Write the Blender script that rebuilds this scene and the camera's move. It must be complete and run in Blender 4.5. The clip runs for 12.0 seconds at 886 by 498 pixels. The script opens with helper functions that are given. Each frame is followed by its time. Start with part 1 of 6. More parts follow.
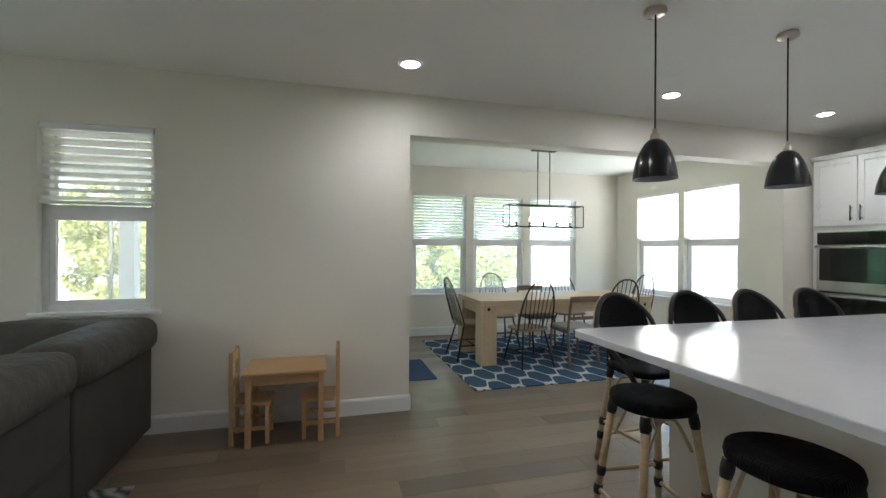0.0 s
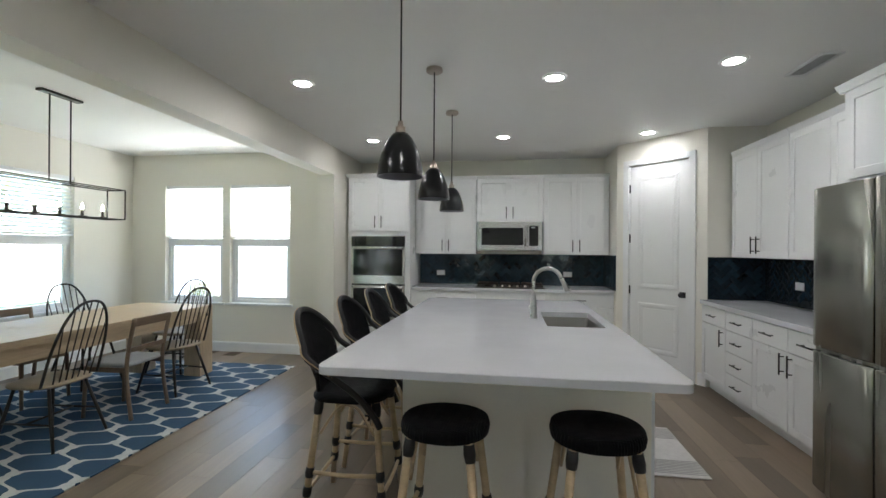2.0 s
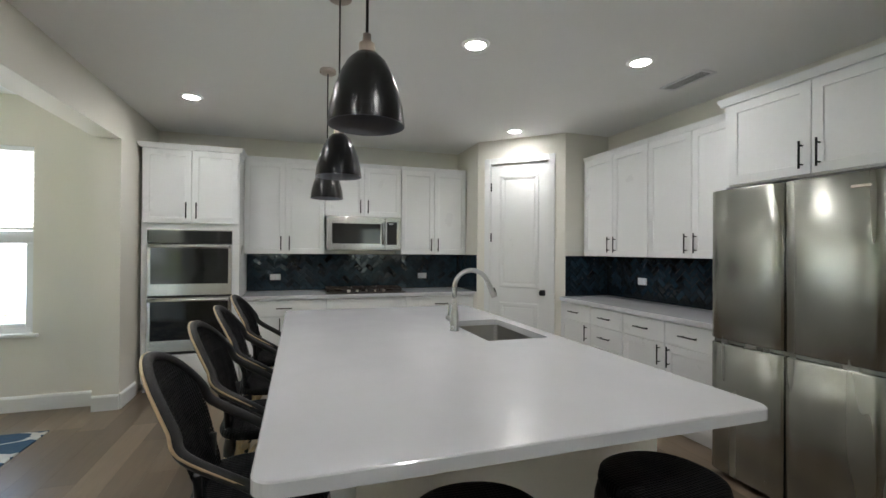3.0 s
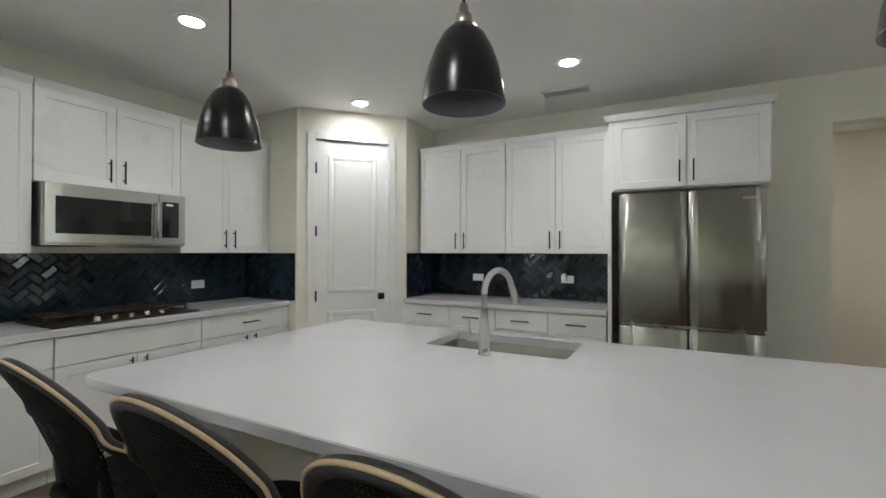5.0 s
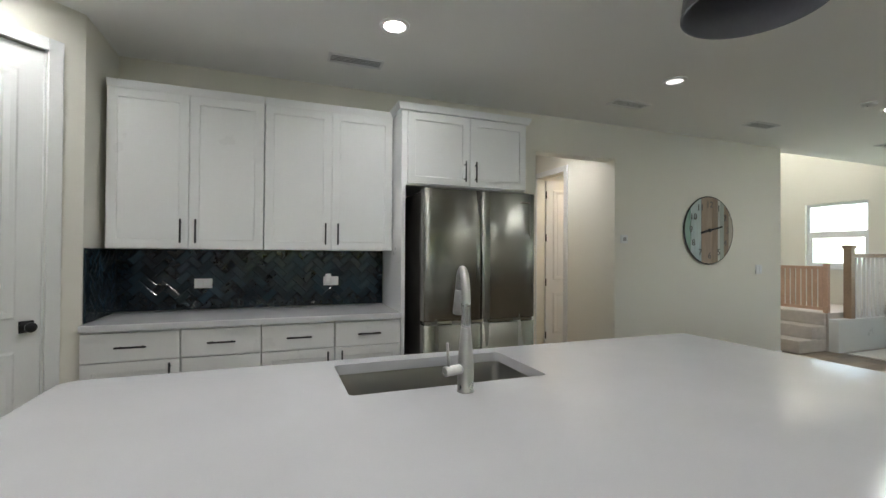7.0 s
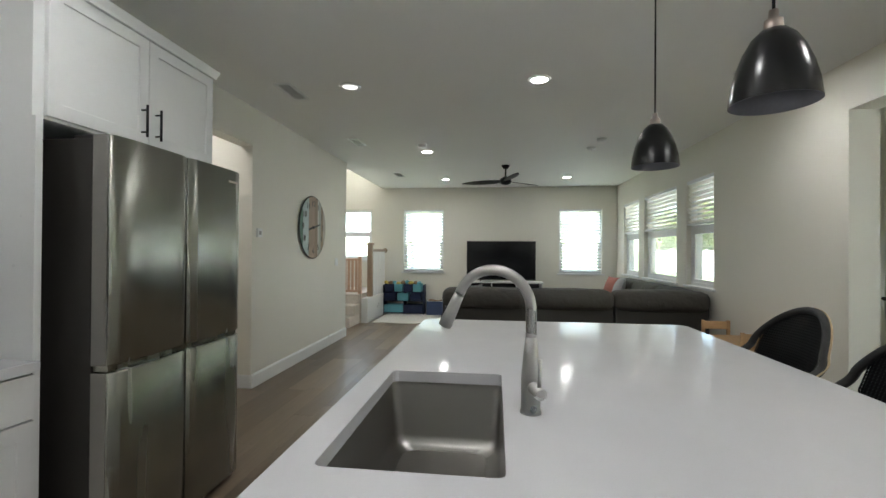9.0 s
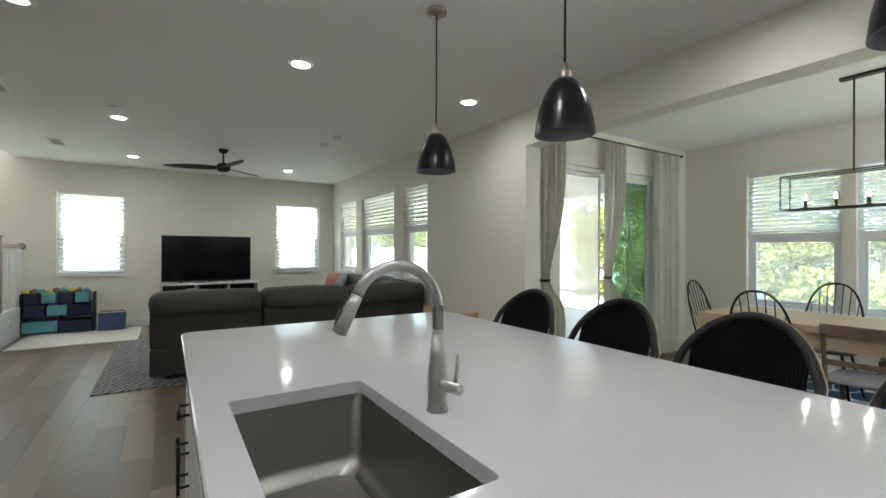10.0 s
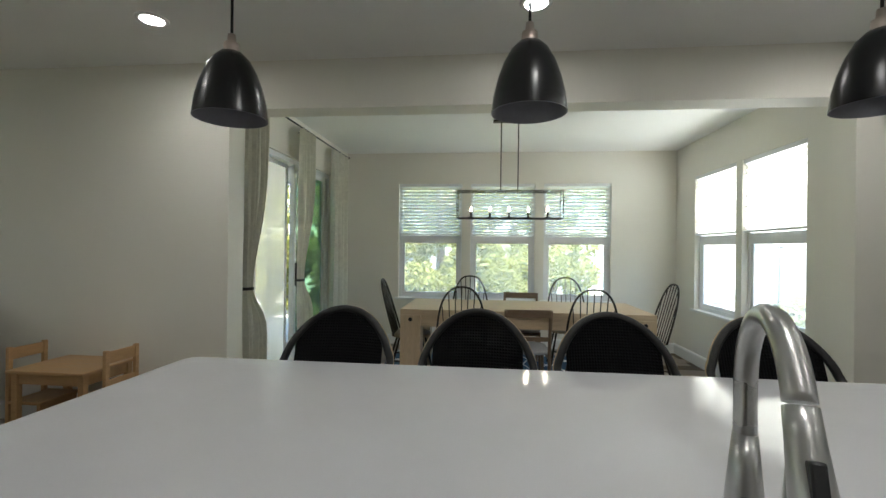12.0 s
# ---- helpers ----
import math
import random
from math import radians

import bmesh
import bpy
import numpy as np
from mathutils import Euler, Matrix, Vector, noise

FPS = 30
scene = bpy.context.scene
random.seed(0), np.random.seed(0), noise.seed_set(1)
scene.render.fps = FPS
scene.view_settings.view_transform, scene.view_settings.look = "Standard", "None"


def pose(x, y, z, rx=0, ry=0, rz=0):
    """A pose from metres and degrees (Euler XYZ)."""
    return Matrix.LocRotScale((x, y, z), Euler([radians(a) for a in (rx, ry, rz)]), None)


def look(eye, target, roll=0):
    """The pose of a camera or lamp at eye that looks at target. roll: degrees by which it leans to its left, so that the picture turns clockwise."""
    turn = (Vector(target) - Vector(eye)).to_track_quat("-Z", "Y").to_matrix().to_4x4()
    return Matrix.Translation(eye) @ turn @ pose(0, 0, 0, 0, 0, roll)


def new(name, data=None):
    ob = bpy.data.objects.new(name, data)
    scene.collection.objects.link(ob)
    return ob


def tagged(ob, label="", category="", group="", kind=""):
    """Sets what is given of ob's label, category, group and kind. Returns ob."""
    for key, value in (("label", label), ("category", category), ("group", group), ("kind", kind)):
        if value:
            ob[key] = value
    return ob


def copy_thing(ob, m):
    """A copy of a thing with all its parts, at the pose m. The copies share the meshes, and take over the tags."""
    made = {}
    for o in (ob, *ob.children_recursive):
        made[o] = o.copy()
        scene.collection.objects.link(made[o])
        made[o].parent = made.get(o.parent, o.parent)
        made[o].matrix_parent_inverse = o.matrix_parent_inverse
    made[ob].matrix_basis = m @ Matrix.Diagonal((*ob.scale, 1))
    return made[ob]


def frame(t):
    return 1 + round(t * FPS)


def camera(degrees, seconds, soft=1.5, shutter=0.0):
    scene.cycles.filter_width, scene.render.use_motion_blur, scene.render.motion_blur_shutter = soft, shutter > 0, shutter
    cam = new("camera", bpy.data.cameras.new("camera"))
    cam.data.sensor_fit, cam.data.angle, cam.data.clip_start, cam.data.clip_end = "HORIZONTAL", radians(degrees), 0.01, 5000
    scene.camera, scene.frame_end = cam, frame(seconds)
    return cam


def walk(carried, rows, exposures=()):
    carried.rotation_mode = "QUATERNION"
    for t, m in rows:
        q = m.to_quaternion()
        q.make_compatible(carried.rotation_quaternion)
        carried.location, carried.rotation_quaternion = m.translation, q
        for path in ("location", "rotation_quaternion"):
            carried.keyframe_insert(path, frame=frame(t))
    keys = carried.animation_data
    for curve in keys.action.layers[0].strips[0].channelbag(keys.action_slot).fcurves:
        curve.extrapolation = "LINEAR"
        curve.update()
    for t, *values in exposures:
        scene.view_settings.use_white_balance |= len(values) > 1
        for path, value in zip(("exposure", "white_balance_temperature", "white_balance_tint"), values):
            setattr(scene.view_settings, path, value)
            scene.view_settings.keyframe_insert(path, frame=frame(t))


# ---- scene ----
cam = camera(90.9, 12.0)
PATH = [
    (0, (0.855, 0.672, 1.4), (1.383, 2.601, 1.399), 0.3),
    (0.5, (0.633, 1.003, 1.424), (1.67, 2.714, 1.426), 0.3),
    (1, (0.448, 1.355, 1.436), (1.931, 2.696, 1.442), 0.3),
    (1.5, (0.374, 1.746, 1.433), (2.192, 2.58, 1.436), 0.4),
    (2, (0.502, 2.166, 1.433), (2.479, 2.466, 1.434), 0.4),
    (2.5, (0.847, 2.547, 1.412), (2.837, 2.345, 1.423), 0.5),
    (3, (1.301, 2.902, 1.415), (3.2, 2.275, 1.424), 0.4),
    (5, (3.099, 3.815, 1.383), (4.029, 2.045, 1.396), 0.1),
    (5.5, (3.493, 3.813, 1.373), (4.026, 1.885, 1.387), 0.2),
    (6, (3.823, 3.7, 1.355), (3.946, 1.704, 1.374), 0.3),
    (6.5, (4.137, 3.499, 1.35), (3.838, 1.521, 1.369), 0.5),
    (8.3, (4.938, 2.376, 1.359), (3.26, 1.287, 1.37), 0.2),
    (8.5, (4.997, 2.235, 1.348), (3.203, 1.353, 1.358), 0.4),
    (9, (5.026, 1.887, 1.345), (3.041, 1.648, 1.357), 0.4),
    (9.5, (4.966, 1.602, 1.339), (3.015, 2.041, 1.351), 0.4),
    (10, (4.815, 1.39, 1.336), (3.123, 2.456, 1.342), 0.3),
    (10.5, (4.577, 1.285, 1.331), (3.25, 2.781, 1.338), 0.4),
    (11, (4.251, 1.256, 1.332), (3.301, 3.016, 1.333), 0.6),
    (11.5, (3.902, 1.272, 1.332), (3.304, 3.182, 1.328), 0.5),
    (12, (3.492, 1.337, 1.37), (3.29, 3.326, 1.37), 0.7),
]
EXPOSURES = [(0, 3.18, 6050, 10), (1, 3.25, 6000, 11), (1.5, 3.27, 6000, 11), (2, 3.21, 6050, 10), (3, 3.25, 6200, 10), (5, 3.2, 6250, 9), (5.5, 3.2, 6250, 9), (6.5, 3.1, 6200, 9), (8.5, 3.12, 6200, 8), (9.8, 3.19, 6150, 9), (10.5, 2.9, 6250, 7), (12, 2.79, 6250, 7)]
SKY, SUN, LAMP, HALL, ROOM = 0.15, 4.8, 1.30, 1.2, 4.0
SUN_UP, SUN_AROUND = 58, 158
DAY = (3.8, 0.5, 0.6, 9.0)
walk(cam, [(t, look(eye, target, roll)) for t, eye, target, roll in PATH], EXPOSURES)

# ---------------------------------------------------------------- world and large lights
world = bpy.data.worlds.new("world")
scene.world = world
world.use_nodes = True
wn = world.node_tree.nodes
sky = wn.new("ShaderNodeTexSky")
sky.sky_type = "NISHITA"
sky.sun_disc = False
sky.sun_elevation, sky.sun_rotation = radians(SUN_UP), radians(SUN_AROUND)
wn["Background"].inputs["Strength"].default_value = SKY
world.node_tree.links.new(sky.outputs["Color"], wn["Background"].inputs["Color"])

sun = new("sun", bpy.data.lights.new("sun", "SUN"))
sun.data.energy, sun.data.angle, sun.data.color = SUN, radians(0.6), (1.0, 0.95, 0.87)
sun.matrix_world = look((0, 0, 30 * math.tan(radians(SUN_UP))), (-math.sin(radians(SUN_AROUND)) * 30, -math.cos(radians(SUN_AROUND)) * 30, 0))

# area lamps added in the window openings, in place of the bright sky's daylight
for nm, at_, to_, w_, h_, en_ in (("daylight_east", (6.20, 6.05, 1.88), (0, 6.05, 1.60), 1.9, 0.60, DAY[0]),
                                  ("daylight_west", (-4.72, 0.315, 1.60), (0, 0.315, 1.60), 0.86, 1.30, DAY[1]), ("daylight_west", (-4.72, 3.66, 1.60), (0, 3.66, 1.60), 0.86, 1.30, DAY[1]),
                                  ("daylight_stairs", (-4.72, -1.30, 1.72), (0, -1.30, 1.72), 0.88, 1.06, DAY[2]),
                                  # lamp in an assumed, unseen upper opening, added to brighten the stairs
                                  ("daylight_stairs", (-4.60, -1.45, 3.82), (0, -1.45, 1.9), 1.05, 0.60, DAY[3])):
    dl = new(nm, bpy.data.lights.new(nm, "AREA"))
    dl.data.shape, dl.data.size, dl.data.size_y, dl.data.energy, dl.data.color = "RECTANGLE", w_, h_, en_, (1.0, 0.975, 0.94)
    dl.matrix_world = look(at_, to_)

# ---------------------------------------------------------------- materials
MATS = {}


def links(m):
    nt = m.node_tree
    return nt.nodes, nt.links


def material(name, colour, rough=0.5, metal=0.0, vary=0.06, scale=6.0, fine=90.0, bump=0.05, stretch=(1, 1, 1), rand=0.0,
             coat=0.0, dist=0.002, rough_vary=0.08, island=False):
    """Procedural surface: coarse and fine noise on value, roughness and relief; rand: value shift from piece to piece."""
    m = bpy.data.materials.new(name)
    m.use_nodes = True
    n, l = links(m)
    b = n["Principled BSDF"]
    tc, mp = n.new("ShaderNodeTexCoord"), n.new("ShaderNodeMapping")
    mp.inputs["Scale"].default_value = stretch
    l.new(tc.outputs["Object"], mp.inputs["Vector"])
    vec = mp.outputs["Vector"]
    if rand:
        oi, ad = n.new("ShaderNodeNewGeometry" if island else "ShaderNodeObjectInfo"), n.new("ShaderNodeVectorMath")
        piece = oi.outputs["Random Per Island" if island else "Random"]
        mu = n.new("ShaderNodeMath")
        mu.operation, mu.inputs[1].default_value = "MULTIPLY", 37.0
        l.new(piece, mu.inputs[0])
        l.new(vec, ad.inputs[0])
        l.new(mu.outputs[0], ad.inputs[1])
        vec = ad.outputs[0]
    n1, n2 = n.new("ShaderNodeTexNoise"), n.new("ShaderNodeTexNoise")
    n1.inputs["Scale"].default_value, n2.inputs["Scale"].default_value = scale, fine
    n1.inputs["Detail"].default_value, n2.inputs["Detail"].default_value = 4, 3
    l.new(vec, n1.inputs["Vector"])
    l.new(vec, n2.inputs["Vector"])
    mx = n.new("ShaderNodeMix")
    mx.inputs[0].default_value = 0.4
    l.new(n1.outputs["Fac"], mx.inputs[2])
    l.new(n2.outputs["Fac"], mx.inputs[3])
    mr = n.new("ShaderNodeMapRange")
    mr.inputs["From Min"].default_value, mr.inputs["From Max"].default_value = 0.3, 0.7
    mr.inputs["To Min"].default_value, mr.inputs["To Max"].default_value = 1 - vary, 1 + vary
    l.new(mx.outputs[0], mr.inputs["Value"])
    val = mr.outputs["Result"]
    if rand:
        rr = n.new("ShaderNodeMapRange")
        rr.inputs["To Min"].default_value, rr.inputs["To Max"].default_value = 1 - rand, 1 + rand
        l.new(piece, rr.inputs["Value"])
        mm = n.new("ShaderNodeMath")
        mm.operation = "MULTIPLY"
        l.new(val, mm.inputs[0])
        l.new(rr.outputs["Result"], mm.inputs[1])
        val = mm.outputs[0]
    hs = n.new("ShaderNodeHueSaturation")
    hs.inputs["Color"].default_value = (*colour, 1)
    l.new(val, hs.inputs["Value"])
    l.new(hs.outputs["Color"], b.inputs["Base Color"])
    rv = n.new("ShaderNodeMapRange")
    rv.inputs["From Min"].default_value, rv.inputs["From Max"].default_value = 0.3, 0.7
    rv.inputs["To Min"].default_value = max(0.02, rough - rough_vary)
    rv.inputs["To Max"].default_value = min(1.0, rough + rough_vary)
    l.new(n1.outputs["Fac"], rv.inputs["Value"])
    l.new(rv.outputs["Result"], b.inputs["Roughness"])
    b.inputs["Metallic"].default_value = metal
    b.inputs["Coat Weight"].default_value = coat
    if bump:
        bp = n.new("ShaderNodeBump")
        bp.inputs["Strength"].default_value, bp.inputs["Distance"].default_value = bump, dist
        l.new(n2.outputs["Fac"], bp.inputs["Height"])
        l.new(bp.outputs["Normal"], b.inputs["Normal"])
    MATS[name] = m
    return m


def glowing(name, colour, strength):
    m = bpy.data.materials.new(name)
    m.use_nodes = True
    b = m.node_tree.nodes["Principled BSDF"]
    b.inputs["Base Color"].default_value = (*colour, 1)
    b.inputs["Emission Color"].default_value = (*colour, 1)
    b.inputs["Emission Strength"].default_value = strength
    return m


def clear_glass(name, tint=(1, 1, 1), rough=0.0, glare=0.0, gloss=0.5):
    """Thin pane: mostly straight through, with gloss that grows towards grazing angles."""
    m = bpy.data.materials.new(name)
    m.use_nodes = True
    n, l = links(m)
    tr, gl, mix, lw = (n.new("ShaderNodeBsdfTransparent"), n.new("ShaderNodeBsdfGlossy"), n.new("ShaderNodeMixShader"),
                       n.new("ShaderNodeLayerWeight"))
    pw, ma = n.new("ShaderNodeMath"), n.new("ShaderNodeMath")
    tr.inputs["Color"].default_value = (*tint, 1)
    gl.inputs["Roughness"].default_value = rough
    lw.inputs["Blend"].default_value = 0.5
    pw.operation, pw.inputs[1].default_value = "POWER", 5.0
    ma.operation, ma.inputs[1].default_value, ma.inputs[2].default_value = "MULTIPLY_ADD", gloss, 0.05 * gloss
    l.new(lw.outputs["Facing"], pw.inputs[0])
    l.new(pw.outputs[0], ma.inputs[0])
    l.new(ma.outputs[0], mix.inputs[0])
    l.new(tr.outputs[0], mix.inputs[1])
    l.new(gl.outputs[0], mix.inputs[2])
    out = mix.outputs[0]
    # white translucent share paints a bloom-like haze over the view behind the pane
    if glare:
        tl, md, dn = n.new("ShaderNodeBsdfTranslucent"), n.new("ShaderNodeMixShader"), n.new("ShaderNodeTexNoise")
        mr = n.new("ShaderNodeMapRange")
        dn.inputs["Scale"].default_value = 2.5
        tl.inputs["Color"].default_value = (1.0, 0.97, 0.88, 1)
        mr.inputs["To Min"].default_value, mr.inputs["To Max"].default_value = glare * 0.7, glare * 1.3
        l.new(dn.outputs["Fac"], mr.inputs["Value"])
        l.new(mr.outputs["Result"], md.inputs[0])
        l.new(out, md.inputs[1])
        l.new(tl.outputs[0], md.inputs[2])
        out = md.outputs[0]
    l.new(out, n["Material Output"].inputs["Surface"])
    return m


def translucent(name, colour, share=0.5, vary=0.04, scale=6.0):
    m = material(name, colour, 0.6, bump=0.03, vary=vary, scale=scale)
    n, l = links(m)
    t, mix = n.new("ShaderNodeBsdfTranslucent"), n.new("ShaderNodeMixShader")
    t.inputs["Color"].default_value = (*colour, 1)
    mix.inputs[0].default_value = share
    l.new(n["Principled BSDF"].outputs[0], mix.inputs[1])
    l.new(t.outputs[0], mix.inputs[2])
    l.new(mix.outputs[0], n["Material Output"].inputs["Surface"])
    return m


WALL = material("wall_paint", (0.785, 0.76, 0.685), 0.62, vary=0.025, scale=1.3, fine=160, bump=0.12, dist=0.001)
CEIL = material("ceiling_paint", (0.90, 0.90, 0.88), 0.8, vary=0.02, scale=1.0, fine=120, bump=0.25, dist=0.002)
TRIM = material("trim_paint", (0.78, 0.785, 0.78), 0.35, vary=0.02, scale=3, bump=0.03)
CAB = material("cabinet_paint", (0.76, 0.765, 0.765), 0.33, vary=0.02, scale=2.5, fine=60, bump=0.03)
ISLE = material("island_paint", (0.82, 0.79, 0.705), 0.45, vary=0.025, scale=2.5, bump=0.04)
QUARTZ = material("white_quartz", (0.60, 0.60, 0.625), 0.11, vary=0.035, scale=4, fine=240, bump=0.0, rough_vary=0.04)
QUARTZ.node_tree.nodes["Principled BSDF"].inputs["Specular IOR Level"].default_value = 0.38
STEEL = material("brushed_steel", (0.335, 0.335, 0.30), 0.25, 1.0, vary=0.03, scale=2, fine=1.0, bump=1.0, stretch=(6, 6, 0.5), dist=0.0022, rough_vary=0.03)
STEEL2 = material("appliance_steel", (0.58, 0.575, 0.56), 0.24, 1.0, vary=0.03, scale=2, fine=10, bump=0.0, stretch=(1, 1, 70), dist=0.0004, rough_vary=0.03)
for sm_ in (STEEL, STEEL2):
    sb_ = sm_.node_tree.nodes["Principled BSDF"]
    for nd_ in sm_.node_tree.nodes:
        if nd_.type == "TEX_NOISE":
            nd_.inputs["Detail"].default_value = 0.0
    tg_ = sm_.node_tree.nodes.new("ShaderNodeTangent")
    tg_.direction_type, tg_.axis = "RADIAL", "Z"
    sb_.inputs["Anisotropic"].default_value, sb_.inputs["Anisotropic Rotation"].default_value = 0.80, 0.25
    sm_.node_tree.links.new(tg_.outputs[0], sb_.inputs["Tangent"])
SINKSTEEL = material("sink_steel", (0.30, 0.29, 0.275), 0.33, 1.0, vary=0.04, scale=2, fine=300, bump=0.0, rough_vary=0.04)
CHROME = material("faucet_steel", (0.50, 0.495, 0.485), 0.31, 1.0, vary=0.03, scale=6, bump=0.02)
BLACKMETAL = material("black_metal", (0.018, 0.018, 0.019), 0.38, 0.6, vary=0.12, scale=10, bump=0.03)
SHADEBLACK = material("pendant_black", (0.004, 0.004, 0.005), 0.25, 0.0, vary=0.05, scale=8, bump=0.0, rough_vary=0.02)
SHADEIN = material("pendant_inner_grey", (0.17, 0.17, 0.19), 0.4, 0.3, vary=0.1, scale=9, bump=0.02)
NICKEL = material("brushed_nickel", (0.52, 0.44, 0.39), 0.32, 1.0, vary=0.06, scale=12, bump=0.03)
DARKGLASS = material("oven_glass", (0.012, 0.012, 0.013), 0.06, vary=0.1, scale=5, bump=0.0, rough_vary=0.02)
BLACKPL = material("black_plastic", (0.02, 0.02, 0.021), 0.42, vary=0.12, scale=20, bump=0.04)
TILE = material("navy_tile", (0.011, 0.024, 0.036), 0.10, vary=0.25, scale=14, fine=40, bump=0.12, rand=0.45, dist=0.002)
GROUT = material("dark_grout", (0.015, 0.024, 0.033), 0.85, vary=0.2, scale=20, bump=0.2)
PLANK = material("vinyl_plank", (0.178, 0.134, 0.093), 0.33, vary=0.16, scale=1.1, fine=5, rough_vary=0.04, bump=0.03, stretch=(0.8, 8, 8), rand=0.36, dist=0.001)
PLANKI = material("vinyl_plank_field", (0.178, 0.134, 0.093), 0.33, vary=0.16, scale=1.1, fine=5, rough_vary=0.04, bump=0.03, stretch=(0.8, 8, 8), rand=0.36, dist=0.001, island=True)
SUBFLOOR = material("plank_joint", (0.10, 0.078, 0.058), 0.8, vary=0.1, bump=0.1)
CREAM = material("cream_pile", (0.62, 0.60, 0.56), 0.95, vary=0.10, scale=18, fine=260, bump=0.5, dist=0.006)
CARPET = material("stair_carpet", (0.60, 0.54, 0.49), 0.95, vary=0.10, scale=14, fine=300, bump=0.5, dist=0.006)
NAVYRUG = material("navy_mat", (0.022, 0.05, 0.12), 0.95, vary=0.15, scale=12, fine=240, bump=0.5, dist=0.005)
PINE = material("pale_pine", (0.56, 0.43, 0.285), 0.5, vary=0.16, scale=2.2, fine=12, bump=0.08, stretch=(1.5, 12, 12), dist=0.001)
PINEV = material("pale_pine_upright", (0.54, 0.41, 0.27), 0.5, vary=0.16, scale=2.2, fine=12, bump=0.08, stretch=(12, 12, 1.5), dist=0.001)
KIDWOOD = material("honey_pine", (0.50, 0.31, 0.15), 0.45, vary=0.15, scale=3, fine=18, bump=0.05, stretch=(2, 10, 10))
CHAIRMETAL = material("dark_bronze", (0.035, 0.03, 0.025), 0.4, 0.5, vary=0.15, scale=15, bump=0.04)
CHAIRSEAT = material("weathered_seat", (0.27, 0.21, 0.135), 0.5, vary=0.2, scale=4, fine=30, bump=0.06, stretch=(8, 1.5, 4))
WALNUT = material("walnut_brown", (0.19, 0.13, 0.085), 0.45, vary=0.2, scale=4, fine=30, bump=0.05, stretch=(3, 12, 12))
RATTAN = material("natural_rattan", (0.50, 0.37, 0.22), 0.45, vary=0.18, scale=9, fine=50, bump=0.12, stretch=(1, 1, 4))
WRAP = material("black_binding", (0.014, 0.013, 0.013), 0.5, vary=0.2, scale=40, fine=200, bump=0.5, stretch=(1, 1, 6))
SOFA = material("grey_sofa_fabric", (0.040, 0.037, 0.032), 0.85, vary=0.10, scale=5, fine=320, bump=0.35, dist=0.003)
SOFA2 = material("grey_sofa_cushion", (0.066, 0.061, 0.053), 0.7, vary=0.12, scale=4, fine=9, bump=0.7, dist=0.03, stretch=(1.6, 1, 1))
PILLOWRED = material("coral_stripe_cotton", (0.42, 0.17, 0.14), 0.9, vary=0.2, scale=3, fine=30, bump=0.3, stretch=(1, 1, 9))
PILLOWGREY = material("pale_grey_cotton", (0.36, 0.36, 0.37), 0.9, vary=0.12, scale=9, fine=120, bump=0.3)
TVBLACK = material("tv_screen_black", (0.006, 0.006, 0.007), 0.12, vary=0.05, bump=0.0, rough_vary=0.02)
TURQ = material("turquoise_bin", (0.13, 0.36, 0.42), 0.8, vary=0.1, scale=8, bump=0.2)
NAVYBIN = material("navy_bin", (0.015, 0.025, 0.07), 0.8, vary=0.15, scale=8, bump=0.2)
TOYYEL = material("yellow_toy", (0.55, 0.42, 0.08), 0.5, vary=0.1, bump=0.05)
TOYBRN = material("brown_plush", (0.22, 0.14, 0.08), 0.95, vary=0.2, fine=200, bump=0.5)
WOODRAIL = material("oak_rail", (0.33, 0.24, 0.165), 0.4, vary=0.18, scale=4, fine=30, bump=0.05, stretch=(3, 10, 10))
GATEWOOD = material("beech_gate", (0.60, 0.39, 0.28), 0.5, vary=0.12, scale=4, fine=30, bump=0.05)
BLINDMAT = translucent("white_blind_slat", (0.90, 0.87, 0.81), 0.5)
CURTAIN = translucent("printed_linen", (0.71, 0.69, 0.60), 0.34, 0.18, 22.0)
PANE = clear_glass("window_pane", (0.96, 0.98, 0.97), 0.0, 0.19)
SLIDEPANE = clear_glass("tinted_slider_pane", (0.60, 0.70, 0.62), 0.0, 0.05)
# pale sheet that paints the overbright view in the open door half
WHITEOUT = clear_glass("whiteout_sheet", (0.9, 0.9, 0.9), 0.4, 0.45, 0.04)
BULBGLASS = clear_glass("candle_glass", (1, 1, 1), 0.05)
DOWNGLOW = glowing("downlight_lens", (1.0, 0.96, 0.90), 14.0)
DIMGLOW = glowing("dim_lens", (1.0, 0.96, 0.90), 0.16)
BULB = glowing("candle_bulb", (1.0, 0.86, 0.65), 20.0)
FRIDGEBODY = material("fridge_body_paint", (0.034, 0.031, 0.028), 0.45, vary=0.08, scale=3, bump=0.03)
DOOREDGE = material("fridge_door_edge", (0.22, 0.21, 0.195), 0.4, vary=0.05, scale=3, bump=0.02)
INK = material("faded_clock_ink", (0.13, 0.125, 0.115), 0.6, vary=0.25, scale=30, bump=0.05)
VINYL = material("white_vinyl", (0.82, 0.83, 0.84), 0.4, vary=0.03, bump=0.02)
CONC = material("patio_concrete", (0.52, 0.51, 0.49), 0.85, vary=0.12, scale=2.2, fine=80, bump=0.3)
GRASS = material("lawn", (0.10, 0.14, 0.045), 0.95, vary=0.4, scale=0.9, fine=40, bump=0.6, dist=0.02)
LEAF = translucent("tree_leaf", (0.20, 0.25, 0.055), 0.5)
LEAFB = translucent("shrub_leaf", (0.28, 0.29, 0.08), 0.5)
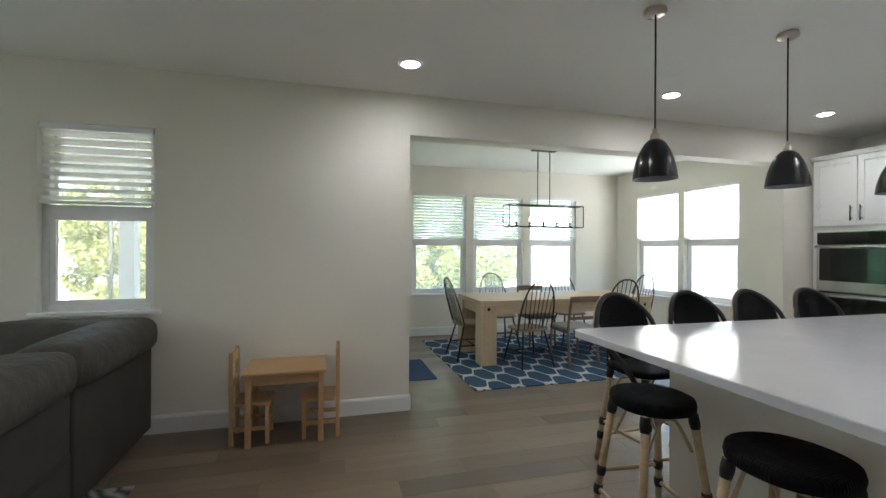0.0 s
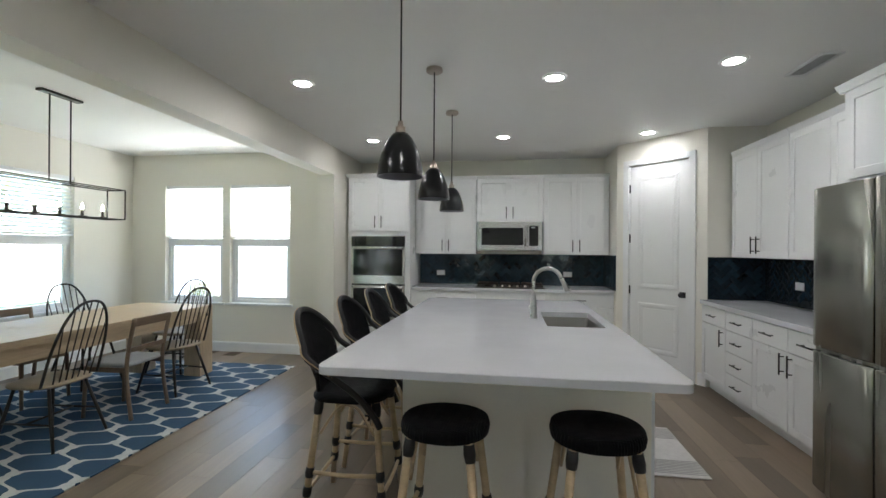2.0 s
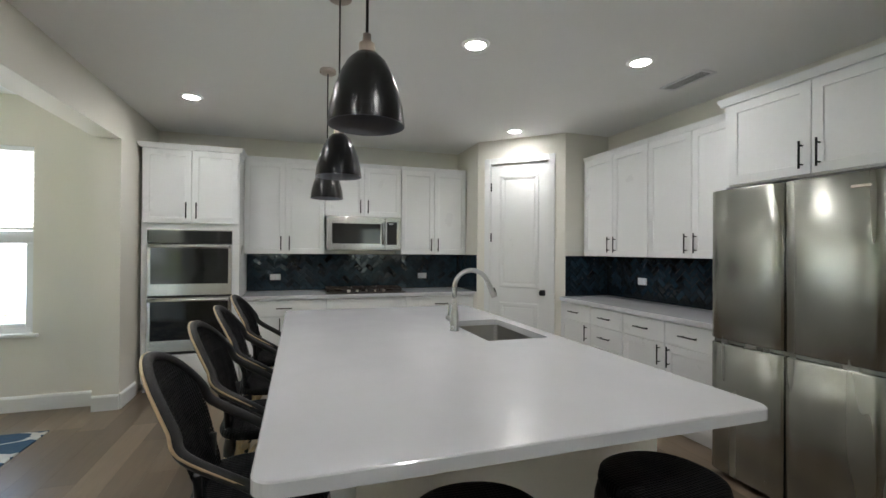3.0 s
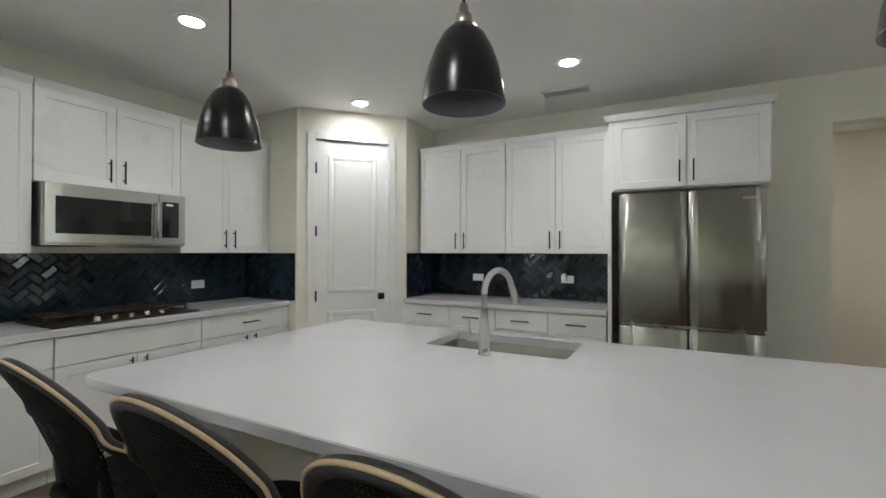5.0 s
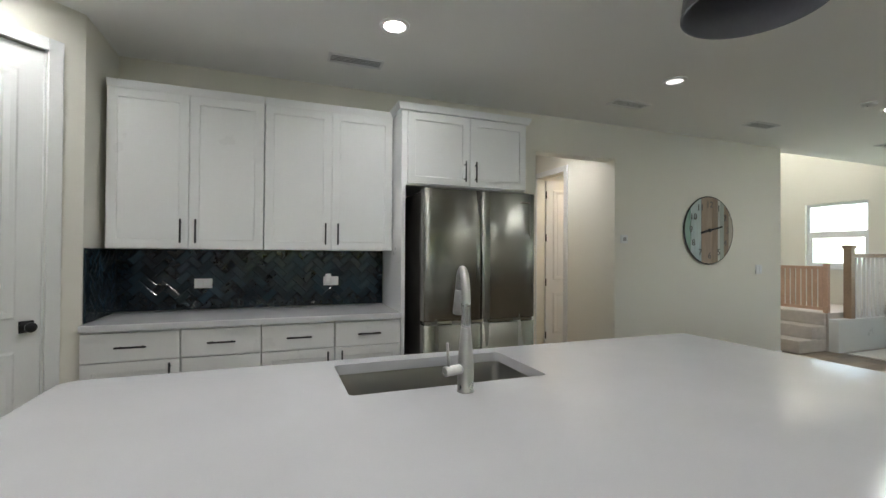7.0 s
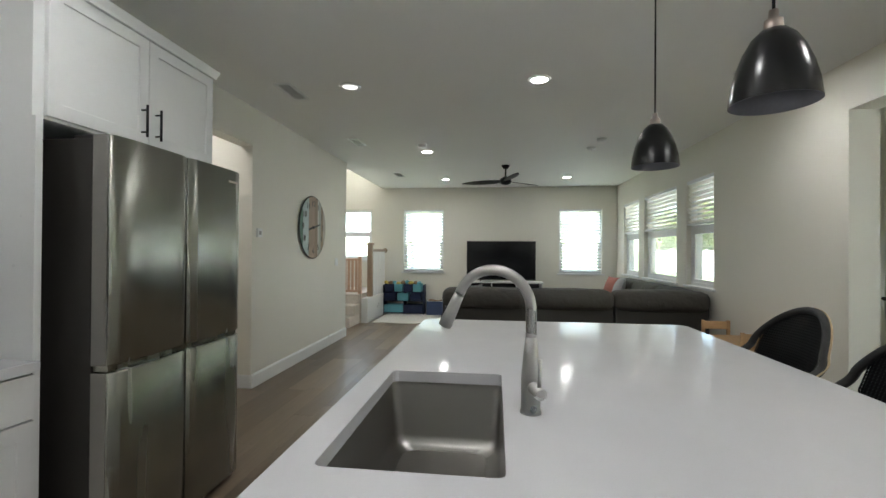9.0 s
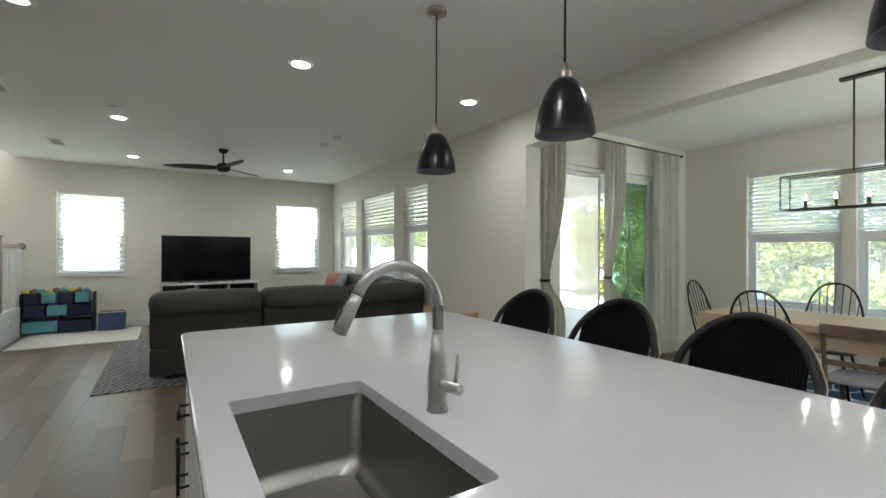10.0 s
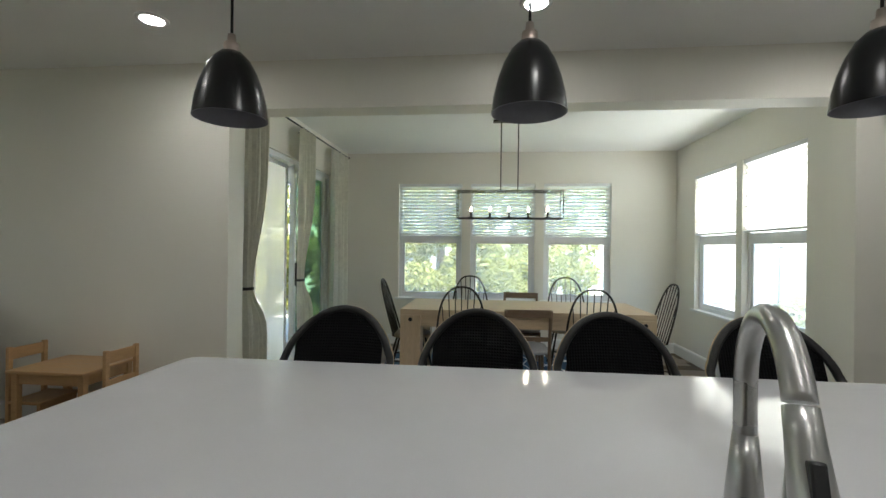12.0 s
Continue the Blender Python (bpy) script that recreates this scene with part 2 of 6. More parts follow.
BARK = material("bark", (0.12, 0.09, 0.07), 0.9, vary=0.3, scale=6, fine=40, bump=0.8, stretch=(6, 6, 1), dist=0.02)
STUCCO = material("house_stucco", (0.55, 0.52, 0.47), 0.85, vary=0.05, scale=3, fine=80, bump=0.3)
ALU = material("bronze_aluminium", (0.14, 0.135, 0.13), 0.45, 0.6, vary=0.1, bump=0.03)
GREENFACE = material("clock_green_glass", (0.16, 0.27, 0.22), 0.12, vary=0.15, scale=3, bump=0.0)
BLUEWASH = material("clock_whitewash_blue", (0.42, 0.50, 0.50), 0.55, vary=0.2, scale=3, fine=40, bump=0.1, stretch=(10, 10, 1))
BARNWOOD = material("clock_barn_wood", (0.27, 0.20, 0.145), 0.6, vary=0.25, scale=3, fine=40, bump=0.15, stretch=(10, 10, 1))
WHITEWOOD = material("clock_pale_wood", (0.55, 0.55, 0.50), 0.55, vary=0.15, scale=3, fine=40, bump=0.1, stretch=(10, 10, 1))
STOVE = material("cast_iron", (0.030, 0.021, 0.017), 0.55, 0.5, vary=0.2, fine=160, bump=0.3)
BRASSY = material("knob_steel", (0.55, 0.5, 0.45), 0.25, 1.0, vary=0.05, bump=0.02)
MATGREY = material("striped_mat_grey", (0.35, 0.34, 0.33), 0.95, vary=0.1, scale=30, fine=200, bump=0.5)
MATPALE = material("striped_mat_pale", (0.58, 0.56, 0.54), 0.95, vary=0.1, scale=30, fine=200, bump=0.5)


# ---------------------------------------------------------------- mesh helpers
def part(name, bm, mat, parent=None, label="", smooth=False):
    me = bpy.data.meshes.new(name)
    bm.to_mesh(me)
    bm.free()
    me.materials.append(mat)
    if smooth:
        for p in me.polygons:
            p.use_smooth = True
    ob = new(name, me)
    ob.parent = parent
    if label:
        tagged(ob, label)
    return ob


def shared(name, me, parent, m):
    """One more object on the mesh me."""
    ob = new(name, me)
    ob.parent = parent
    ob.matrix_basis = m
    return ob


def thing(name, label, category, at=None, group="", kind=""):
    ob = new(name)
    ob.empty_display_size = 0.1
    if at is not None:
        ob.matrix_basis = at
    return tagged(ob, label, category, group, kind)


def box(x0, y0, z0, x1, y1, z1, bev=0.0, seg=2, bm=None):
    own = bmesh.new()
    bmesh.ops.create_cube(own, size=1)
    for v in own.verts:
        v.co = Vector(((x0 + x1) / 2 + v.co.x * (x1 - x0), (y0 + y1) / 2 + v.co.y * (y1 - y0), (z0 + z1) / 2 + v.co.z * (z1 - z0)))
    if bev:
        bmesh.ops.bevel(own, geom=own.edges[:], offset=bev, segments=seg, affect="EDGES", profile=0.6)
    return merge(bm, own)


def merge(bm, own):
    if bm is None:
        return own
    me = bpy.data.meshes.new("tmp")
    own.to_mesh(me)
    own.free()
    bm.from_mesh(me)
    bpy.data.meshes.remove(me)
    return bm


def smooth_path(pts, n=6, closed=False):
    """Catmull-Rom through pts."""
    P = [Vector(p) for p in pts]
    out, k = [], len(P)
    for i in range(k if closed else k - 1):
        a, b, c, d = (P[(i - 1) % k], P[i % k], P[(i + 1) % k], P[(i + 2) % k]) if closed else \
            (P[max(i - 1, 0)], P[i], P[i + 1], P[min(i + 2, k - 1)])
        for j in range(n):
            t = j / n
            out.append(0.5 * ((2 * b) + (c - a) * t + (2 * a - 5 * b + 4 * c - d) * t * t + (3 * b - a - 3 * c + d) * t ** 3))
    if not closed:
        out.append(P[-1])
    return out


def tube(pts, r, seg=8, closed=False, bm=None, caps=True):
    """A tube along pts; r: a radius or one for each point."""
    bm = bm or bmesh.new()
    P = [Vector(p) for p in pts]
    n = len(P)
    rs = list(r) if isinstance(r, (list, tuple)) else [r] * n
    rings, side = [], None
    for i in range(n):
        a, b = (P[i - 1], P[(i + 1) % n]) if closed else (P[max(i - 1, 0)], P[min(i + 1, n - 1)])
        d = (b - a).normalized()
        if side is None:
            side = d.orthogonal().normalized()
        side = (side - d * side.dot(d))
        side = side.normalized() if side.length > 1e-6 else d.orthogonal().normalized()
        up = d.cross(side)
        rings.append([bm.verts.new(P[i] + (side * math.cos(2 * math.pi * k / seg) + up * math.sin(2 * math.pi * k / seg)) * rs[i])
                      for k in range(seg)])
    for i in range(n if closed else n - 1):
        A, B = rings[i], rings[(i + 1) % n]
        for k in range(seg):
            f = bm.faces.new((A[k], A[(k + 1) % seg], B[(k + 1) % seg], B[k]))
            f.smooth = True
    if caps and not closed:
        bm.faces.new(rings[0][::-1])
        bm.faces.new(rings[-1])
    return bm


def rod(a, b, r, seg=8, bm=None, r2=None):
    return tube([a, b], [r, r if r2 is None else r2], seg, bm=bm)


def lathe(profile, seg=24, centre=(0, 0, 0), bm=None):
    """Profile: (radius, z) from end to end."""
    bm = bm or bmesh.new()
    c = Vector(centre)
    rings = []
    for r, z in profile:
        if r < 1e-5:
            rings.append([bm.verts.new(c + Vector((0, 0, z)))])
        else:
            rings.append([bm.verts.new(c + Vector((r * math.cos(2 * math.pi * k / seg), r * math.sin(2 * math.pi * k / seg), z)))
                          for k in range(seg)])
    for A, B in zip(rings, rings[1:]):
        for k in range(seg):
            a, b = [A[k % len(A)], A[(k + 1) % seg % len(A)]], [B[(k + 1) % seg % len(B)], B[k % len(B)]]
            vs = []
            for v in a + b:
                if v not in vs:
                    vs.append(v)
            if len(vs) > 2:
                f = bm.faces.new(vs)
                f.smooth = True
    bmesh.ops.recalc_face_normals(bm, faces=bm.faces[:])
    return bm


def slab(outline, z0, z1, bev=0.0, bm=None):
    """A flat outline in x, y pulled up from z0 to z1."""
    own = bmesh.new()
    lo = [own.verts.new((x, y, z0)) for x, y in outline]
    hi = [own.verts.new((x, y, z1)) for x, y in outline]
    n = len(lo)
    own.faces.new(lo[::-1])
    top = own.faces.new(hi)
    for i in range(n):
        own.faces.new((lo[i], lo[(i + 1) % n], hi[(i + 1) % n], hi[i]))
    bmesh.ops.recalc_face_normals(own, faces=own.faces[:])
    if bev:
        bmesh.ops.bevel(own, geom=list(top.edges), offset=bev, segments=2, affect="EDGES", profile=0.6)
    return merge(bm, own)


def round_rect(x0, y0, x1, y1, r, n=6):
    out = []
    for cx, cy, a in ((x1 - r, y1 - r, 0), (x0 + r, y1 - r, 90), (x0 + r, y0 + r, 180), (x1 - r, y0 + r, 270)):
        for i in range(n + 1):
            t = radians(a + 90 * i / n)
            out.append((cx + r * math.cos(t), cy + r * math.sin(t)))
    return out


def solid_wall(us, zs, holes, d0, d1):
    """A wall in local u (x), depth d0..d1 (y) and z, with holes (u0, z0, u1, z1) that go through."""
    us = sorted(set(us) | {h[0] for h in holes} | {h[2] for h in holes})
    zs = sorted(set(zs) | {h[1] for h in holes} | {h[3] for h in holes})
    bm = bmesh.new()
    vs = {}

    def vert(i, j, k):
        if (i, j, k) not in vs:
            vs[i, j, k] = bm.verts.new((us[i], (d0, d1)[k], zs[j]))
        return vs[i, j, k]

    def full(i, j):
        if not (0 <= i < len(us) - 1 and 0 <= j < len(zs) - 1):
            return False
        u, z = (us[i] + us[i + 1]) / 2, (zs[j] + zs[j + 1]) / 2
        return not any(h[0] < u < h[2] and h[1] < z < h[3] for h in holes)

    for i in range(len(us) - 1):
        for j in range(len(zs) - 1):
            if not full(i, j):
                continue
            bm.faces.new((vert(i, j, 0), vert(i + 1, j, 0), vert(i + 1, j + 1, 0), vert(i, j + 1, 0)))
            bm.faces.new((vert(i, j, 1), vert(i, j + 1, 1), vert(i + 1, j + 1, 1), vert(i + 1, j, 1)))
            for di, dj, a, b in ((-1, 0, (i, j), (i, j + 1)), (1, 0, (i + 1, j), (i + 1, j + 1)),
                                 (0, -1, (i, j), (i + 1, j)), (0, 1, (i, j + 1), (i + 1, j + 1))):
                if not full(i + di, j + dj):
                    bm.faces.new((vert(*a, 0), vert(*b, 0), vert(*b, 1), vert(*a, 1)))
    bmesh.ops.recalc_face_normals(bm, faces=bm.faces[:])
    return bm


def structure(name, bm, mat, label, category, at=None):
    ob = part(name, bm, mat)
    if at is not None:
        ob.matrix_basis = at
    return tagged(ob, label, category, kind="structure")


# ---------------------------------------------------------------- the large structure
H = 2.74
ALONG_Y = pose(0, 0, 0, 0, 0, 90)
LIV_WIN = [(-3.95, -3.05), (-2.76, -1.42), (-1.10, -0.37)]
structure("wall_north", solid_wall([-4.57, 6.93], [0, H], [(a, 0.93, b, 2.29) for a, b in LIV_WIN] + [(1.575, 0, 5.85, 2.385)], 4.40, 4.60),
          WALL, "pale warm grey painted wall with a wide opening", "wall")
structure("wall_east", solid_wall([-0.62, 4.60], [0, H], [], -7.08, -6.93), WALL, "pale warm grey painted kitchen wall", "wall", ALONG_Y)
structure("wall_south", solid_wall([-1.66, 6.93], [0, H], [(1.03, 0, 2.02, 2.37)], -0.62, -0.47), WALL,
          "pale warm grey painted wall with a hall opening", "wall")
structure("wall_west", solid_wall([-2.45, 4.60], [0, H], [(-0.13, 0.90, 0.76, 2.26), (3.22, 0.90, 4.10, 2.26), (-1.75, 1.15, -0.85, 2.26)], 4.42, 4.57),
          WALL, "pale painted living room wall with windows", "wall", ALONG_Y)
DIN_N = [(2.22, 3.13), (3.25, 4.15), (4.27, 5.18)]
DIN_E = [(5.10, 5.99), (6.10, 6.99)]
WZ0, WZ1 = 0.67, 2.30
structure("wall_dining_north", solid_wall([1.30, 6.18], [0, H], [(a, WZ0, b, WZ1) for a, b in DIN_N], 7.52, 7.67), WALL,
          "pale painted dining wall with three windows", "wall")
structure("wall_dining_east", solid_wall([4.60, 7.52], [0, H], [(a, WZ0, b, WZ1) for a, b in DIN_E], -6.18, -6.03), WALL,
          "pale painted dining wall with two windows", "wall", ALONG_Y)
structure("wall_dining_west", solid_wall([4.60, 7.52], [0, H], [(5.02, 0.0, 6.86, 2.31)], -1.45, -1.30), WALL,
          "pale painted dining wall with a sliding door", "wall", ALONG_Y)
structure("wall_stair_back", solid_wall([-4.57, -0.32], [0, 4.2], [], -2.60, -2.45), WALL, "pale painted stairwell wall", "wall")
structure("wall_stair_side", solid_wall([-2.60, -0.62], [0, H], [], 0.20, 0.32), WALL, "pale painted stairwell end wall", "wall", ALONG_Y)
structure("wall_hall_west", solid_wall([-2.60, -0.62], [0, H], [(-1.98, 0, -1.36, 2.40)], -1.02, -0.90), WALL,
          "pale painted hall wall with a doorway", "wall", ALONG_Y)
structure("wall_hall_east", solid_wall([-2.60, -0.62], [0, H], [], -2.14, -2.02), WALL, "pale painted hall wall", "wall", ALONG_Y)
structure("wall_hall_back", solid_wall([0.90, 2.14], [0, H], [], -2.75, -2.60), WALL, "pale painted hall end wall", "wall")
structure("wall_closet_back", solid_wall([-0.20, 0.90], [0, H], [], -2.70, -2.58), WALL, "pale painted side room wall", "wall")
DIAG = pose(6.21, 0.84, 0, 0, 0, -135)
structure("wall_pantry_front", solid_wall([0.0, 1.0465], [0, H], [(0.165, 0, 0.865, 2.45)], 0.0, 0.10), WALL, "pale diagonal pantry wall", "wall", DIAG)
structure("wall_pantry_side", box(6.21, 0.72, 0, 6.93, 0.84, H), WALL, "pale short pantry side wall", "wall")
structure("wall_pantry_end", box(5.47, -0.47, 0, 5.59, 0.10, H), WALL, "pale short pantry side wall", "wall")
cl = box(-4.57, -0.62, H, 7.08, 4.60, H + 0.12)
box(-0.32, -2.75, H, 2.14, -0.62, H + 0.12, bm=cl)
structure("ceiling", cl, CEIL, "white textured flat ceiling", "ceiling")
structure("ceiling_dining", box(1.30, 4.60, H, 6.18, 7.67, H + 0.12), CEIL, "white textured dining ceiling", "ceiling")
structure("ceiling_stair", box(-4.57, -2.60, H + 1.5, -0.2, -0.47, H + 1.62), CEIL, "white stairwell ceiling", "ceiling")
sw = box(-4.57, -0.60, H + 0.12, -0.2, -0.47, H + 1.5)
box(-0.32, -2.45, H, -0.2, -0.62, H + 1.5, bm=sw)
# unseen upper opening, assumed so that light reaches the stairwell
structure("wall_stair_window", solid_wall([-2.45, -0.62], [H, H + 1.5], [(-2.0, 3.5, -0.9, 4.15)], 4.42, 4.57), WALL, "pale painted upper wall with an unseen opening added for light", "wall", ALONG_Y)
structure("wall_stair_upper", sw, WALL, "pale painted upper stairwell wall", "wall")

BB = 0.135


def baseboard(name, a, b, inward):
    """Baseboard from a to b (x, y), its face set inward by 15 mm."""
    d = Vector((b[0] - a[0], b[1] - a[1], 0))
    L = d.length
    n = Vector((inward[0], inward[1], 0))
    bm = bmesh.new()
    prof = [(0, 0), (0.016, 0), (0.016, BB - 0.02), (0.010, BB - 0.006), (0.004, BB), (0, BB)]
    ends = []
    for s in (0, 1):
        p = Vector((a[0], a[1], 0)) + d * s
        ends.append([bm.verts.new(p + n * u + Vector((0, 0, z + 0.001))) for u, z in prof])
    k = len(prof)
    for i in range(k):
        bm.faces.new((ends[0][i], ends[0][(i + 1) % k], ends[1][(i + 1) % k], ends[1][i]))
    bm.faces.new(ends[0])
    bm.faces.new(ends[1][::-1])
    bmesh.ops.recalc_face_normals(bm, faces=bm.faces[:])
    structure(name, bm, TRIM, "white painted baseboard", "baseboard")


for i, (a, b, n) in enumerate([((-4.42, 4.40), (1.575, 4.40), (0, -1)), ((1.575, 4.40), (1.575, 4.60), (1, 0)), ((5.85, 4.40), (5.85, 4.60), (-1, 0)),
                               ((5.85, 4.40), (6.24, 4.40), (0, -1)), ((6.03, 4.60), (6.03, 7.52), (-1, 0)), ((1.45, 7.52), (6.03, 7.52), (0, -1)),
                               ((1.45, 4.60), (1.45, 5.0), (1, 0)), ((1.45, 6.88), (1.45, 7.52), (1, 0)), ((-1.66, -0.47), (1.03, -0.47), (0, 1)),
                               ((2.02, -0.47), (2.50, -0.47), (0, 1)), ((-4.42, -0.40), (-4.42, 4.40), (1, 0)), ((1.02, -2.60), (1.02, -2.06), (1, 0)),
                               ((1.02, -1.28), (1.02, -0.47), (1, 0)), ((2.02, -2.60), (2.02, -0.47), (-1, 0)), ((1.02, -2.60), (2.02, -2.60), (0, 1)),
                               ((6.21, 0.84), (6.145, 0.775), (-0.7071, 0.7071)), ((5.53, 0.16), (5.47, 0.10), (-0.7071, 0.7071)), ((-1.66, -0.62), (-1.66, -0.47), (-1, 0))]):
    baseboard("baseboard_%d" % (i + 1), a, b, n)


# ---------------------------------------------------------------- windows and blinds
def window(name, width, z0, z1, mid, at, depth=0.15, bar=0.055):
    """Single-hung window; local x along the wall, y into the room, z from the floor."""
    w = thing(name, "white vinyl single-hung window with a sill", "window", at, kind="structure")
    x0, x1 = -width / 2, width / 2
    f = 0.045
    fr = box(x0, -depth + 0.01, z0, x0 + f, -0.06, z1, 0.004)
    box(x1 - f, -depth + 0.01, z0, x1, -0.06, z1, 0.004, bm=fr)
    box(x0 + f, -depth + 0.01, z1 - f, x1 - f, -0.06, z1, 0.004, bm=fr)
    box(x0 + f, -depth + 0.01, z0, x1 - f, -0.06, z0 + f, 0.004, bm=fr)
    part("window_frame", fr, VINYL, w)
    part("meeting_rail", box(x0 + 0.002, -0.105, mid - bar, x1 - 0.002, -0.058, mid + bar, 0.006), VINYL, w)
    s = 0.035
    sa = box(x0 + f, -0.095, z0 + f, x0 + f + s, -0.066, mid - bar, 0.004)
    box(x1 - f - s, -0.095, z0 + f, x1 - f, -0.066, mid - bar, 0.004, bm=sa)
    box(x0 + f + s, -0.095, z0 + f, x1 - f - s, -0.066, z0 + f + s, 0.004, bm=sa)
    part("lower_sash", sa, VINYL, w)
    part("window_sill", box(x0 - 0.045, -0.058, z0 - 0.028, x1 + 0.045, 0.03, z0 + 0.002, 0.006), TRIM, w)
    for nm, a, b, y in (("pane", z0 + f + s, mid - bar, -0.08), ("pane", mid + bar, z1 - f, -0.12)):
        g = box(x0 + f + (s if a < mid else 0), y, a, x1 - f - (s if a < mid else 0), y + 0.004, b)
        o = part(nm, g, PANE, w)
        o.visible_shadow = False
    return w


def slat_mesh(width, deep=0.05):
    bm = bmesh.new()
    rows = []
    for k in range(4):
        u = -0.5 + k / 3
        rows.append([bm.verts.new((s * width / 2, u * deep, -4 * 0.004 * u * u)) for s in (-1, 1)])
    for a, b in zip(rows, rows[1:]):
        bm.faces.new((a[0], a[1], b[1], b[0]))
    me = bpy.data.meshes.new("slat")
    bm.to_mesh(me)
    bm.free()
    me.materials.append(BLINDMAT)
    return me


def blind(width, z0, z1, tilt, at, label, pitch=0.044, low_tilt=None):
    b = thing("window_blind", label, "blind", at, "window blinds")
    part("headrail", box(-width / 2, -0.055, z1 - 0.045, width / 2, 0.0, z1 - 0.002, 0.004), VINYL, b)
    part("bottom_rail", box(-width / 2, -0.05, z0, width / 2, -0.005, z0 + 0.022, 0.004), VINYL, b)
    me = slat_mesh(width - 0.01)
    n = int((z1 - 0.06 - z0 - 0.03) / pitch)
    for i in range(n):
        z = z0 + 0.045 + i * (z1 - 0.07 - z0 - 0.045) / max(1, n - 1)
        shared("slat", me, b, pose(0, -0.028, z, (low_tilt if low_tilt and i < 0.5 * n else tilt) + random.uniform(-1.5, 1.5), 0, 0))
    for sx in (-0.33, 0.33):
        part("cord", rod((sx * width, -0.028, z0 + 0.01), (sx * width, -0.028, z1 - 0.05), 0.0012, 5), VINYL, b)


k = 0
for a, b in DIN_N:
    k += 1
    at = pose((a + b) / 2, 7.52, 0, 0, 0, 180)
    window("window_%d" % k, b - a, WZ0, WZ1, 1.51, at)
    blind(b - a - 0.02, 1.57, WZ1, 30, at, "white slatted blind lowered over the upper sash")
for a, b in DIN_E:
    k += 1
    at = pose(6.03, (a + b) / 2, 0, 0, 0, 90)
    window("window_%d" % k, b - a, WZ0, WZ1, 1.51, at)
    blind(b - a - 0.02, 1.57, WZ1, 50, at, "white slatted blind lowered over the upper sash")
for a, b in LIV_WIN:
    k += 1
    at = pose((a + b) / 2, 4.40, 0, 0, 0, 180)
    window("window_%d" % k, b - a, 0.93, 2.29, 1.65, at, 0.19)
    blind(b - a - 0.02, 1.71, 2.29, 56, at, "white slatted blind lowered over the upper sash", 0.05, 28)
for a, b in ((-0.13, 0.76), (3.22, 4.10)):
    k += 1
    at = pose(-4.42, (a + b) / 2, 0, 0, 0, -90)
    window("window_%d" % k, b - a, 0.90, 2.26, 1.55, at, bar=0.015)
    blind(b - a - 0.02, 0.93, 2.26, 66, at, "white slatted blind lowered to the sill", 0.060, 32)
k += 1
window("window_%d" % k, 0.90, 1.15, 2.26, 1.72, pose(-4.42, -1.30, 0, 0, 0, -90))


def slider():
    """Two-panel glass door in the dining west wall; local x along the wall (minus world y)."""
    at = pose(1.45, 5.94, 0, 0, 0, -90)
    d = thing("door_2", "white framed sliding glass patio door, half open", "sliding door", at, kind="structure")
    w, z1 = 1.84, 2.31
    fr = box(-w / 2, -0.14, 0, -w / 2 + 0.05, -0.03, z1, 0.004)
    box(w / 2 - 0.05, -0.14, 0, w / 2, -0.03, z1, 0.004, bm=fr)
    box(-w / 2 + 0.05, -0.14, z1 - 0.05, w / 2 - 0.05, -0.03, z1, 0.004, bm=fr)
    box(-w / 2 + 0.05, -0.14, 0.0, w / 2 - 0.05, -0.03, 0.03, 0.004, bm=fr)
    part("door_frame", fr, VINYL, d)
    # added frame and pale sheet: the open half is empty, they whiten its view
    sp = box(0.10, -0.125, 0.03, 0.13, -0.105, z1 - 0.05, 0.003)
    box(w / 2 - 0.08, -0.125, 0.03, w / 2 - 0.05, -0.105, z1 - 0.05, 0.003, bm=sp)
    box(0.13, -0.125, 0.03, w / 2 - 0.08, -0.105, 0.07, 0.003, bm=sp)
    box(0.13, -0.125, z1 - 0.09, w / 2 - 0.08, -0.105, z1 - 0.05, 0.003, bm=sp)
    sd = part("screen_panel", sp, VINYL, d)
    ms = part("mesh", box(0.13, -0.117, 0.07, w / 2 - 0.08, -0.115, z1 - 0.09), WHITEOUT, sd, "pale sheet added to whiten the view through the open door")
    ms.visible_shadow = False
    for nm, a, b, y, mt in (("fixed_panel", -w / 2 + 0.05, 0.02, -0.12, SLIDEPANE), ("sliding_panel", -w / 2 + 0.13, 0.08, -0.07, SLIDEPANE)):
        s = 0.06
        p = box(a, y, 0.03, a + s, y + 0.035, z1 - 0.05, 0.004)
        box(b - s, y, 0.03, b, y + 0.035, z1 - 0.05, 0.004, bm=p)
        box(a + s, y, 0.03, b - s, y + 0.035, 0.03 + s, 0.004, bm=p)
        box(a + s, y, z1 - 0.05 - s, b - s, y + 0.035, z1 - 0.05, 0.004, bm=p)
        q = part(nm, p, VINYL, d)
        g = part("pane", box(a + s, y + 0.015, 0.03 + s, b - s, y + 0.019, z1 - 0.05 - s), mt, q)
        g.visible_shadow = False
    part("door_handle", box(0.03, -0.035, 0.95, 0.055, -0.01, 1.2, 0.005), BLACKMETAL, d)


slider()


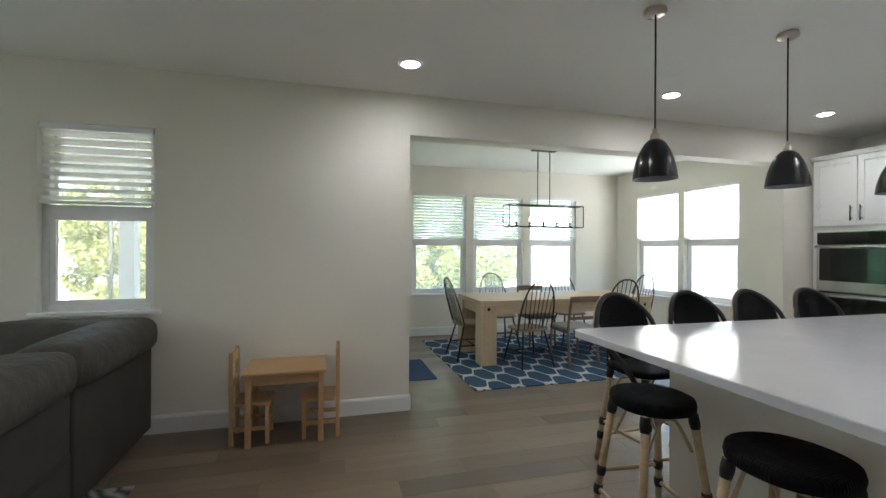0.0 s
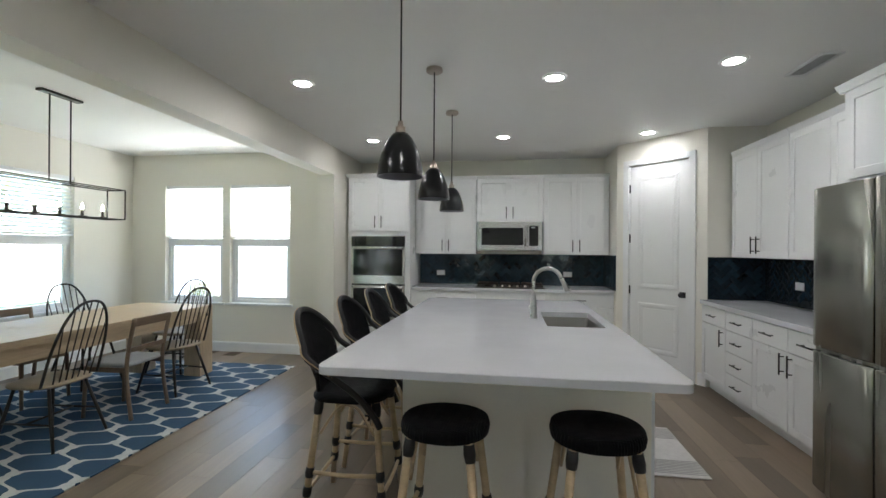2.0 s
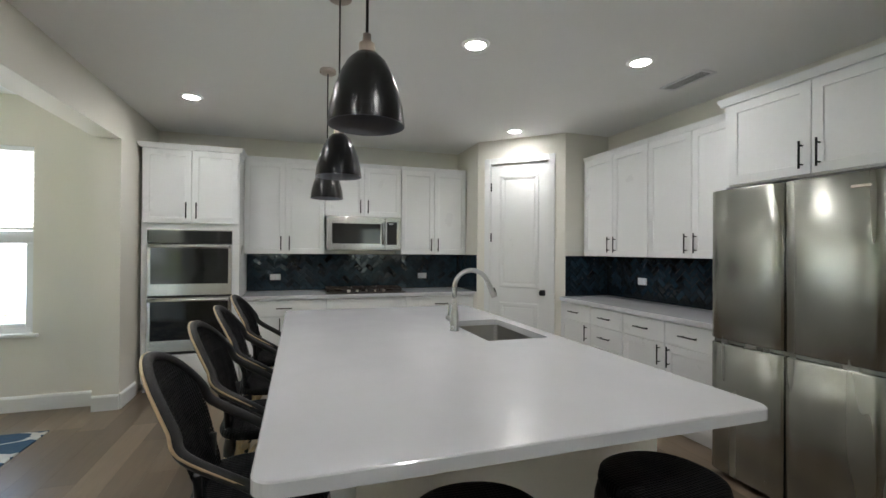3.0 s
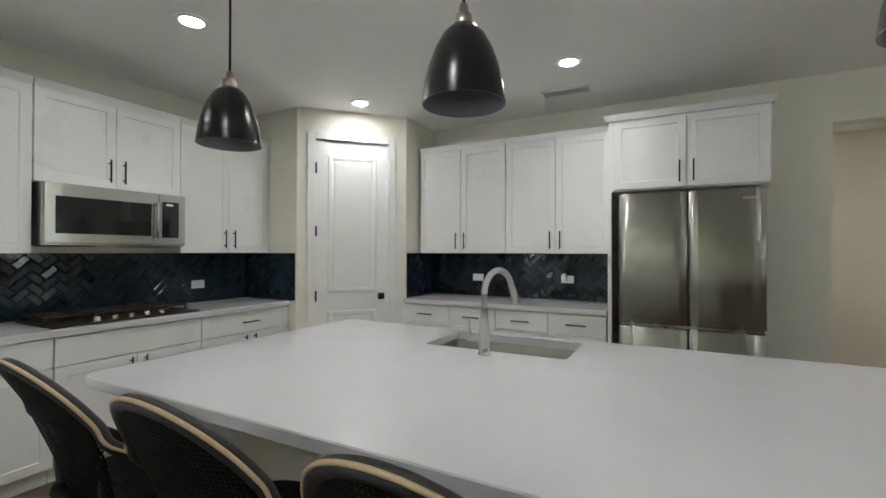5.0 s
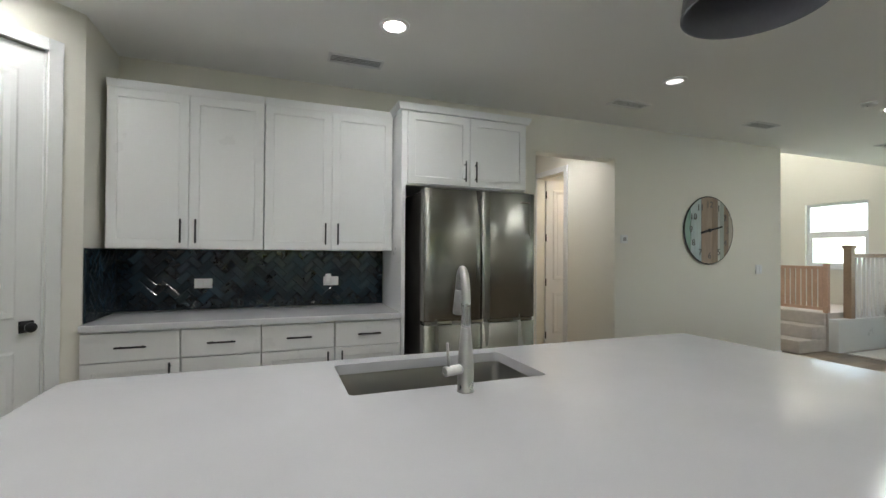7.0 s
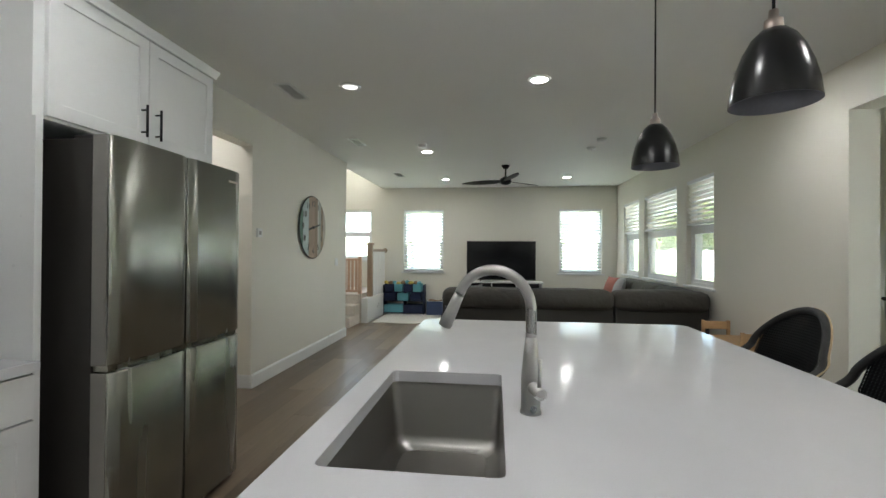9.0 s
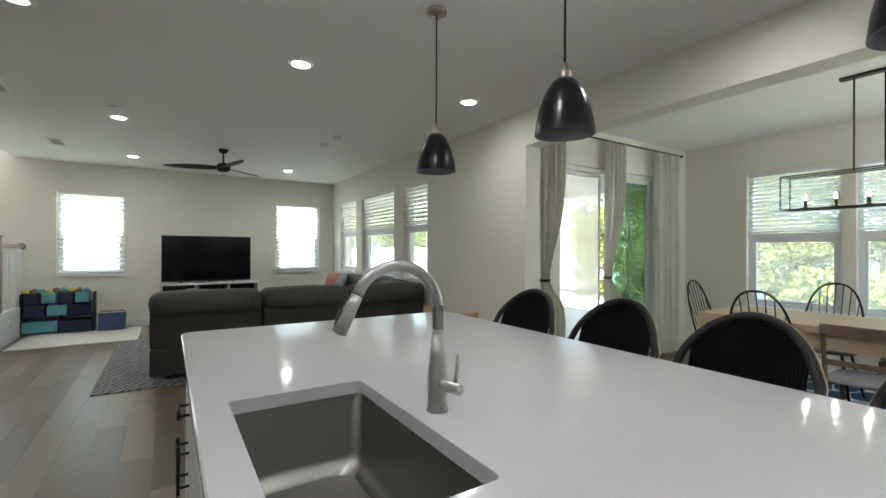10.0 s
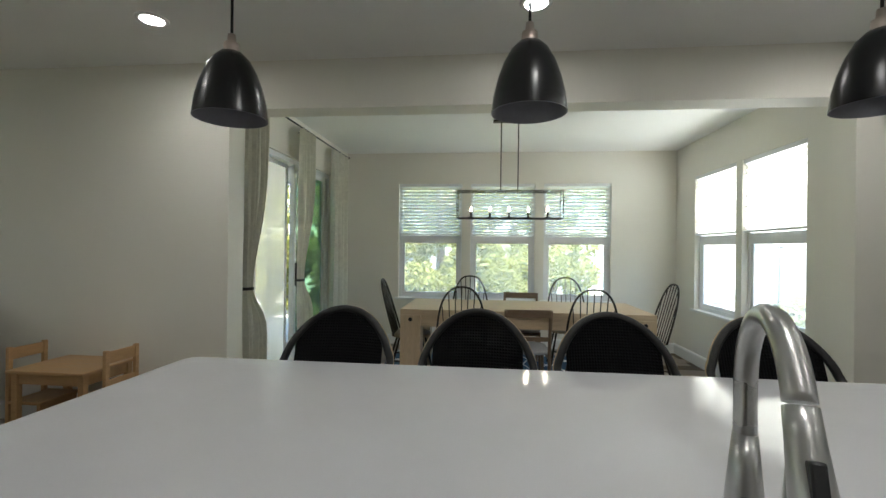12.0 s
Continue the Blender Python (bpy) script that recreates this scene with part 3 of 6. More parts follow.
# ---------------------------------------------------------------- doors
def panel_door(name, w, h, at, label, hinge_left=True):
    """Two-panel door leaf, local x from the hinge edge, y thickness 0..0.035 with the room at negative y."""
    d = thing(name, label, "door", at, kind="structure")
    st, rails = 0.105, ((0.0, 0.24), (0.82, 0.99), (h - 0.13, h))
    lf = box(0, 0, 0.008, w, 0.035, h)
    part("leaf", lf, TRIM, d)
    for a, b in ((rails[0][1], rails[1][0]), (rails[1][1], rails[2][0])):
        p = bmesh.new()
        o = [(st, a), (w - st, a), (w - st, b), (st, b)]
        loops = []
        for ins, y in ((0.0, -0.001), (0.012, -0.009), (0.035, -0.009), (0.06, -0.001), (0.07, -0.004)):
            loops.append([p.verts.new((x + (ins if x < w / 2 else -ins), y, z + (ins if z == a else -ins))) for x, z in o])
        for A, B in zip(loops, loops[1:]):
            for i in range(4):
                p.faces.new((A[i], A[(i + 1) % 4], B[(i + 1) % 4], B[i]))
        p.faces.new(loops[-1])
        bmesh.ops.recalc_face_normals(p, faces=p.faces[:])
        part("panel", p, TRIM, d)
    for z in (0.22, 0.96, 1.58, 2.18):
        part("hinge", rod((-0.002, -0.008, z - 0.05), (-0.002, -0.008, z + 0.05), 0.009, 8), BLACKMETAL, d, "black hinge")
    kb = lathe([(0, 0), (0.032, 0), (0.032, 0.008), (0.012, 0.012), (0.012, 0.035), (0.024, 0.042), (0.028, 0.055), (0.022, 0.068), (0, 0.072)], 16)
    bmesh.ops.transform(kb, matrix=pose(w - 0.06, 0, 0.945, 90, 0, 0), verts=kb.verts[:])
    part("rosette", box(w - 0.092, -0.008, 0.913, w - 0.028, -0.0005, 0.977, 0.002), BLACKMETAL, d, "black square rosette")
    part("door_knob", kb, BLACKMETAL, d, "black round door knob")
    return d


panel_door("door_1", 0.68, 2.444, DIAG @ pose(0.175, 0.012, 0), "white two-panel pantry door, closed")
cs = box(0.095, -0.018, 0, 0.165, 0.0, 2.52, 0.004)
box(0.865, -0.018, 0, 0.935, 0.0, 2.52, 0.004, bm=cs)
box(0.165, -0.018, 2.45, 0.865, 0.0, 2.52, 0.004, bm=cs)
box(0.165, 0.0, 0, 0.175, 0.10, 2.45, bm=cs)
box(0.855, 0.0, 0, 0.865, 0.10, 2.45, bm=cs)
structure("trim_pantry_door", cs, TRIM, "white painted door casing", "door casing", DIAG)
panel_door("door_3", 0.60, 2.38, pose(0.885, -1.965, 0, 0, 0, 170), "white two-panel door standing open")
cs = box(1.02, -2.05, 0, 1.038, -1.98, 2.47, 0.004)
box(1.02, -1.36, 0, 1.038, -1.29, 2.47, 0.004, bm=cs)
box(1.02, -1.98, 2.40, 1.038, -1.36, 2.47, 0.004, bm=cs)
structure("trim_hall_door", cs, TRIM, "white painted door casing", "door casing")


# ---------------------------------------------------------------- ceiling lights and vents
def downlight():
    d = thing("recessed_light", "round white recessed ceiling light, lit", "ceiling light", group="recessed lights")
    part("trim_ring", lathe([(0.062, -0.004), (0.066, -0.010), (0.088, -0.006), (0.092, 0.0), (0.062, 0.0)], 28), TRIM, d)
    part("lens", lathe([(0, -0.006), (0.063, -0.006), (0.063, 0.0), (0, 0.0)], 28), DOWNGLOW, d, "glowing frosted lens")
    return d


first = downlight()
LIGHTS = [(1.455, 3.785), (3.745, 3.79), (5.58, 3.80), (1.45, 2.23), (3.89, 1.835), (5.60, 2.24), (1.46, 0.655), (3.75, 0.655),
          (5.61, 0.655), (-0.975, 0.933), (-3.30, 0.93), (-3.25, 3.19)]
for i, (x, y) in enumerate(LIGHTS):
    o = first if i == 0 else copy_thing(first, pose(x, y, H))
    if i == 0:
        o.matrix_basis = pose(x, y, H)
    if i == 6:
        tagged(o, "round white recessed ceiling light, dimly lit", "ceiling light", "recessed lights")
        for ch in o.children:
            if ch.name.startswith("lens"):
                ch.data = ch.data.copy()
                ch.data.materials.clear()
                ch.data.materials.append(DIMGLOW)
                tagged(ch, "dim frosted lens")
        continue
    la = new("downlight_lamp", bpy.data.lights.new("downlight_lamp", "SPOT"))
    la.data.energy, la.data.spot_size, la.data.spot_blend, la.data.shadow_soft_size = LAMP * (1.7 if i > 8 else 1.0), radians(150), 0.9, 0.06
    la.data.color = (1.0, 0.965, 0.925)
    la.matrix_world = look((x, y, H - 0.03), (x, y, 0))


def vent(x, y, w=0.39, d=0.15):
    v = thing("ceiling_vent", "white louvred ceiling air vent", "air vent", pose(x, y, H), "ceiling vents")
    fr = box(-w / 2, -d / 2, -0.012, w / 2, -d / 2 + 0.018, 0, 0.003)
    box(-w / 2, d / 2 - 0.018, -0.012, w / 2, d / 2, 0, 0.003, bm=fr)
    box(-w / 2, -d / 2 + 0.018, -0.012, -w / 2 + 0.018, d / 2 - 0.018, 0, 0.003, bm=fr)
    box(w / 2 - 0.018, -d / 2 + 0.018, -0.012, w / 2, d / 2 - 0.018, 0, 0.003, bm=fr)
    part("outer_rim", fr, TRIM, v)
    # black sheet paints the shade of the duct between the louvres
    part("backing", box(-w / 2 + 0.018, -d / 2 + 0.018, -0.003, w / 2 - 0.018, d / 2 - 0.018, -0.001), BLACKPL, v)
    n = 5
    for i in range(n):
        yy = -d / 2 + 0.03 + (d - 0.06) * i / (n - 1)
        part("slat", box(-w / 2 + 0.018, yy - 0.003, -0.008, w / 2 - 0.018, yy + 0.002, -0.004), TRIM, v)


for x, y in ((3.89, 0.085), (1.40, 0.11), (-0.38, 0.12), (-2.74, 0.14)):
    vent(x, y)


def detector(x, y):
    v = thing("smoke_detector", "round white ceiling smoke detector", "smoke detector", pose(x, y, H))
    part("housing", lathe([(0.0, -0.034), (0.045, -0.034), (0.056, -0.022), (0.06, 0), (0, 0)], 24), TRIM, v)
    part("indicator", lathe([(0, -0.036), (0.006, -0.036), (0.006, -0.033)], 8, (0.03, 0, 0)), BLACKPL, v)


for x, y in ((-0.59, 0.93), (-0.95, 3.14), (-0.49, 3.17)):
    detector(x, y)


# ---------------------------------------------------------------- kitchen cabinets
def shaker(x0, z0, x1, z1, y, name, parent, fr=0.058):
    """Shaker front: frame proud of a recessed panel; local y points into the room."""
    bm = bmesh.new()
    T = 0.02
    loops = []
    for ins, yy in ((0.0, y), (0.0, y + T - 0.002), (0.002, y + T), (fr, y + T), (fr + 0.003, y + T - 0.006)):
        loops.append([bm.verts.new((x, yy, z)) for x, z in ((x0 + ins, z0 + ins), (x1 - ins, z0 + ins), (x1 - ins, z1 - ins), (x0 + ins, z1 - ins))])
    for A, B in zip(loops, loops[1:]):
        for i in range(4):
            bm.faces.new((A[i], A[(i + 1) % 4], B[(i + 1) % 4], B[i]))
    bm.faces.new(loops[-1])
    bm.faces.new(loops[0][::-1])
    bmesh.ops.recalc_face_normals(bm, faces=bm.faces[:])
    return part(name, bm, CAB, parent)


def plain_front(x0, z0, x1, z1, y, name, parent):
    return part(name, box(x0, y, z0, x1, y + 0.02, z1, 0.002), CAB, parent)


def pull(cx, cz, y, parent, upright=True, L=0.16):
    bm = bmesh.new()
    d = Vector((0, 0, 1)) if upright else Vector((1, 0, 0))
    c = Vector((cx, y + 0.032, cz))
    rod(c - d * L / 2, c + d * L / 2, 0.006, 8, bm=bm)
    for s in (-1, 1):
        e = c + d * s * (L / 2 - 0.025)
        rod(e - Vector((0, 0.032, 0)), e, 0.005, 6, bm=bm)
    part("handle", bm, BLACKMETAL, parent, "slim black bar handle")


def unit(name, label, at, x0, x1, z0, z1, depth, fronts, toe=False, group="", crown=False):
    """Cabinet unit with the wall at y = 0. fronts: (kind, x0, z0, x1, z1, handle)."""
    u = thing(name, label, "cabinet", at, group)
    bd = box(x0, 0.005, z0 + (0.10 if toe else 0), x1, depth, z1)
    if toe:
        box(x0, 0.005, z0 + 0.001, x1, depth - 0.06, z0 + 0.10, bm=bd)
    part("body", bd, CAB, u)
    for kind, a, c, b, d, hd in fronts:
        g = 0.0018
        f = (shaker if kind == "door" else plain_front)(a + g, c + g, b - g, d - g, depth + 0.001, "door" if kind == "door" else "drawer", u)
        if hd:
            side, hx, hz = hd
            pull(hx, hz, depth + 0.021, f, side == "v")
    if crown:
        cr = bmesh.new()
        prof = [(0.0, 0.0), (0.020, 0.0), (0.024, 0.014), (0.033, 0.034), (0.038, 0.048), (0.0, 0.048)]
        loops = []
        path = [(x0, 0.005, -1, 0), (x0, depth, -1, 1), (x1, depth, 1, 1), (x1, 0.005, 1, 0)]
        for px, py, sx, sy in path:
            loops.append([cr.verts.new((px + sx * o * (1 if crown != "front" else 0), py + sy * o, z1 - 0.001 + zz)) for o, zz in prof])
        for A, B in zip(loops, loops[1:]):
            for i in range(len(prof)):
                cr.faces.new((A[i], A[(i + 1) % len(prof)], B[(i + 1) % len(prof)], B[i]))
        cr.faces.new([l[0] for l in loops])
        cr.faces.new([l[-1] for l in loops][::-1])
        bmesh.ops.recalc_face_normals(cr, faces=cr.faces[:])
        part("crown_moulding", cr, CAB, u)
    return u


E_AT = pose(6.93, 0, 0, 0, 0, 90)      # local x = world y, local y = towards the room
S_AT = pose(0, -0.47, 0)
# east wall: tall oven cabinet
TALL = [("door", 3.50, 1.67, 3.925, 2.40, ("v", 3.88, 1.80)), ("door", 3.925, 1.67, 4.35, 2.40, ("v", 3.97, 1.80)),
        ("drawer", 3.50, 0.11, 4.35, 0.36, None)]
unit("oven_cabinet", "tall white cabinet housing a double wall oven", E_AT, 3.49, 4.36, 0, 2.41, 0.68, TALL, True, crown=True)
for (a, b, z0, nm) in ((2.62, 3.485, 1.37, ""), (1.71, 2.615, 1.82, ""), (0.85, 1.705, 1.37, "")):
    m = (a + b) / 2
    unit("wall_cabinet", "white shaker wall cabinet with two doors", E_AT, a, b, z0, 2.41, 0.33,
         [("door", a, z0, m, 2.41, ("v", m - 0.045, z0 + 0.12)), ("door", m, z0, b, 2.41, ("v", m + 0.045, z0 + 0.12))],
         group="kitchen wall cabinets", crown="front")
for a, b in ((2.61, 3.485), (0.845, 1.70)):
    m = (a + b) / 2
    unit("base_cabinet", "white base cabinet with one drawer over two doors", E_AT, a, b, 0, 0.88, 0.60,
         [("drawer", a, 0.70, b, 0.87, ("h", m, 0.785)), ("door", a, 0.11, m, 0.695, ("v", m - 0.045, 0.60)), ("door", m, 0.11, b, 0.695, ("v", m + 0.045, 0.60))],
         True, "kitchen base cabinets")
unit("base_cabinet", "white base cabinet under the cooktop", E_AT, 1.705, 2.605, 0, 0.88, 0.60,
     [("drawer", 1.705, 0.70, 2.605, 0.87, None), ("door", 1.705, 0.11, 2.155, 0.695, ("v", 2.11, 0.60)), ("door", 2.155, 0.11, 2.605, 0.695, ("v", 2.20, 0.60))],
     True, "kitchen base cabinets")
# south wall
for a, b in ((3.56, 4.495), (4.50, 5.435)):
    m = (a + b) / 2
    unit("wall_cabinet", "white shaker wall cabinet with two doors", S_AT, a, b, 1.37, 2.41, 0.33,
         [("door", a, 1.37, m, 2.41, ("v", m - 0.045, 1.49)), ("door", m, 1.37, b, 2.41, ("v", m + 0.045, 1.49))],
         group="kitchen wall cabinets", crown="front")
dr = []
for z0, z1 in ((0.11, 0.30), (0.305, 0.495), (0.50, 0.695), (0.70, 0.87)):
    dr.append(("drawer", 4.50, z0, 4.955, z1, ("h", 4.728, (z0 + z1) / 2)))
unit("drawer_cabinet", "white base cabinet with four drawers", S_AT, 4.50, 4.955, 0, 0.88, 0.60, dr, True, "kitchen base cabinets")
unit("base_cabinet", "white base cabinet with one drawer over one door", S_AT, 4.96, 5.465, 0, 0.88, 0.60,
     [("drawer", 4.96, 0.70, 5.465, 0.87, ("h", 5.21, 0.785)), ("door", 4.96, 0.11, 5.465, 0.695, ("v", 5.01, 0.60))], True, "kitchen base cabinets")
for a, b, hx in ((3.56, 4.025, 3.98), (4.03, 4.495, 4.075)):
    unit("base_cabinet", "white base cabinet with one drawer over one door", S_AT, a, b, 0, 0.88, 0.60,
         [("drawer", a, 0.70, b, 0.87, ("h", (a + b) / 2, 0.785)), ("door", a, 0.11, b, 0.695, ("v", hx, 0.60))], True, "kitchen base cabinets")
fu = unit("fridge_cabinet", "white shaker cabinet above the refrigerator with a side panel", S_AT, 2.49, 3.55, 1.86, 2.42, 0.58,
          [("door", 2.50, 1.87, 3.005, 2.41, ("v", 2.96, 1.985)), ("door", 3.005, 1.87, 3.51, 2.41, ("v", 3.05, 1.985))], crown=True)
part("side_panel", box(3.525, 0.005, 0.001, 3.553, 0.60, 1.86), CAB, fu)


# countertops
def counter(name, outline, label):
    t = tagged(part(name, slab(outline, 0.882, 0.92, 0.004), QUARTZ), label, "countertop")
    return t


counter("countertop", [(6.29, 0.845), (6.92, 0.845), (6.92, 3.485), (6.29, 3.485)], "polished white quartz countertop along the cooktop wall")
counter("countertop", [(3.558, -0.46), (5.465, -0.46), (5.465, 0.17), (3.558, 0.17)], "polished white quartz countertop beside the refrigerator")

# ---------------------------------------------------------------- island
isl = thing("kitchen_island", "pale painted kitchen island body with drawers and doors", "kitchen island")
IX0, IX1, IY0, IY1 = 2.77, 5.03, 1.475, 2.70
ib = box(IX0, IY0 + 0.05, 0.001, IX1, IY1, 0.10)
box(IX0, IY0 + 0.001, 0.10, 3.45, IY1, 0.88, bm=ib)
box(4.25, IY0 + 0.001, 0.10, IX1, IY1, 0.88, bm=ib)
box(3.45, IY0 + 0.001, 0.10, 4.25, IY1, 0.62, bm=ib)
box(3.45, 2.0, 0.62, 4.25, IY1, 0.88, bm=ib)
part("body", ib, ISLE, isl)
for nm, b in (("end_panel", box(IX0 - 0.018, IY0, 0.001, IX0 - 0.001, IY1 + 0.018, 0.88, 0.002)), ("back_panel", box(IX0, IY1 + 0.001, 0.001, IX1, IY1 + 0.018, 0.88, 0.002)),
              ("end_panel", box(IX1 + 0.001, IY0, 0.001, IX1 + 0.018, IY1 + 0.018, 0.88, 0.002))):
    part(nm, b, ISLE, isl)
ISF = pose(0, IY0, 0, 0, 0, 180)
xs = [IX0, 3.40, 4.30, IX1]
for a, b in zip(xs, xs[1:]):
    m = (a + b) / 2
    f = plain_front(-b + 0.002, 0.70, -a - 0.002, 0.87, 0.001, "drawer", isl)
    f.matrix_basis = ISF
    pull(-m, 0.785, 0.021, f, False)
    for c, d, hx in ((-b, -m, -m - 0.045), (-m, -a, -m + 0.045)):
        f = shaker(c + 0.002, 0.11, d - 0.002, 0.695, 0.001, "door", isl)
        f.matrix_basis = ISF
        pull(hx, 0.60, 0.021, f, True)

SX0, SX1, SY0, SY1 = 3.50, 4.20, 1.53, 1.91


def island_top():
    """Rounded slab with the sink's cut-out."""
    out = round_rect(2.295, 1.445, 5.07, 3.0, 0.055, 6)
    hole = round_rect(SX0, SY0, SX1, SY1, 0.018, 3)
    bm = bmesh.new()
    rings = {}
    for z in (0.883, 0.917):
        rings[z] = ([bm.verts.new((x, y, z)) for x, y in out], [bm.verts.new((x, y, z)) for x, y in hole])
    cx, cy = (2.295 + 5.07) / 2, (1.445 + 3.0) / 2
    inset = [bm.verts.new((cx + (x - cx) * (1 - 0.004 / 1.38), cy + (y - cy) * (1 - 0.004 / 0.78), 0.921)) for x, y in out]
    hin = [bm.verts.new((x, y, 0.921)) for x, y in hole]
    n, q = len(out), len(hole)
    for i in range(n):
        bm.faces.new((rings[0.883][0][i], rings[0.883][0][(i + 1) % n], rings[0.917][0][(i + 1) % n], rings[0.917][0][i]))
        bm.faces.new((rings[0.917][0][i], rings[0.917][0][(i + 1) % n], inset[(i + 1) % n], inset[i]))
    for i in range(q):
        bm.faces.new((rings[0.883][1][(i + 1) % q], rings[0.883][1][i], hin[i], hin[(i + 1) % q]))
    for ring_o, ring_h in ((inset, hin), rings[0.883]):
        ed = []
        for r in (ring_o, ring_h):
            for i in range(len(r)):
                e = bm.edges.get((r[i], r[(i + 1) % len(r)])) or bm.edges.new((r[i], r[(i + 1) % len(r)]))
                ed.append(e)
        bmesh.ops.triangle_fill(bm, use_beauty=True, use_dissolve=False, edges=ed)
    for v in rings[0.917][1]:
        bm.verts.remove(v)
    bmesh.ops.recalc_face_normals(bm, faces=bm.faces[:])
    return tagged(part("island_countertop", bm, QUARTZ), "large polished white quartz island countertop with rounded corners", "countertop")


island_top()


def sink():
    s = thing("sink", "deep brushed stainless undermount sink set in the island", "sink")
    bm = bmesh.new()
    loops = []
    for ins, z, r in ((-0.006, 0.881, 0.02), (-0.006, 0.875, 0.02), (0.0, 0.86, 0.03), (0.006, 0.70, 0.035), (0.02, 0.672, 0.04), (0.05, 0.665, 0.05)):
        loops.append([bm.verts.new((x, y, z)) for x, y in round_rect(SX0 + ins, SY0 + ins, SX1 - ins, SY1 - ins, r, 4)])
    n = len(loops[0])
    for A, B in zip(loops, loops[1:]):
        for i in range(n):
            f = bm.faces.new((A[(i + 1) % n], A[i], B[i], B[(i + 1) % n]))
            f.smooth = True
    bm.faces.new(loops[-1])
    part("basin", bm, SINKSTEEL, s)
    part("drain", lathe([(0, 0.669), (0.035, 0.669), (0.045, 0.672), (0.055, 0.668), (0.055, 0.666)], 20, ((SX0 + SX1) / 2, SY0 + 0.16, 0)), CHROME, s, "round steel drain")


sink()


def faucet():
    f = thing("faucet", "tall brushed steel pull-down gooseneck faucet", "faucet", pose(3.851, 1.982, 0.921, 0, 0, -17))
    part("base", lathe([(0, 0), (0.028, 0), (0.028, 0.005), (0.0255, 0.010), (0.0255, 0.09), (0.021, 0.14), (0.0155, 0.20), (0, 0.20)], 24), CHROME, f)
    pts = [(0, 0, 0.17), (0, 0, 0.255)]
    for i in range(15):
        a = radians(180 - 160 * i / 14)
        pts.append((0, -0.105 - 0.105 * math.cos(a), 0.270 + 0.105 * math.sin(a)))
    part("spout", tube(smooth_path(pts, 2), 0.0145, 14), CHROME, f)
    e = Vector(pts[-1])
    d = (Vector(pts[-1]) - Vector(pts[-2])).normalized()
    hd = tube([e + d * 0.004, e + d * 0.03, e + d * 0.065, e + d * 0.103, e + d * 0.106], [0.0150, 0.0160, 0.0178, 0.0200, 0.016], 16)
    h = part("spray_head", hd, CHROME, f)
    bt = box(-0.007, -0.0225, -0.020, 0.007, -0.010, 0.020, 0.003)
    bmesh.ops.transform(bt, matrix=Matrix.Translation(e + d * 0.07) @ Matrix.Rotation(radians(-20), 4, "X"), verts=bt.verts[:])
    part("button", bt, BLACKPL, h, "black spray button")
    ca, sa = math.cos(radians(31)), math.sin(radians(31))
    lv = tube([(r * ca, r * sa, 0.072) for r in (0.018, 0.03, 0.031, 0.078, 0.081)], [0.0165, 0.0165, 0.0155, 0.0155, 0.012], 16)
    part("handle_body", lv, CHROME, f)
    part("lever", tube([(r * ca, r * sa, z) for r, z in ((0.064, 0.082), (0.067, 0.11), (0.071, 0.158))], [0.0055, 0.005, 0.0045], 10), CHROME, f, "slim upright lever")


faucet()


# ---------------------------------------------------------------- appliances
def fridge():
    f = thing("refrigerator", "stainless steel four-door refrigerator", "refrigerator", pose(0, -0.47, 0))
    x0, x1, T = 2.557, 3.447, 1.81
    part("body", box(x0 + 0.004, 0.03, 0.03, x1 - 0.004, 0.735, T - 0.012, 0.006), FRIDGEBODY, f, "dark grey cabinet body")
    part("plinth", box(x0 + 0.02, 0.1, 0.001, x1 - 0.02, 0.70, 0.03), BLACKPL, f)
    m = 3.002
    for a, b, z0, z1 in ((x0, m - 0.003, 0.872, T), (m + 0.003, x1, 0.872, T), (x0, m - 0.003, 0.035, 0.845), (m + 0.003, x1, 0.035, 0.845)):
        bm = bmesh.new()
        n = 18
        rows = []
        for i in range(n + 1):
            t = i / n
            t = 0.5 - 0.5 * math.cos(math.pi * t)
            bow = 0.034 - 0.016 * abs(2 * t - 1) ** 10 - 0.004 * (2 * t - 1) ** 2
            x = a + (b - a) * t
            rows.append([bm.verts.new((x, 0.74, z0)), bm.verts.new((x, 0.795 + bow, z0)), bm.verts.new((x, 0.80 + bow, z0 + 0.006)),
                         bm.verts.new((x, 0.80 + bow, z1 - 0.006)), bm.verts.new((x, 0.795 + bow, z1)), bm.verts.new((x, 0.74, z1))])
        for A, B in zip(rows, rows[1:]):
            for i in range(5):
                fc = bm.faces.new((A[i], B[i], B[i + 1], A[i + 1]))
                fc.smooth = i == 2
        bm.faces.new(rows[0])
        bm.faces.new(rows[-1][::-1])
        bmesh.ops.recalc_face_normals(bm, faces=bm.faces[:])
        d_ = part("door", bm, STEEL, f)
        e_ = b if b == x1 else a - 0.002
        part("door_edge", box(e_, 0.741, z0 + 0.004, e_ + 0.002, 0.806, z1 - 0.004), DOOREDGE, d_, "satin grey door edge")
    part("grip_channel", box(x0 + 0.01, 0.74, 0.847, x1 - 0.01, 0.806, 0.870), STEEL, f, "recessed steel grip between the doors")
    part("maker_badge", box(x0 + 0.05, 0.822, T - 0.075, x0 + 0.13, 0.836, T - 0.063), NICKEL, f, "plain grey badge bar")
    for a in (x0 + 0.03, x1 - 0.13):
        part("hinge_cover", box(a, 0.62, T - 0.012, a + 0.10, 0.78, T + 0.010, 0.004), BLACKPL, f)


fridge()


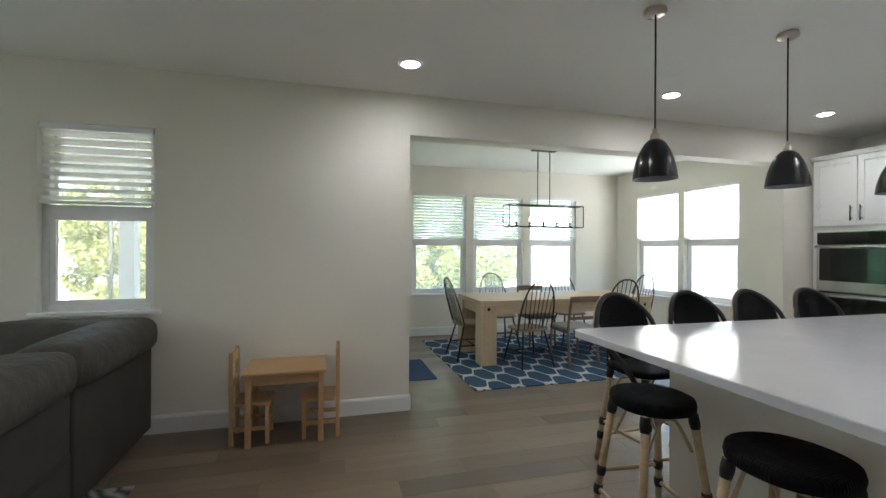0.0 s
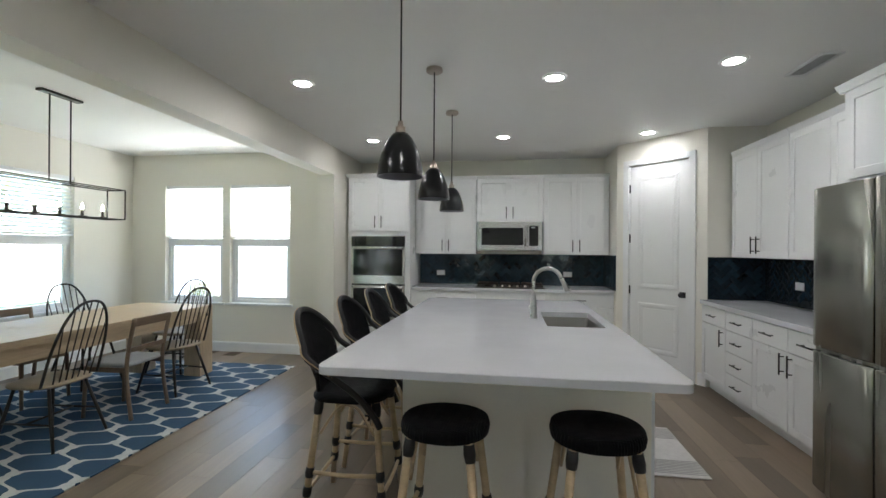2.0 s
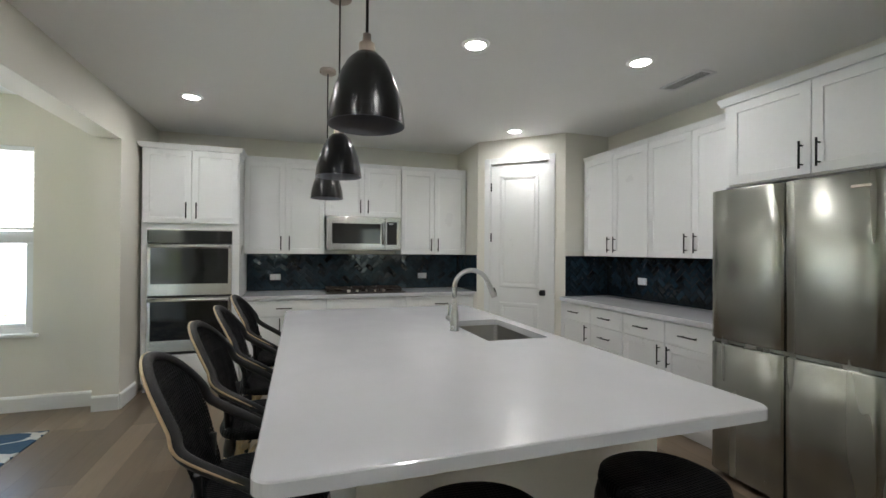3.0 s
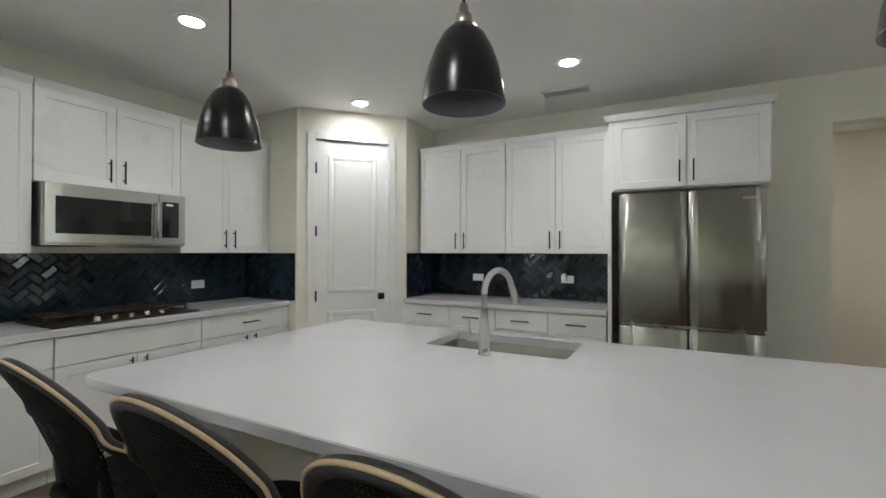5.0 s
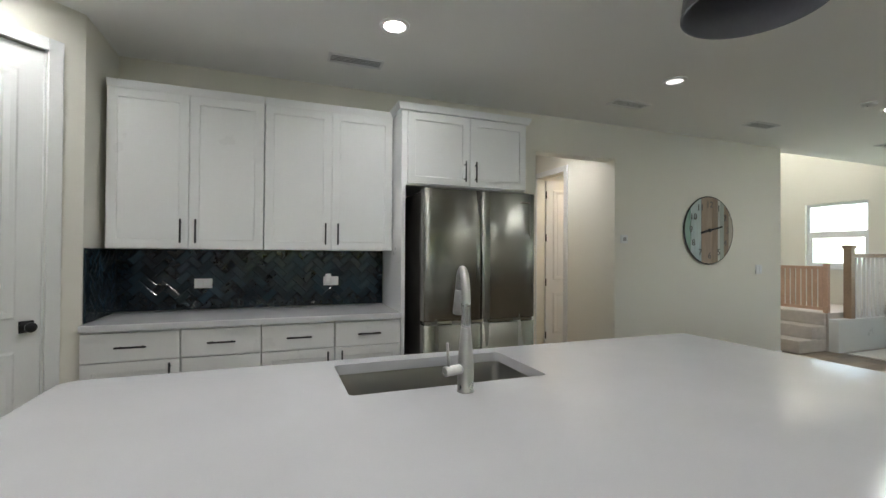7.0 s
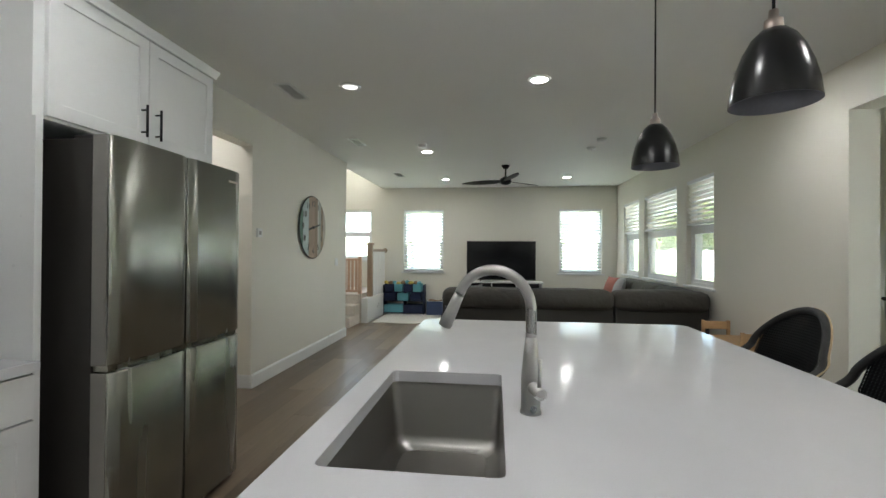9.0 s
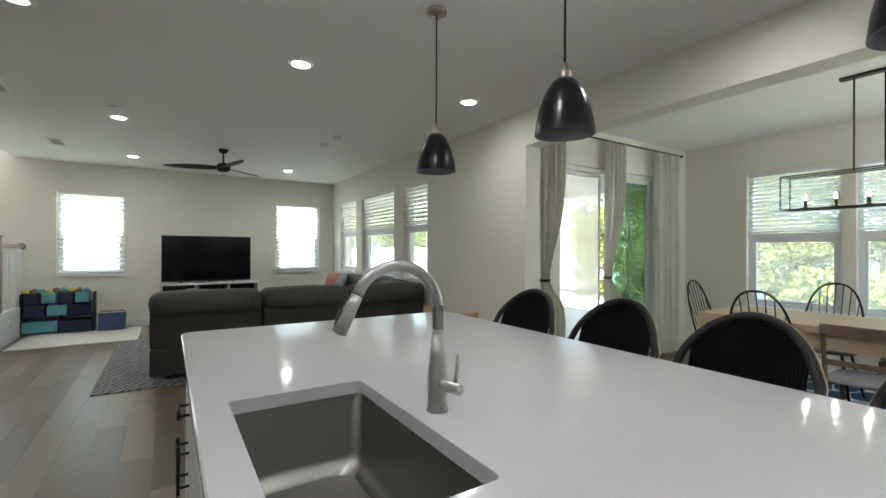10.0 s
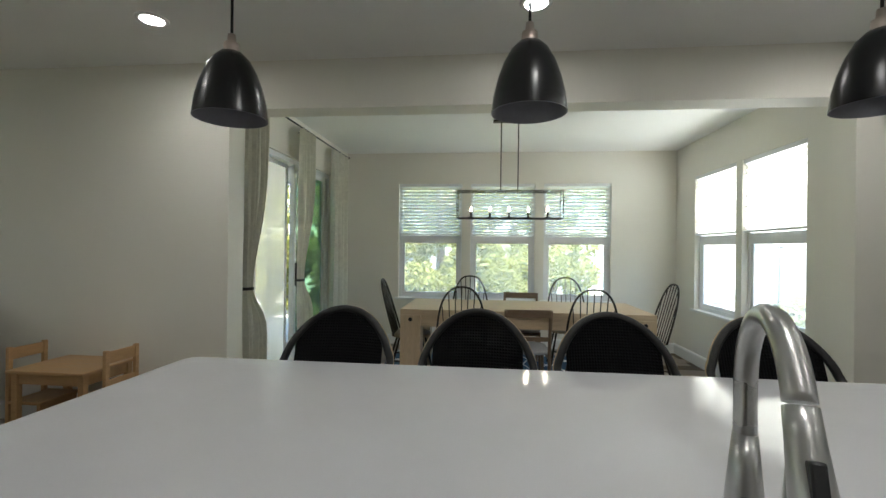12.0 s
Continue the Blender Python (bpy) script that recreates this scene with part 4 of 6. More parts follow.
def double_oven():
    o = thing("wall_oven", "stainless steel double wall oven with dark glass", "oven", E_AT)
    y, a, b = 0.682, 3.555, 4.305
    part("chassis", box(a, 0.5, 0.40, b, y, 1.61), BLACKPL, o)
    part("control_panel", box(a, y + 0.001, 1.475, b, y + 0.022, 1.608, 0.003), DARKGLASS, o, "black glass control panel")
    part("top_trim", box(a, y + 0.022, 1.600, b, y + 0.026, 1.610), STEEL2, o)
    for z0, z1 in ((0.955, 1.465), (0.40, 0.935)):
        d = part("oven_door", box(a, y + 0.001, z0, b, y + 0.03, z1, 0.003), STEEL2, o)
        part("door_glass", box(a + 0.032, y + 0.031, z0 + 0.115, b - 0.032, y + 0.034, z1 - 0.04), DARKGLASS, d, "dark oven door glass")
        h = rod((a + 0.02, y + 0.075, z1 - 0.022), (b - 0.02, y + 0.075, z1 - 0.022), 0.016, 12)
        for xx in (a + 0.05, b - 0.05):
            rod((xx, y + 0.03, z1 - 0.022), (xx, y + 0.075, z1 - 0.022), 0.009, 8, bm=h)
        part("handle", h, STEEL2, d, "round steel bar handle")
    part("vent_slot", box(a + 0.01, y + 0.001, 0.372, b - 0.01, y + 0.012, 0.398), BLACKPL, o)


double_oven()


def microwave():
    o = thing("microwave", "stainless over-the-range microwave with black window", "microwave", E_AT)
    a, b, z0, z1, y = 1.725, 2.60, 1.42, 1.815, 0.42
    part("chassis", box(a, 0.01, z0, b, y, z1, 0.004), STEEL2, o)
    d = part("microwave_door", box(a + 0.20, y + 0.001, z0 + 0.012, b - 0.002, y + 0.028, z1 - 0.004, 0.006), STEEL2, o)
    part("door_window", box(a + 0.255, y + 0.029, z0 + 0.075, b - 0.06, y + 0.032, z1 - 0.085), DARKGLASS, d, "black glass window")
    p = part("control_panel", box(a + 0.002, y + 0.001, z0 + 0.012, a + 0.197, y + 0.028, z1 - 0.004, 0.006), STEEL2, o)
    q = part("keypad", box(a + 0.055, y + 0.029, z0 + 0.065, a + 0.175, y + 0.032, z1 - 0.06), DARKGLASS, p, "black keypad")
    part("display", box(a + 0.10, y + 0.0325, z1 - 0.09, a + 0.15, y + 0.0335, z1 - 0.075), TRIM, q, "small lit display")
    h = rod((a + 0.222, y + 0.06, z0 + 0.06), (a + 0.222, y + 0.06, z1 - 0.07), 0.012, 10)
    for z in (z0 + 0.08, z1 - 0.09):
        rod((a + 0.222, y + 0.028, z), (a + 0.222, y + 0.06, z), 0.008, 8, bm=h)
    part("handle", h, STEEL2, d, "vertical steel handle")
    for xx in (a + 0.2, b - 0.2):
        part("filter", box(xx - 0.12, 0.1, z0 - 0.006, xx + 0.12, 0.34, z0 - 0.001), BLACKPL, o)


microwave()


def cooktop():
    o = thing("gas_cooktop", "black gas cooktop with cast iron grates and steel knobs", "cooktop", pose(6.93, 2.155, 0.921, 0, 0, 90))
    part("glass_top", box(-0.455, 0.10, 0.0, 0.455, 0.60, 0.012, 0.004), STOVE, o)
    for cx in (-0.30, 0.0, 0.30):
        g = bmesh.new()
        for yy in (0.16, 0.29, 0.42):
            rod((cx - 0.13, yy, 0.042), (cx + 0.13, yy, 0.050), 0.009, 6, bm=g)
        for xx in (-0.13, 0.0, 0.13):
            rod((cx + xx, 0.14, 0.042), (cx + xx, 0.45, 0.050), 0.009, 6, bm=g)
        for xx, yy in ((-0.13, 0.14), (0.13, 0.14), (-0.13, 0.45), (0.13, 0.45)):
            rod((cx + xx, yy, 0.012), (cx + xx, yy, 0.053), 0.010, 6, bm=g)
        part("grate", g, STOVE, o)
        for yy in (0.22, 0.37):
            part("burner", lathe([(0, 0.032), (0.03, 0.032), (0.036, 0.026), (0.045, 0.02), (0.045, 0.012)], 18, (cx, yy, 0)), STOVE, o)
    for i in range(5):
        part("knob", lathe([(0, 0.04), (0.017, 0.04), (0.02, 0.034), (0.021, 0.012)], 14, (-0.20 + 0.1 * i, 0.54, 0)), BRASSY, o, "round steel knob")


cooktop()


def outlet(at, label="white duplex wall outlet", n=2):
    o = thing("wall_outlet", label, "outlet", at)
    part("plate", box(-0.06, 0.0, -0.036, 0.06, 0.006, 0.036, 0.002), TRIM, o)
    for s in (-1, 1):
        part("receptacle", box(s * 0.027 - 0.02, 0.0062, -0.022, s * 0.027 + 0.02, 0.0085, 0.022, 0.001), VINYL, o)


for at in (pose(6.918, 3.17, 1.087, 0, 0, 90), pose(6.918, 1.34, 1.085, 0, 0, 90), pose(4.92, -0.458, 1.115), pose(3.99, -0.458, 1.12)):
    outlet(at)


pl = thing("plug_in_freshener", "small white plug-in air freshener on an outlet", "air freshener", pose(4.015, -0.448, 1.135))
part("body", box(-0.022, 0.0, -0.03, 0.022, 0.045, 0.045, 0.012, 3), TRIM, pl)
part("vial", lathe([(0, -0.028), (0.014, -0.026), (0.016, -0.005), (0.010, 0.004), (0, 0.004)], 12, (0, 0.03, -0.025)), BULBGLASS, pl)

# ---------------------------------------------------------------- pendants over the island
def pendant():
    p = thing("pendant_lamp", "glossy black dome pendant lamp on a black cord", "pendant lamp", group="island pendants")
    part("canopy", lathe([(0, 0), (0.058, 0), (0.06, -0.006), (0.06, -0.022), (0.052, -0.028), (0, -0.028)], 28), NICKEL, p, "round nickel ceiling canopy")
    part("cord", rod((0, 0, -0.028), (0, 0, -0.69), 0.0045, 8), BLACKMETAL, p)
    part("socket_cap", lathe([(0, -0.665), (0.012, -0.665), (0.014, -0.69), (0.024, -0.695), (0.026, -0.725), (0.022, -0.735), (0, -0.735)], 20), NICKEL, p, "brushed nickel socket cap")
    prof = [(0.020, -0.722), (0.036, -0.728), (0.058, -0.750), (0.080, -0.790), (0.098, -0.840), (0.110, -0.890), (0.1165, -0.945)]
    s = part("shade", lathe(prof, 40), SHADEBLACK, p)
    part("inner_shade", lathe([(r - 0.004, z + 0.0) for r, z in prof[1:]] + [(0.1165, -0.9455)], 40), SHADEIN, s, "dark grey inner face")
    part("bulb", lathe([(0, -0.86), (0.02, -0.855), (0.03, -0.83), (0.026, -0.80), (0.014, -0.77), (0.012, -0.74)], 16), TRIM, p, "unlit white bulb")
    return p


pn = pendant()
for i, x in enumerate((2.637, 3.615, 4.612)):
    if i == 0:
        pn.matrix_basis = pose(x, 2.71, H)
    else:
        copy_thing(pn, pose(x, 2.71, H))


# ---------------------------------------------------------------- bar seating at the island
def legs_and_rings(p, half, seat_z, foot):
    """Four rattan legs with black bindings, two rings of stretchers."""
    top, bot = half * 0.74, foot
    for sx in (-1, 1):
        for sy in (-1, 1):
            a, b = Vector((sx * bot, sy * bot, 0.0)), Vector((sx * top, sy * top, seat_z))
            lg = part("leg", tube([a, a.lerp(b, 0.5), b], [0.016, 0.018, 0.018], 10), RATTAN, p)
            for t in (0.27, 0.42):
                c = a.lerp(b, t)
                d = (b - a).normalized()
                part("binding", tube([c - d * 0.025, c, c + d * 0.025], [0.021, 0.024, 0.021], 10), WRAP, lg, "black leather binding")
            e = a.lerp(b, 0.93)
            dd = (b - a).normalized()
            part("binding", tube([e - dd * 0.03, e, e + dd * 0.04], [0.021, 0.025, 0.022], 10), WRAP, lg, "black leather binding")
    for t, ax in ((0.27, 0), (0.42, 1)):
        w = bot + (top - bot) * t
        for s in (-1, 1):
            q = [(-w, s * w, seat_z * t), (0, s * w * 1.02, seat_z * t - 0.006), (w, s * w, seat_z * t)]
            q = q if ax == 0 else [(y, x, z) for x, y, z in q]
            part("stretcher", tube(smooth_path(q, 4), 0.011, 8), RATTAN, p)
    for s in (-1, 1):
        w = top * 0.98
        br = tube(smooth_path([(s * (w + 0.004), -w * 0.98, seat_z * 0.72), (s * w * 0.98, -w * 0.4, seat_z * 0.92), (s * w * 0.98, 0.0, seat_z * 0.96),
                               (s * w * 0.98, w * 0.4, seat_z * 0.92), (s * (w + 0.004), w * 0.98, seat_z * 0.72)], 4), 0.008, 6)
        part("brace", br, RATTAN, p)


def weave_mat(name, gaps=0.0):
    """Black woven cane: fine basket relief."""
    m = material(name, (0.0045, 0.0045, 0.005), 0.62, vary=0.3, scale=25, fine=200, bump=0.1)
    n, l = links(m)
    n["Principled BSDF"].inputs["Specular IOR Level"].default_value = 0.12
    tc, w1, w2, mx, bp = n.new("ShaderNodeTexCoord"), n.new("ShaderNodeTexWave"), n.new("ShaderNodeTexWave"), n.new("ShaderNodeMath"), n.new("ShaderNodeBump")
    w1.bands_direction, w2.bands_direction = "X", "Z"
    for w in (w1, w2):
        w.inputs["Scale"].default_value = 26
        l.new(tc.outputs["Object"], w.inputs["Vector"])
    mx.operation = "MULTIPLY"
    l.new(w1.outputs["Fac"], mx.inputs[0])
    l.new(w2.outputs["Fac"], mx.inputs[1])
    bp.inputs["Strength"].default_value, bp.inputs["Distance"].default_value = 0.8, 0.004
    l.new(mx.outputs[0], bp.inputs["Height"])
    l.new(bp.outputs["Normal"], n["Principled BSDF"].inputs["Normal"])
    if gaps:
        lt, tr, ms = n.new("ShaderNodeMath"), n.new("ShaderNodeBsdfTransparent"), n.new("ShaderNodeMixShader")
        lt.operation = "GREATER_THAN"
        lt.inputs[1].default_value = gaps
        l.new(mx.outputs[0], lt.inputs[0])
        l.new(lt.outputs[0], ms.inputs[0])
        l.new(n["Principled BSDF"].outputs[0], ms.inputs[1])
        l.new(tr.outputs[0], ms.inputs[2])
        l.new(ms.outputs[0], n["Material Output"].inputs["Surface"])
    return m


WEAVE = weave_mat("black_weave", 0.84)
WEAVESEAT = weave_mat("black_weave_seat")
for nd in WEAVESEAT.node_tree.nodes:
    if nd.type == "TEX_WAVE" and nd.bands_direction == "Z":
        nd.bands_direction = "Y"


def seat_pad(w, d, z0, z1, n=32, power=3.2):
    bm = bmesh.new()
    prof = [(0.90, z0), (0.98, z0 + 0.006), (1.0, (z0 + z1) / 2), (0.97, z1 - 0.006), (0.88, z1), (0.5, z1 - 0.002), (0.0, z1 - 0.006)]
    rings = []
    for s, z in prof:
        if s == 0:
            rings.append([bm.verts.new((0, 0, z))])
            continue
        ring = []
        for k in range(n):
            t = 2 * math.pi * k / n
            c, q = math.cos(t), math.sin(t)
            ring.append(bm.verts.new((s * w / 2 * math.copysign(abs(c) ** (2 / power), c), s * d / 2 * math.copysign(abs(q) ** (2 / power), q), z)))
        rings.append(ring)
    for A, B in zip(rings, rings[1:]):
        for k in range(n):
            vs = (A[k], A[(k + 1) % n], B[(k + 1) % n], B[k]) if len(B) > 1 else (A[k], A[(k + 1) % n], B[0])
            f = bm.faces.new(vs)
            f.smooth = True
    bm.faces.new(rings[0][::-1])
    return bm


def bistro_chair():
    """High bistro chair that faces minus y; the back leans to plus y."""
    c = thing("bar_chair", "black woven bistro bar chair with natural rattan legs", "bar chair", group="bar chairs along the island")
    legs_and_rings(c, 0.205, 0.635, 0.215)
    part("seat", seat_pad(0.44, 0.42, 0.632, 0.672), WEAVESEAT, c, "black woven seat")
    # the hoop is a wide leaning arch; the panel hangs inside it
    def lean(x, z):
        return 0.165 + 0.170 * (max(0.0, z - 0.655) / 0.455) ** 1.1 - 0.95 * x * x

    def arch(z):
        return 0.243 * math.sqrt(max(0.0, 1 - (max(0.0, z - 0.80) / 0.285) ** 2))

    bm = bmesh.new()
    nu, nv = 14, 16
    for off in (0.0, 0.010):
        grid = []
        for j in range(nv + 1):
            z = 0.655 + 0.427 * math.sin(math.pi / 2 * j / nv)
            w = min(0.150 + 0.045 * min(1.0, (z - 0.655) / 0.2), arch(z))
            grid.append([bm.verts.new((u * w, lean(u * w, z) + off - 0.005, z)) for u in [-1 + 2 * i / nu for i in range(nu + 1)]])
        for j in range(nv):
            for i in range(nu):
                q = (grid[j][i], grid[j][i + 1], grid[j + 1][i + 1], grid[j + 1][i])
                f = bm.faces.new(q if off == 0 else q[::-1])
                f.smooth = True
    part("backrest", bm, WEAVE, c, "black woven back panel")
    path = [Vector((-0.190, -0.185, 0.515)), Vector((-0.205, -0.15, 0.585)), Vector((-0.225, -0.07, 0.685)), Vector((-0.24, 0.03, 0.765))]
    for k in range(1, 8):
        a = math.pi / 2 * k / 7
        x, z = -0.245 * math.cos(a), 0.80 + 0.285 * math.sin(a)
        path.append(Vector((x if k < 7 else 0.0, lean(x, z), z)))
    path = path + [Vector((-p.x, p.y, p.z)) for p in path[-2::-1]]
    sm = smooth_path(path, 5)
    part("hoop", tube(sm, 0.0165, 10), WRAP, c, "black bound hoop and arms")
    part("edge_strip", tube([p + Vector((p.x * 0.05, 0.013, 0.010)) for p in sm], 0.0048, 8), RATTAN, c, "natural rattan edge")
    for s in (-1, 1):
        part("back_post", tube(smooth_path([(s * 0.13, 0.155, 0.60), (s * 0.133, 0.168, 0.68), (s * 0.15, 0.17, 0.78)], 4), 0.012, 8), WRAP, c)
    return c


bc = bistro_chair()
for i, (x, y, r) in enumerate(((2.845, 3.005, 2), (3.45, 3.01, -1), (4.03, 3.01, 1), (4.63, 3.005, -2))):
    if i:
        copy_thing(bc, pose(x, y, 0, 0, 0, r))
    else:
        bc.matrix_basis = pose(x, y, 0, 0, 0, r)


def round_stool():
    c = thing("bar_stool", "round black woven backless stool with rattan legs", "bar stool", group="backless stools at the island end")
    legs_and_rings(c, 0.165, 0.655, 0.195)
    part("seat", seat_pad(0.385, 0.365, 0.65, 0.708, 36, 2.2), WEAVESEAT, c, "black woven round seat")
    return c


rs = round_stool()
rs.matrix_basis = pose(2.385, 2.435, 0, 0, 0, 86)
copy_thing(rs, pose(2.40, 1.80, 0, 0, 0, 94))

# striped mat on the sink side
mt = thing("floor_mat", "pale grey striped woven kitchen mat", "mat", pose(3.85, 1.12, 0))
part("field", box(-0.40, -0.22, 0.001, 0.40, 0.22, 0.008, 0.003), MATPALE, mt)
for i in range(9):
    for s in (-1, 1):
        part("stripe", box(s * (0.36 - 0.022 * i) - 0.005, -0.221, 0.0082, s * (0.36 - 0.022 * i) + 0.005, 0.221, 0.0095), MATGREY, mt)


# ---------------------------------------------------------------- dining room
def trellis_rug_mat():
    m = material("trellis_rug", (0.03, 0.075, 0.135), 0.95, vary=0.14, scale=14, fine=260, bump=0.5, dist=0.005)
    n, l = links(m)
    tc, sp = n.new("ShaderNodeTexCoord"), n.new("ShaderNodeSeparateXYZ")
    l.new(tc.outputs["Object"], sp.inputs[0])

    def op(kind, a, b=None):
        q = n.new("ShaderNodeMath")
        q.operation = kind
        for i, v in enumerate((a, b)):
            if v is None:
                continue
            if isinstance(v, (int, float)):
                q.inputs[i].default_value = v
            else:
                l.new(v, q.inputs[i])
        return q.outputs[0]

    px, py = 2 * math.pi / 0.37, 2 * math.pi / 0.46
    u, v = op("MULTIPLY", sp.outputs["X"], px), op("MULTIPLY", sp.outputs["Y"], py)
    # ogee lattice: fold both axes, then an S-curved diagonal
    uf, vf = op("ARCCOSINE", op("COSINE", u)), op("ARCCOSINE", op("COSINE", v))
    d = op("SUBTRACT", op("ADD", uf, vf), math.pi)
    d = op("SUBTRACT", d, op("MULTIPLY", op("SINE", op("MULTIPLY", uf, 2.0)), 0.55))
    d = op("ADD", d, op("MULTIPLY", op("SINE", op("MULTIPLY", uf, 4.0)), 0.20))
    f = op("LESS_THAN", op("ABSOLUTE", d), 0.38)
    hs = [x for x in n if x.type == "HUE_SAT"][0]
    mx = n.new("ShaderNodeMix")
    mx.data_type = "RGBA"
    l.new(f, mx.inputs["Factor"])
    mx.inputs[6].default_value, mx.inputs[7].default_value = (0.03, 0.075, 0.135, 1), (0.56, 0.56, 0.54, 1)
    l.new(mx.outputs[2], hs.inputs["Color"])
    return m


TRELLIS = trellis_rug_mat()
rg = tagged(part("area_rug", box(-1.575, -1.19, 0.0005, 1.575, 1.19, 0.011, 0.003), TRELLIS), "blue area rug with white trellis pattern", "rug")
rg.matrix_basis = pose(3.875, 5.91, 0)
rg2 = tagged(part("door_mat", box(-0.42, -0.42, 0.0005, 0.33, 0.42, 0.010, 0.003), NAVYRUG), "plain navy blue door mat on the floor", "mat")
rg2.matrix_basis = pose(1.71, 5.62, 0)


def dining_table():
    t = thing("dining_table", "chunky pale pine dining table with block legs", "dining table", pose(3.855, 5.99, 0.011, 0, 0, 0))
    X, Y, Z = 1.20, 0.465, 0.77
    for i in range(5):
        y0 = -Y + 2 * Y * i / 5
        part("top_board", box(-X, y0 + 0.0008, Z - 0.055, X, y0 + 2 * Y / 5 - 0.0008, Z, 0.0025), PINE, t)
    for sx in (-1, 1):
        for sy in (-1, 1):
            lg = part("leg", box(min(sx * X, sx * (X - 0.20)), min(sy * Y, sy * (Y - 0.20)), 0.0, max(sx * X, sx * (X - 0.20)), max(sy * Y, sy * (Y - 0.20)), Z - 0.056, 0.005), PINEV, t)
            for xx in (X - 0.10,):
                k = lathe([(0, 0.004), (0.018, 0.004), (0.02, 0.0)], 14)
                bmesh.ops.transform(k, matrix=pose(sx * xx, sy * Y, Z - 0.10, -90 * sy, 0, 0), verts=k.verts[:])
                part("bolt_cap", k, BLACKMETAL, lg, "round black bolt cap")
    for sy in (-1, 1):
        part("apron", box(-X + 0.201, min(sy * (Y - 0.03), sy * (Y - 0.07)), Z - 0.17, X - 0.201, max(sy * (Y - 0.03), sy * (Y - 0.07)), Z - 0.056, 0.003), PINE, t)
    for sx in (-1, 1):
        part("apron", box(min(sx * (X - 0.03), sx * (X - 0.07)), -Y + 0.201, Z - 0.17, max(sx * (X - 0.03), sx * (X - 0.07)), Y - 0.201, Z - 0.056, 0.003), PINE, t)


dining_table()


def windsor():
    """Hoop-back chair that faces plus y."""
    c = thing("windsor_chair", "dark metal hoop-back windsor dining chair with weathered wooden seat", "dining chair", group="windsor chairs round the table")
    part("seat", seat_pad(0.45, 0.42, 0.425, 0.455, 28, 2.8), CHAIRSEAT, c, "weathered wooden seat")
    feet = {}
    for sx in (-1, 1):
        for sy in (-1, 1):
            a, b = Vector((sx * 0.215, sy * 0.215 - (0.03 if sy < 0 else 0), 0)), Vector((sx * 0.14, sy * 0.13, 0.43))
            feet[sx, sy] = (a, b)
            part("leg", tube([a, a.lerp(b, 0.4), b], [0.010, 0.0125, 0.011], 8), CHAIRMETAL, c)
    for sx in (-1, 1):
        part("stretcher", rod(feet[sx, -1][0].lerp(feet[sx, -1][1], 0.42), feet[sx, 1][0].lerp(feet[sx, 1][1], 0.42), 0.008, 8), CHAIRMETAL, c)
    part("stretcher", rod((-0.18, 0, 0.18), (0.18, 0, 0.18), 0.008, 8), CHAIRMETAL, c)
    hoop = []
    for i in range(13):
        a = math.pi * i / 12
        h = math.sin(a) ** 0.75
        hoop.append(Vector((-0.222 * math.copysign(abs(math.cos(a)) ** 0.8, math.cos(a)) if abs(math.cos(a)) > 1e-6 else 0, -0.155 - 0.165 * h, 0.45 + 0.575 * h)))
    sm = smooth_path(hoop, 4)
    part("hoop", tube(sm, 0.0095, 8), CHAIRMETAL, c)
    for k in range(7):
        x = -0.144 + 0.048 * k
        t = math.acos(max(-1, min(1, abs(x * 1.25) / 0.205)))
        h = max(0.0, 1 - (abs(x * 1.2) / 0.222) ** 2.6) ** 0.5
        part("spindle", rod((x, -0.165, 0.45), (x * 1.2, -0.155 - 0.165 * h, 0.45 + 0.575 * h - 0.004), 0.005, 6), CHAIRMETAL, c)
    return c


wc = windsor()
WPOS = [(2.68, 6.02, -90), (3.25, 5.50, 0), (4.44, 5.50, 0), (3.30, 6.50, 180), (4.43, 6.50, 180), (5.08, 6.0, 90)]
for i, (x, y, r) in enumerate(WPOS):
    if i:
        copy_thing(wc, pose(x, y, 0.011, 0, 0, r + (-3, 4, -5, 3, -4, 2)[i]))
    else:
        wc.matrix_basis = pose(x, y, 0.011, 0, 0, r + 3)


def square_chair():
    c = thing("dining_chair", "low walnut dining chair with open square back and pale seat", "dining chair", group="square-back chairs")
    for sx in (-1, 1):
        part("front_leg", tube([(sx * 0.20, 0.20, 0), (sx * 0.19, 0.18, 0.43)], [0.014, 0.018], 8), WALNUT, c)
        part("back_leg", tube(smooth_path([(sx * 0.20, -0.24, 0), (sx * 0.195, -0.19, 0.42), (sx * 0.195, -0.26, 0.83)], 5), 0.016, 8), WALNUT, c)
        part("side_rail", box(sx * 0.195 - 0.012, -0.19, 0.385, sx * 0.195 + 0.012, 0.19, 0.425, 0.003), WALNUT, c)
    part("front_rail", box(-0.19, 0.17, 0.385, 0.19, 0.192, 0.425, 0.003), WALNUT, c)
    tr = bmesh.new()
    box(-0.195, -0.268, 0.765, 0.195, -0.246, 0.835, 0.006, bm=tr)
    part("top_rail", tr, WALNUT, c)
    part("lower_rail", box(-0.195, -0.218, 0.55, 0.195, -0.200, 0.59, 0.004), WALNUT, c)
    part("seat", seat_pad(0.43, 0.42, 0.425, 0.465, 28, 5), PILLOWGREY, c, "pale grey upholstered seat")
    return c


sq = square_chair()
sq.matrix_basis = pose(3.85, 5.47, 0.011, 0, 0, 2)
copy_thing(sq, pose(3.90, 6.53, 0.011, 0, 0, 178))


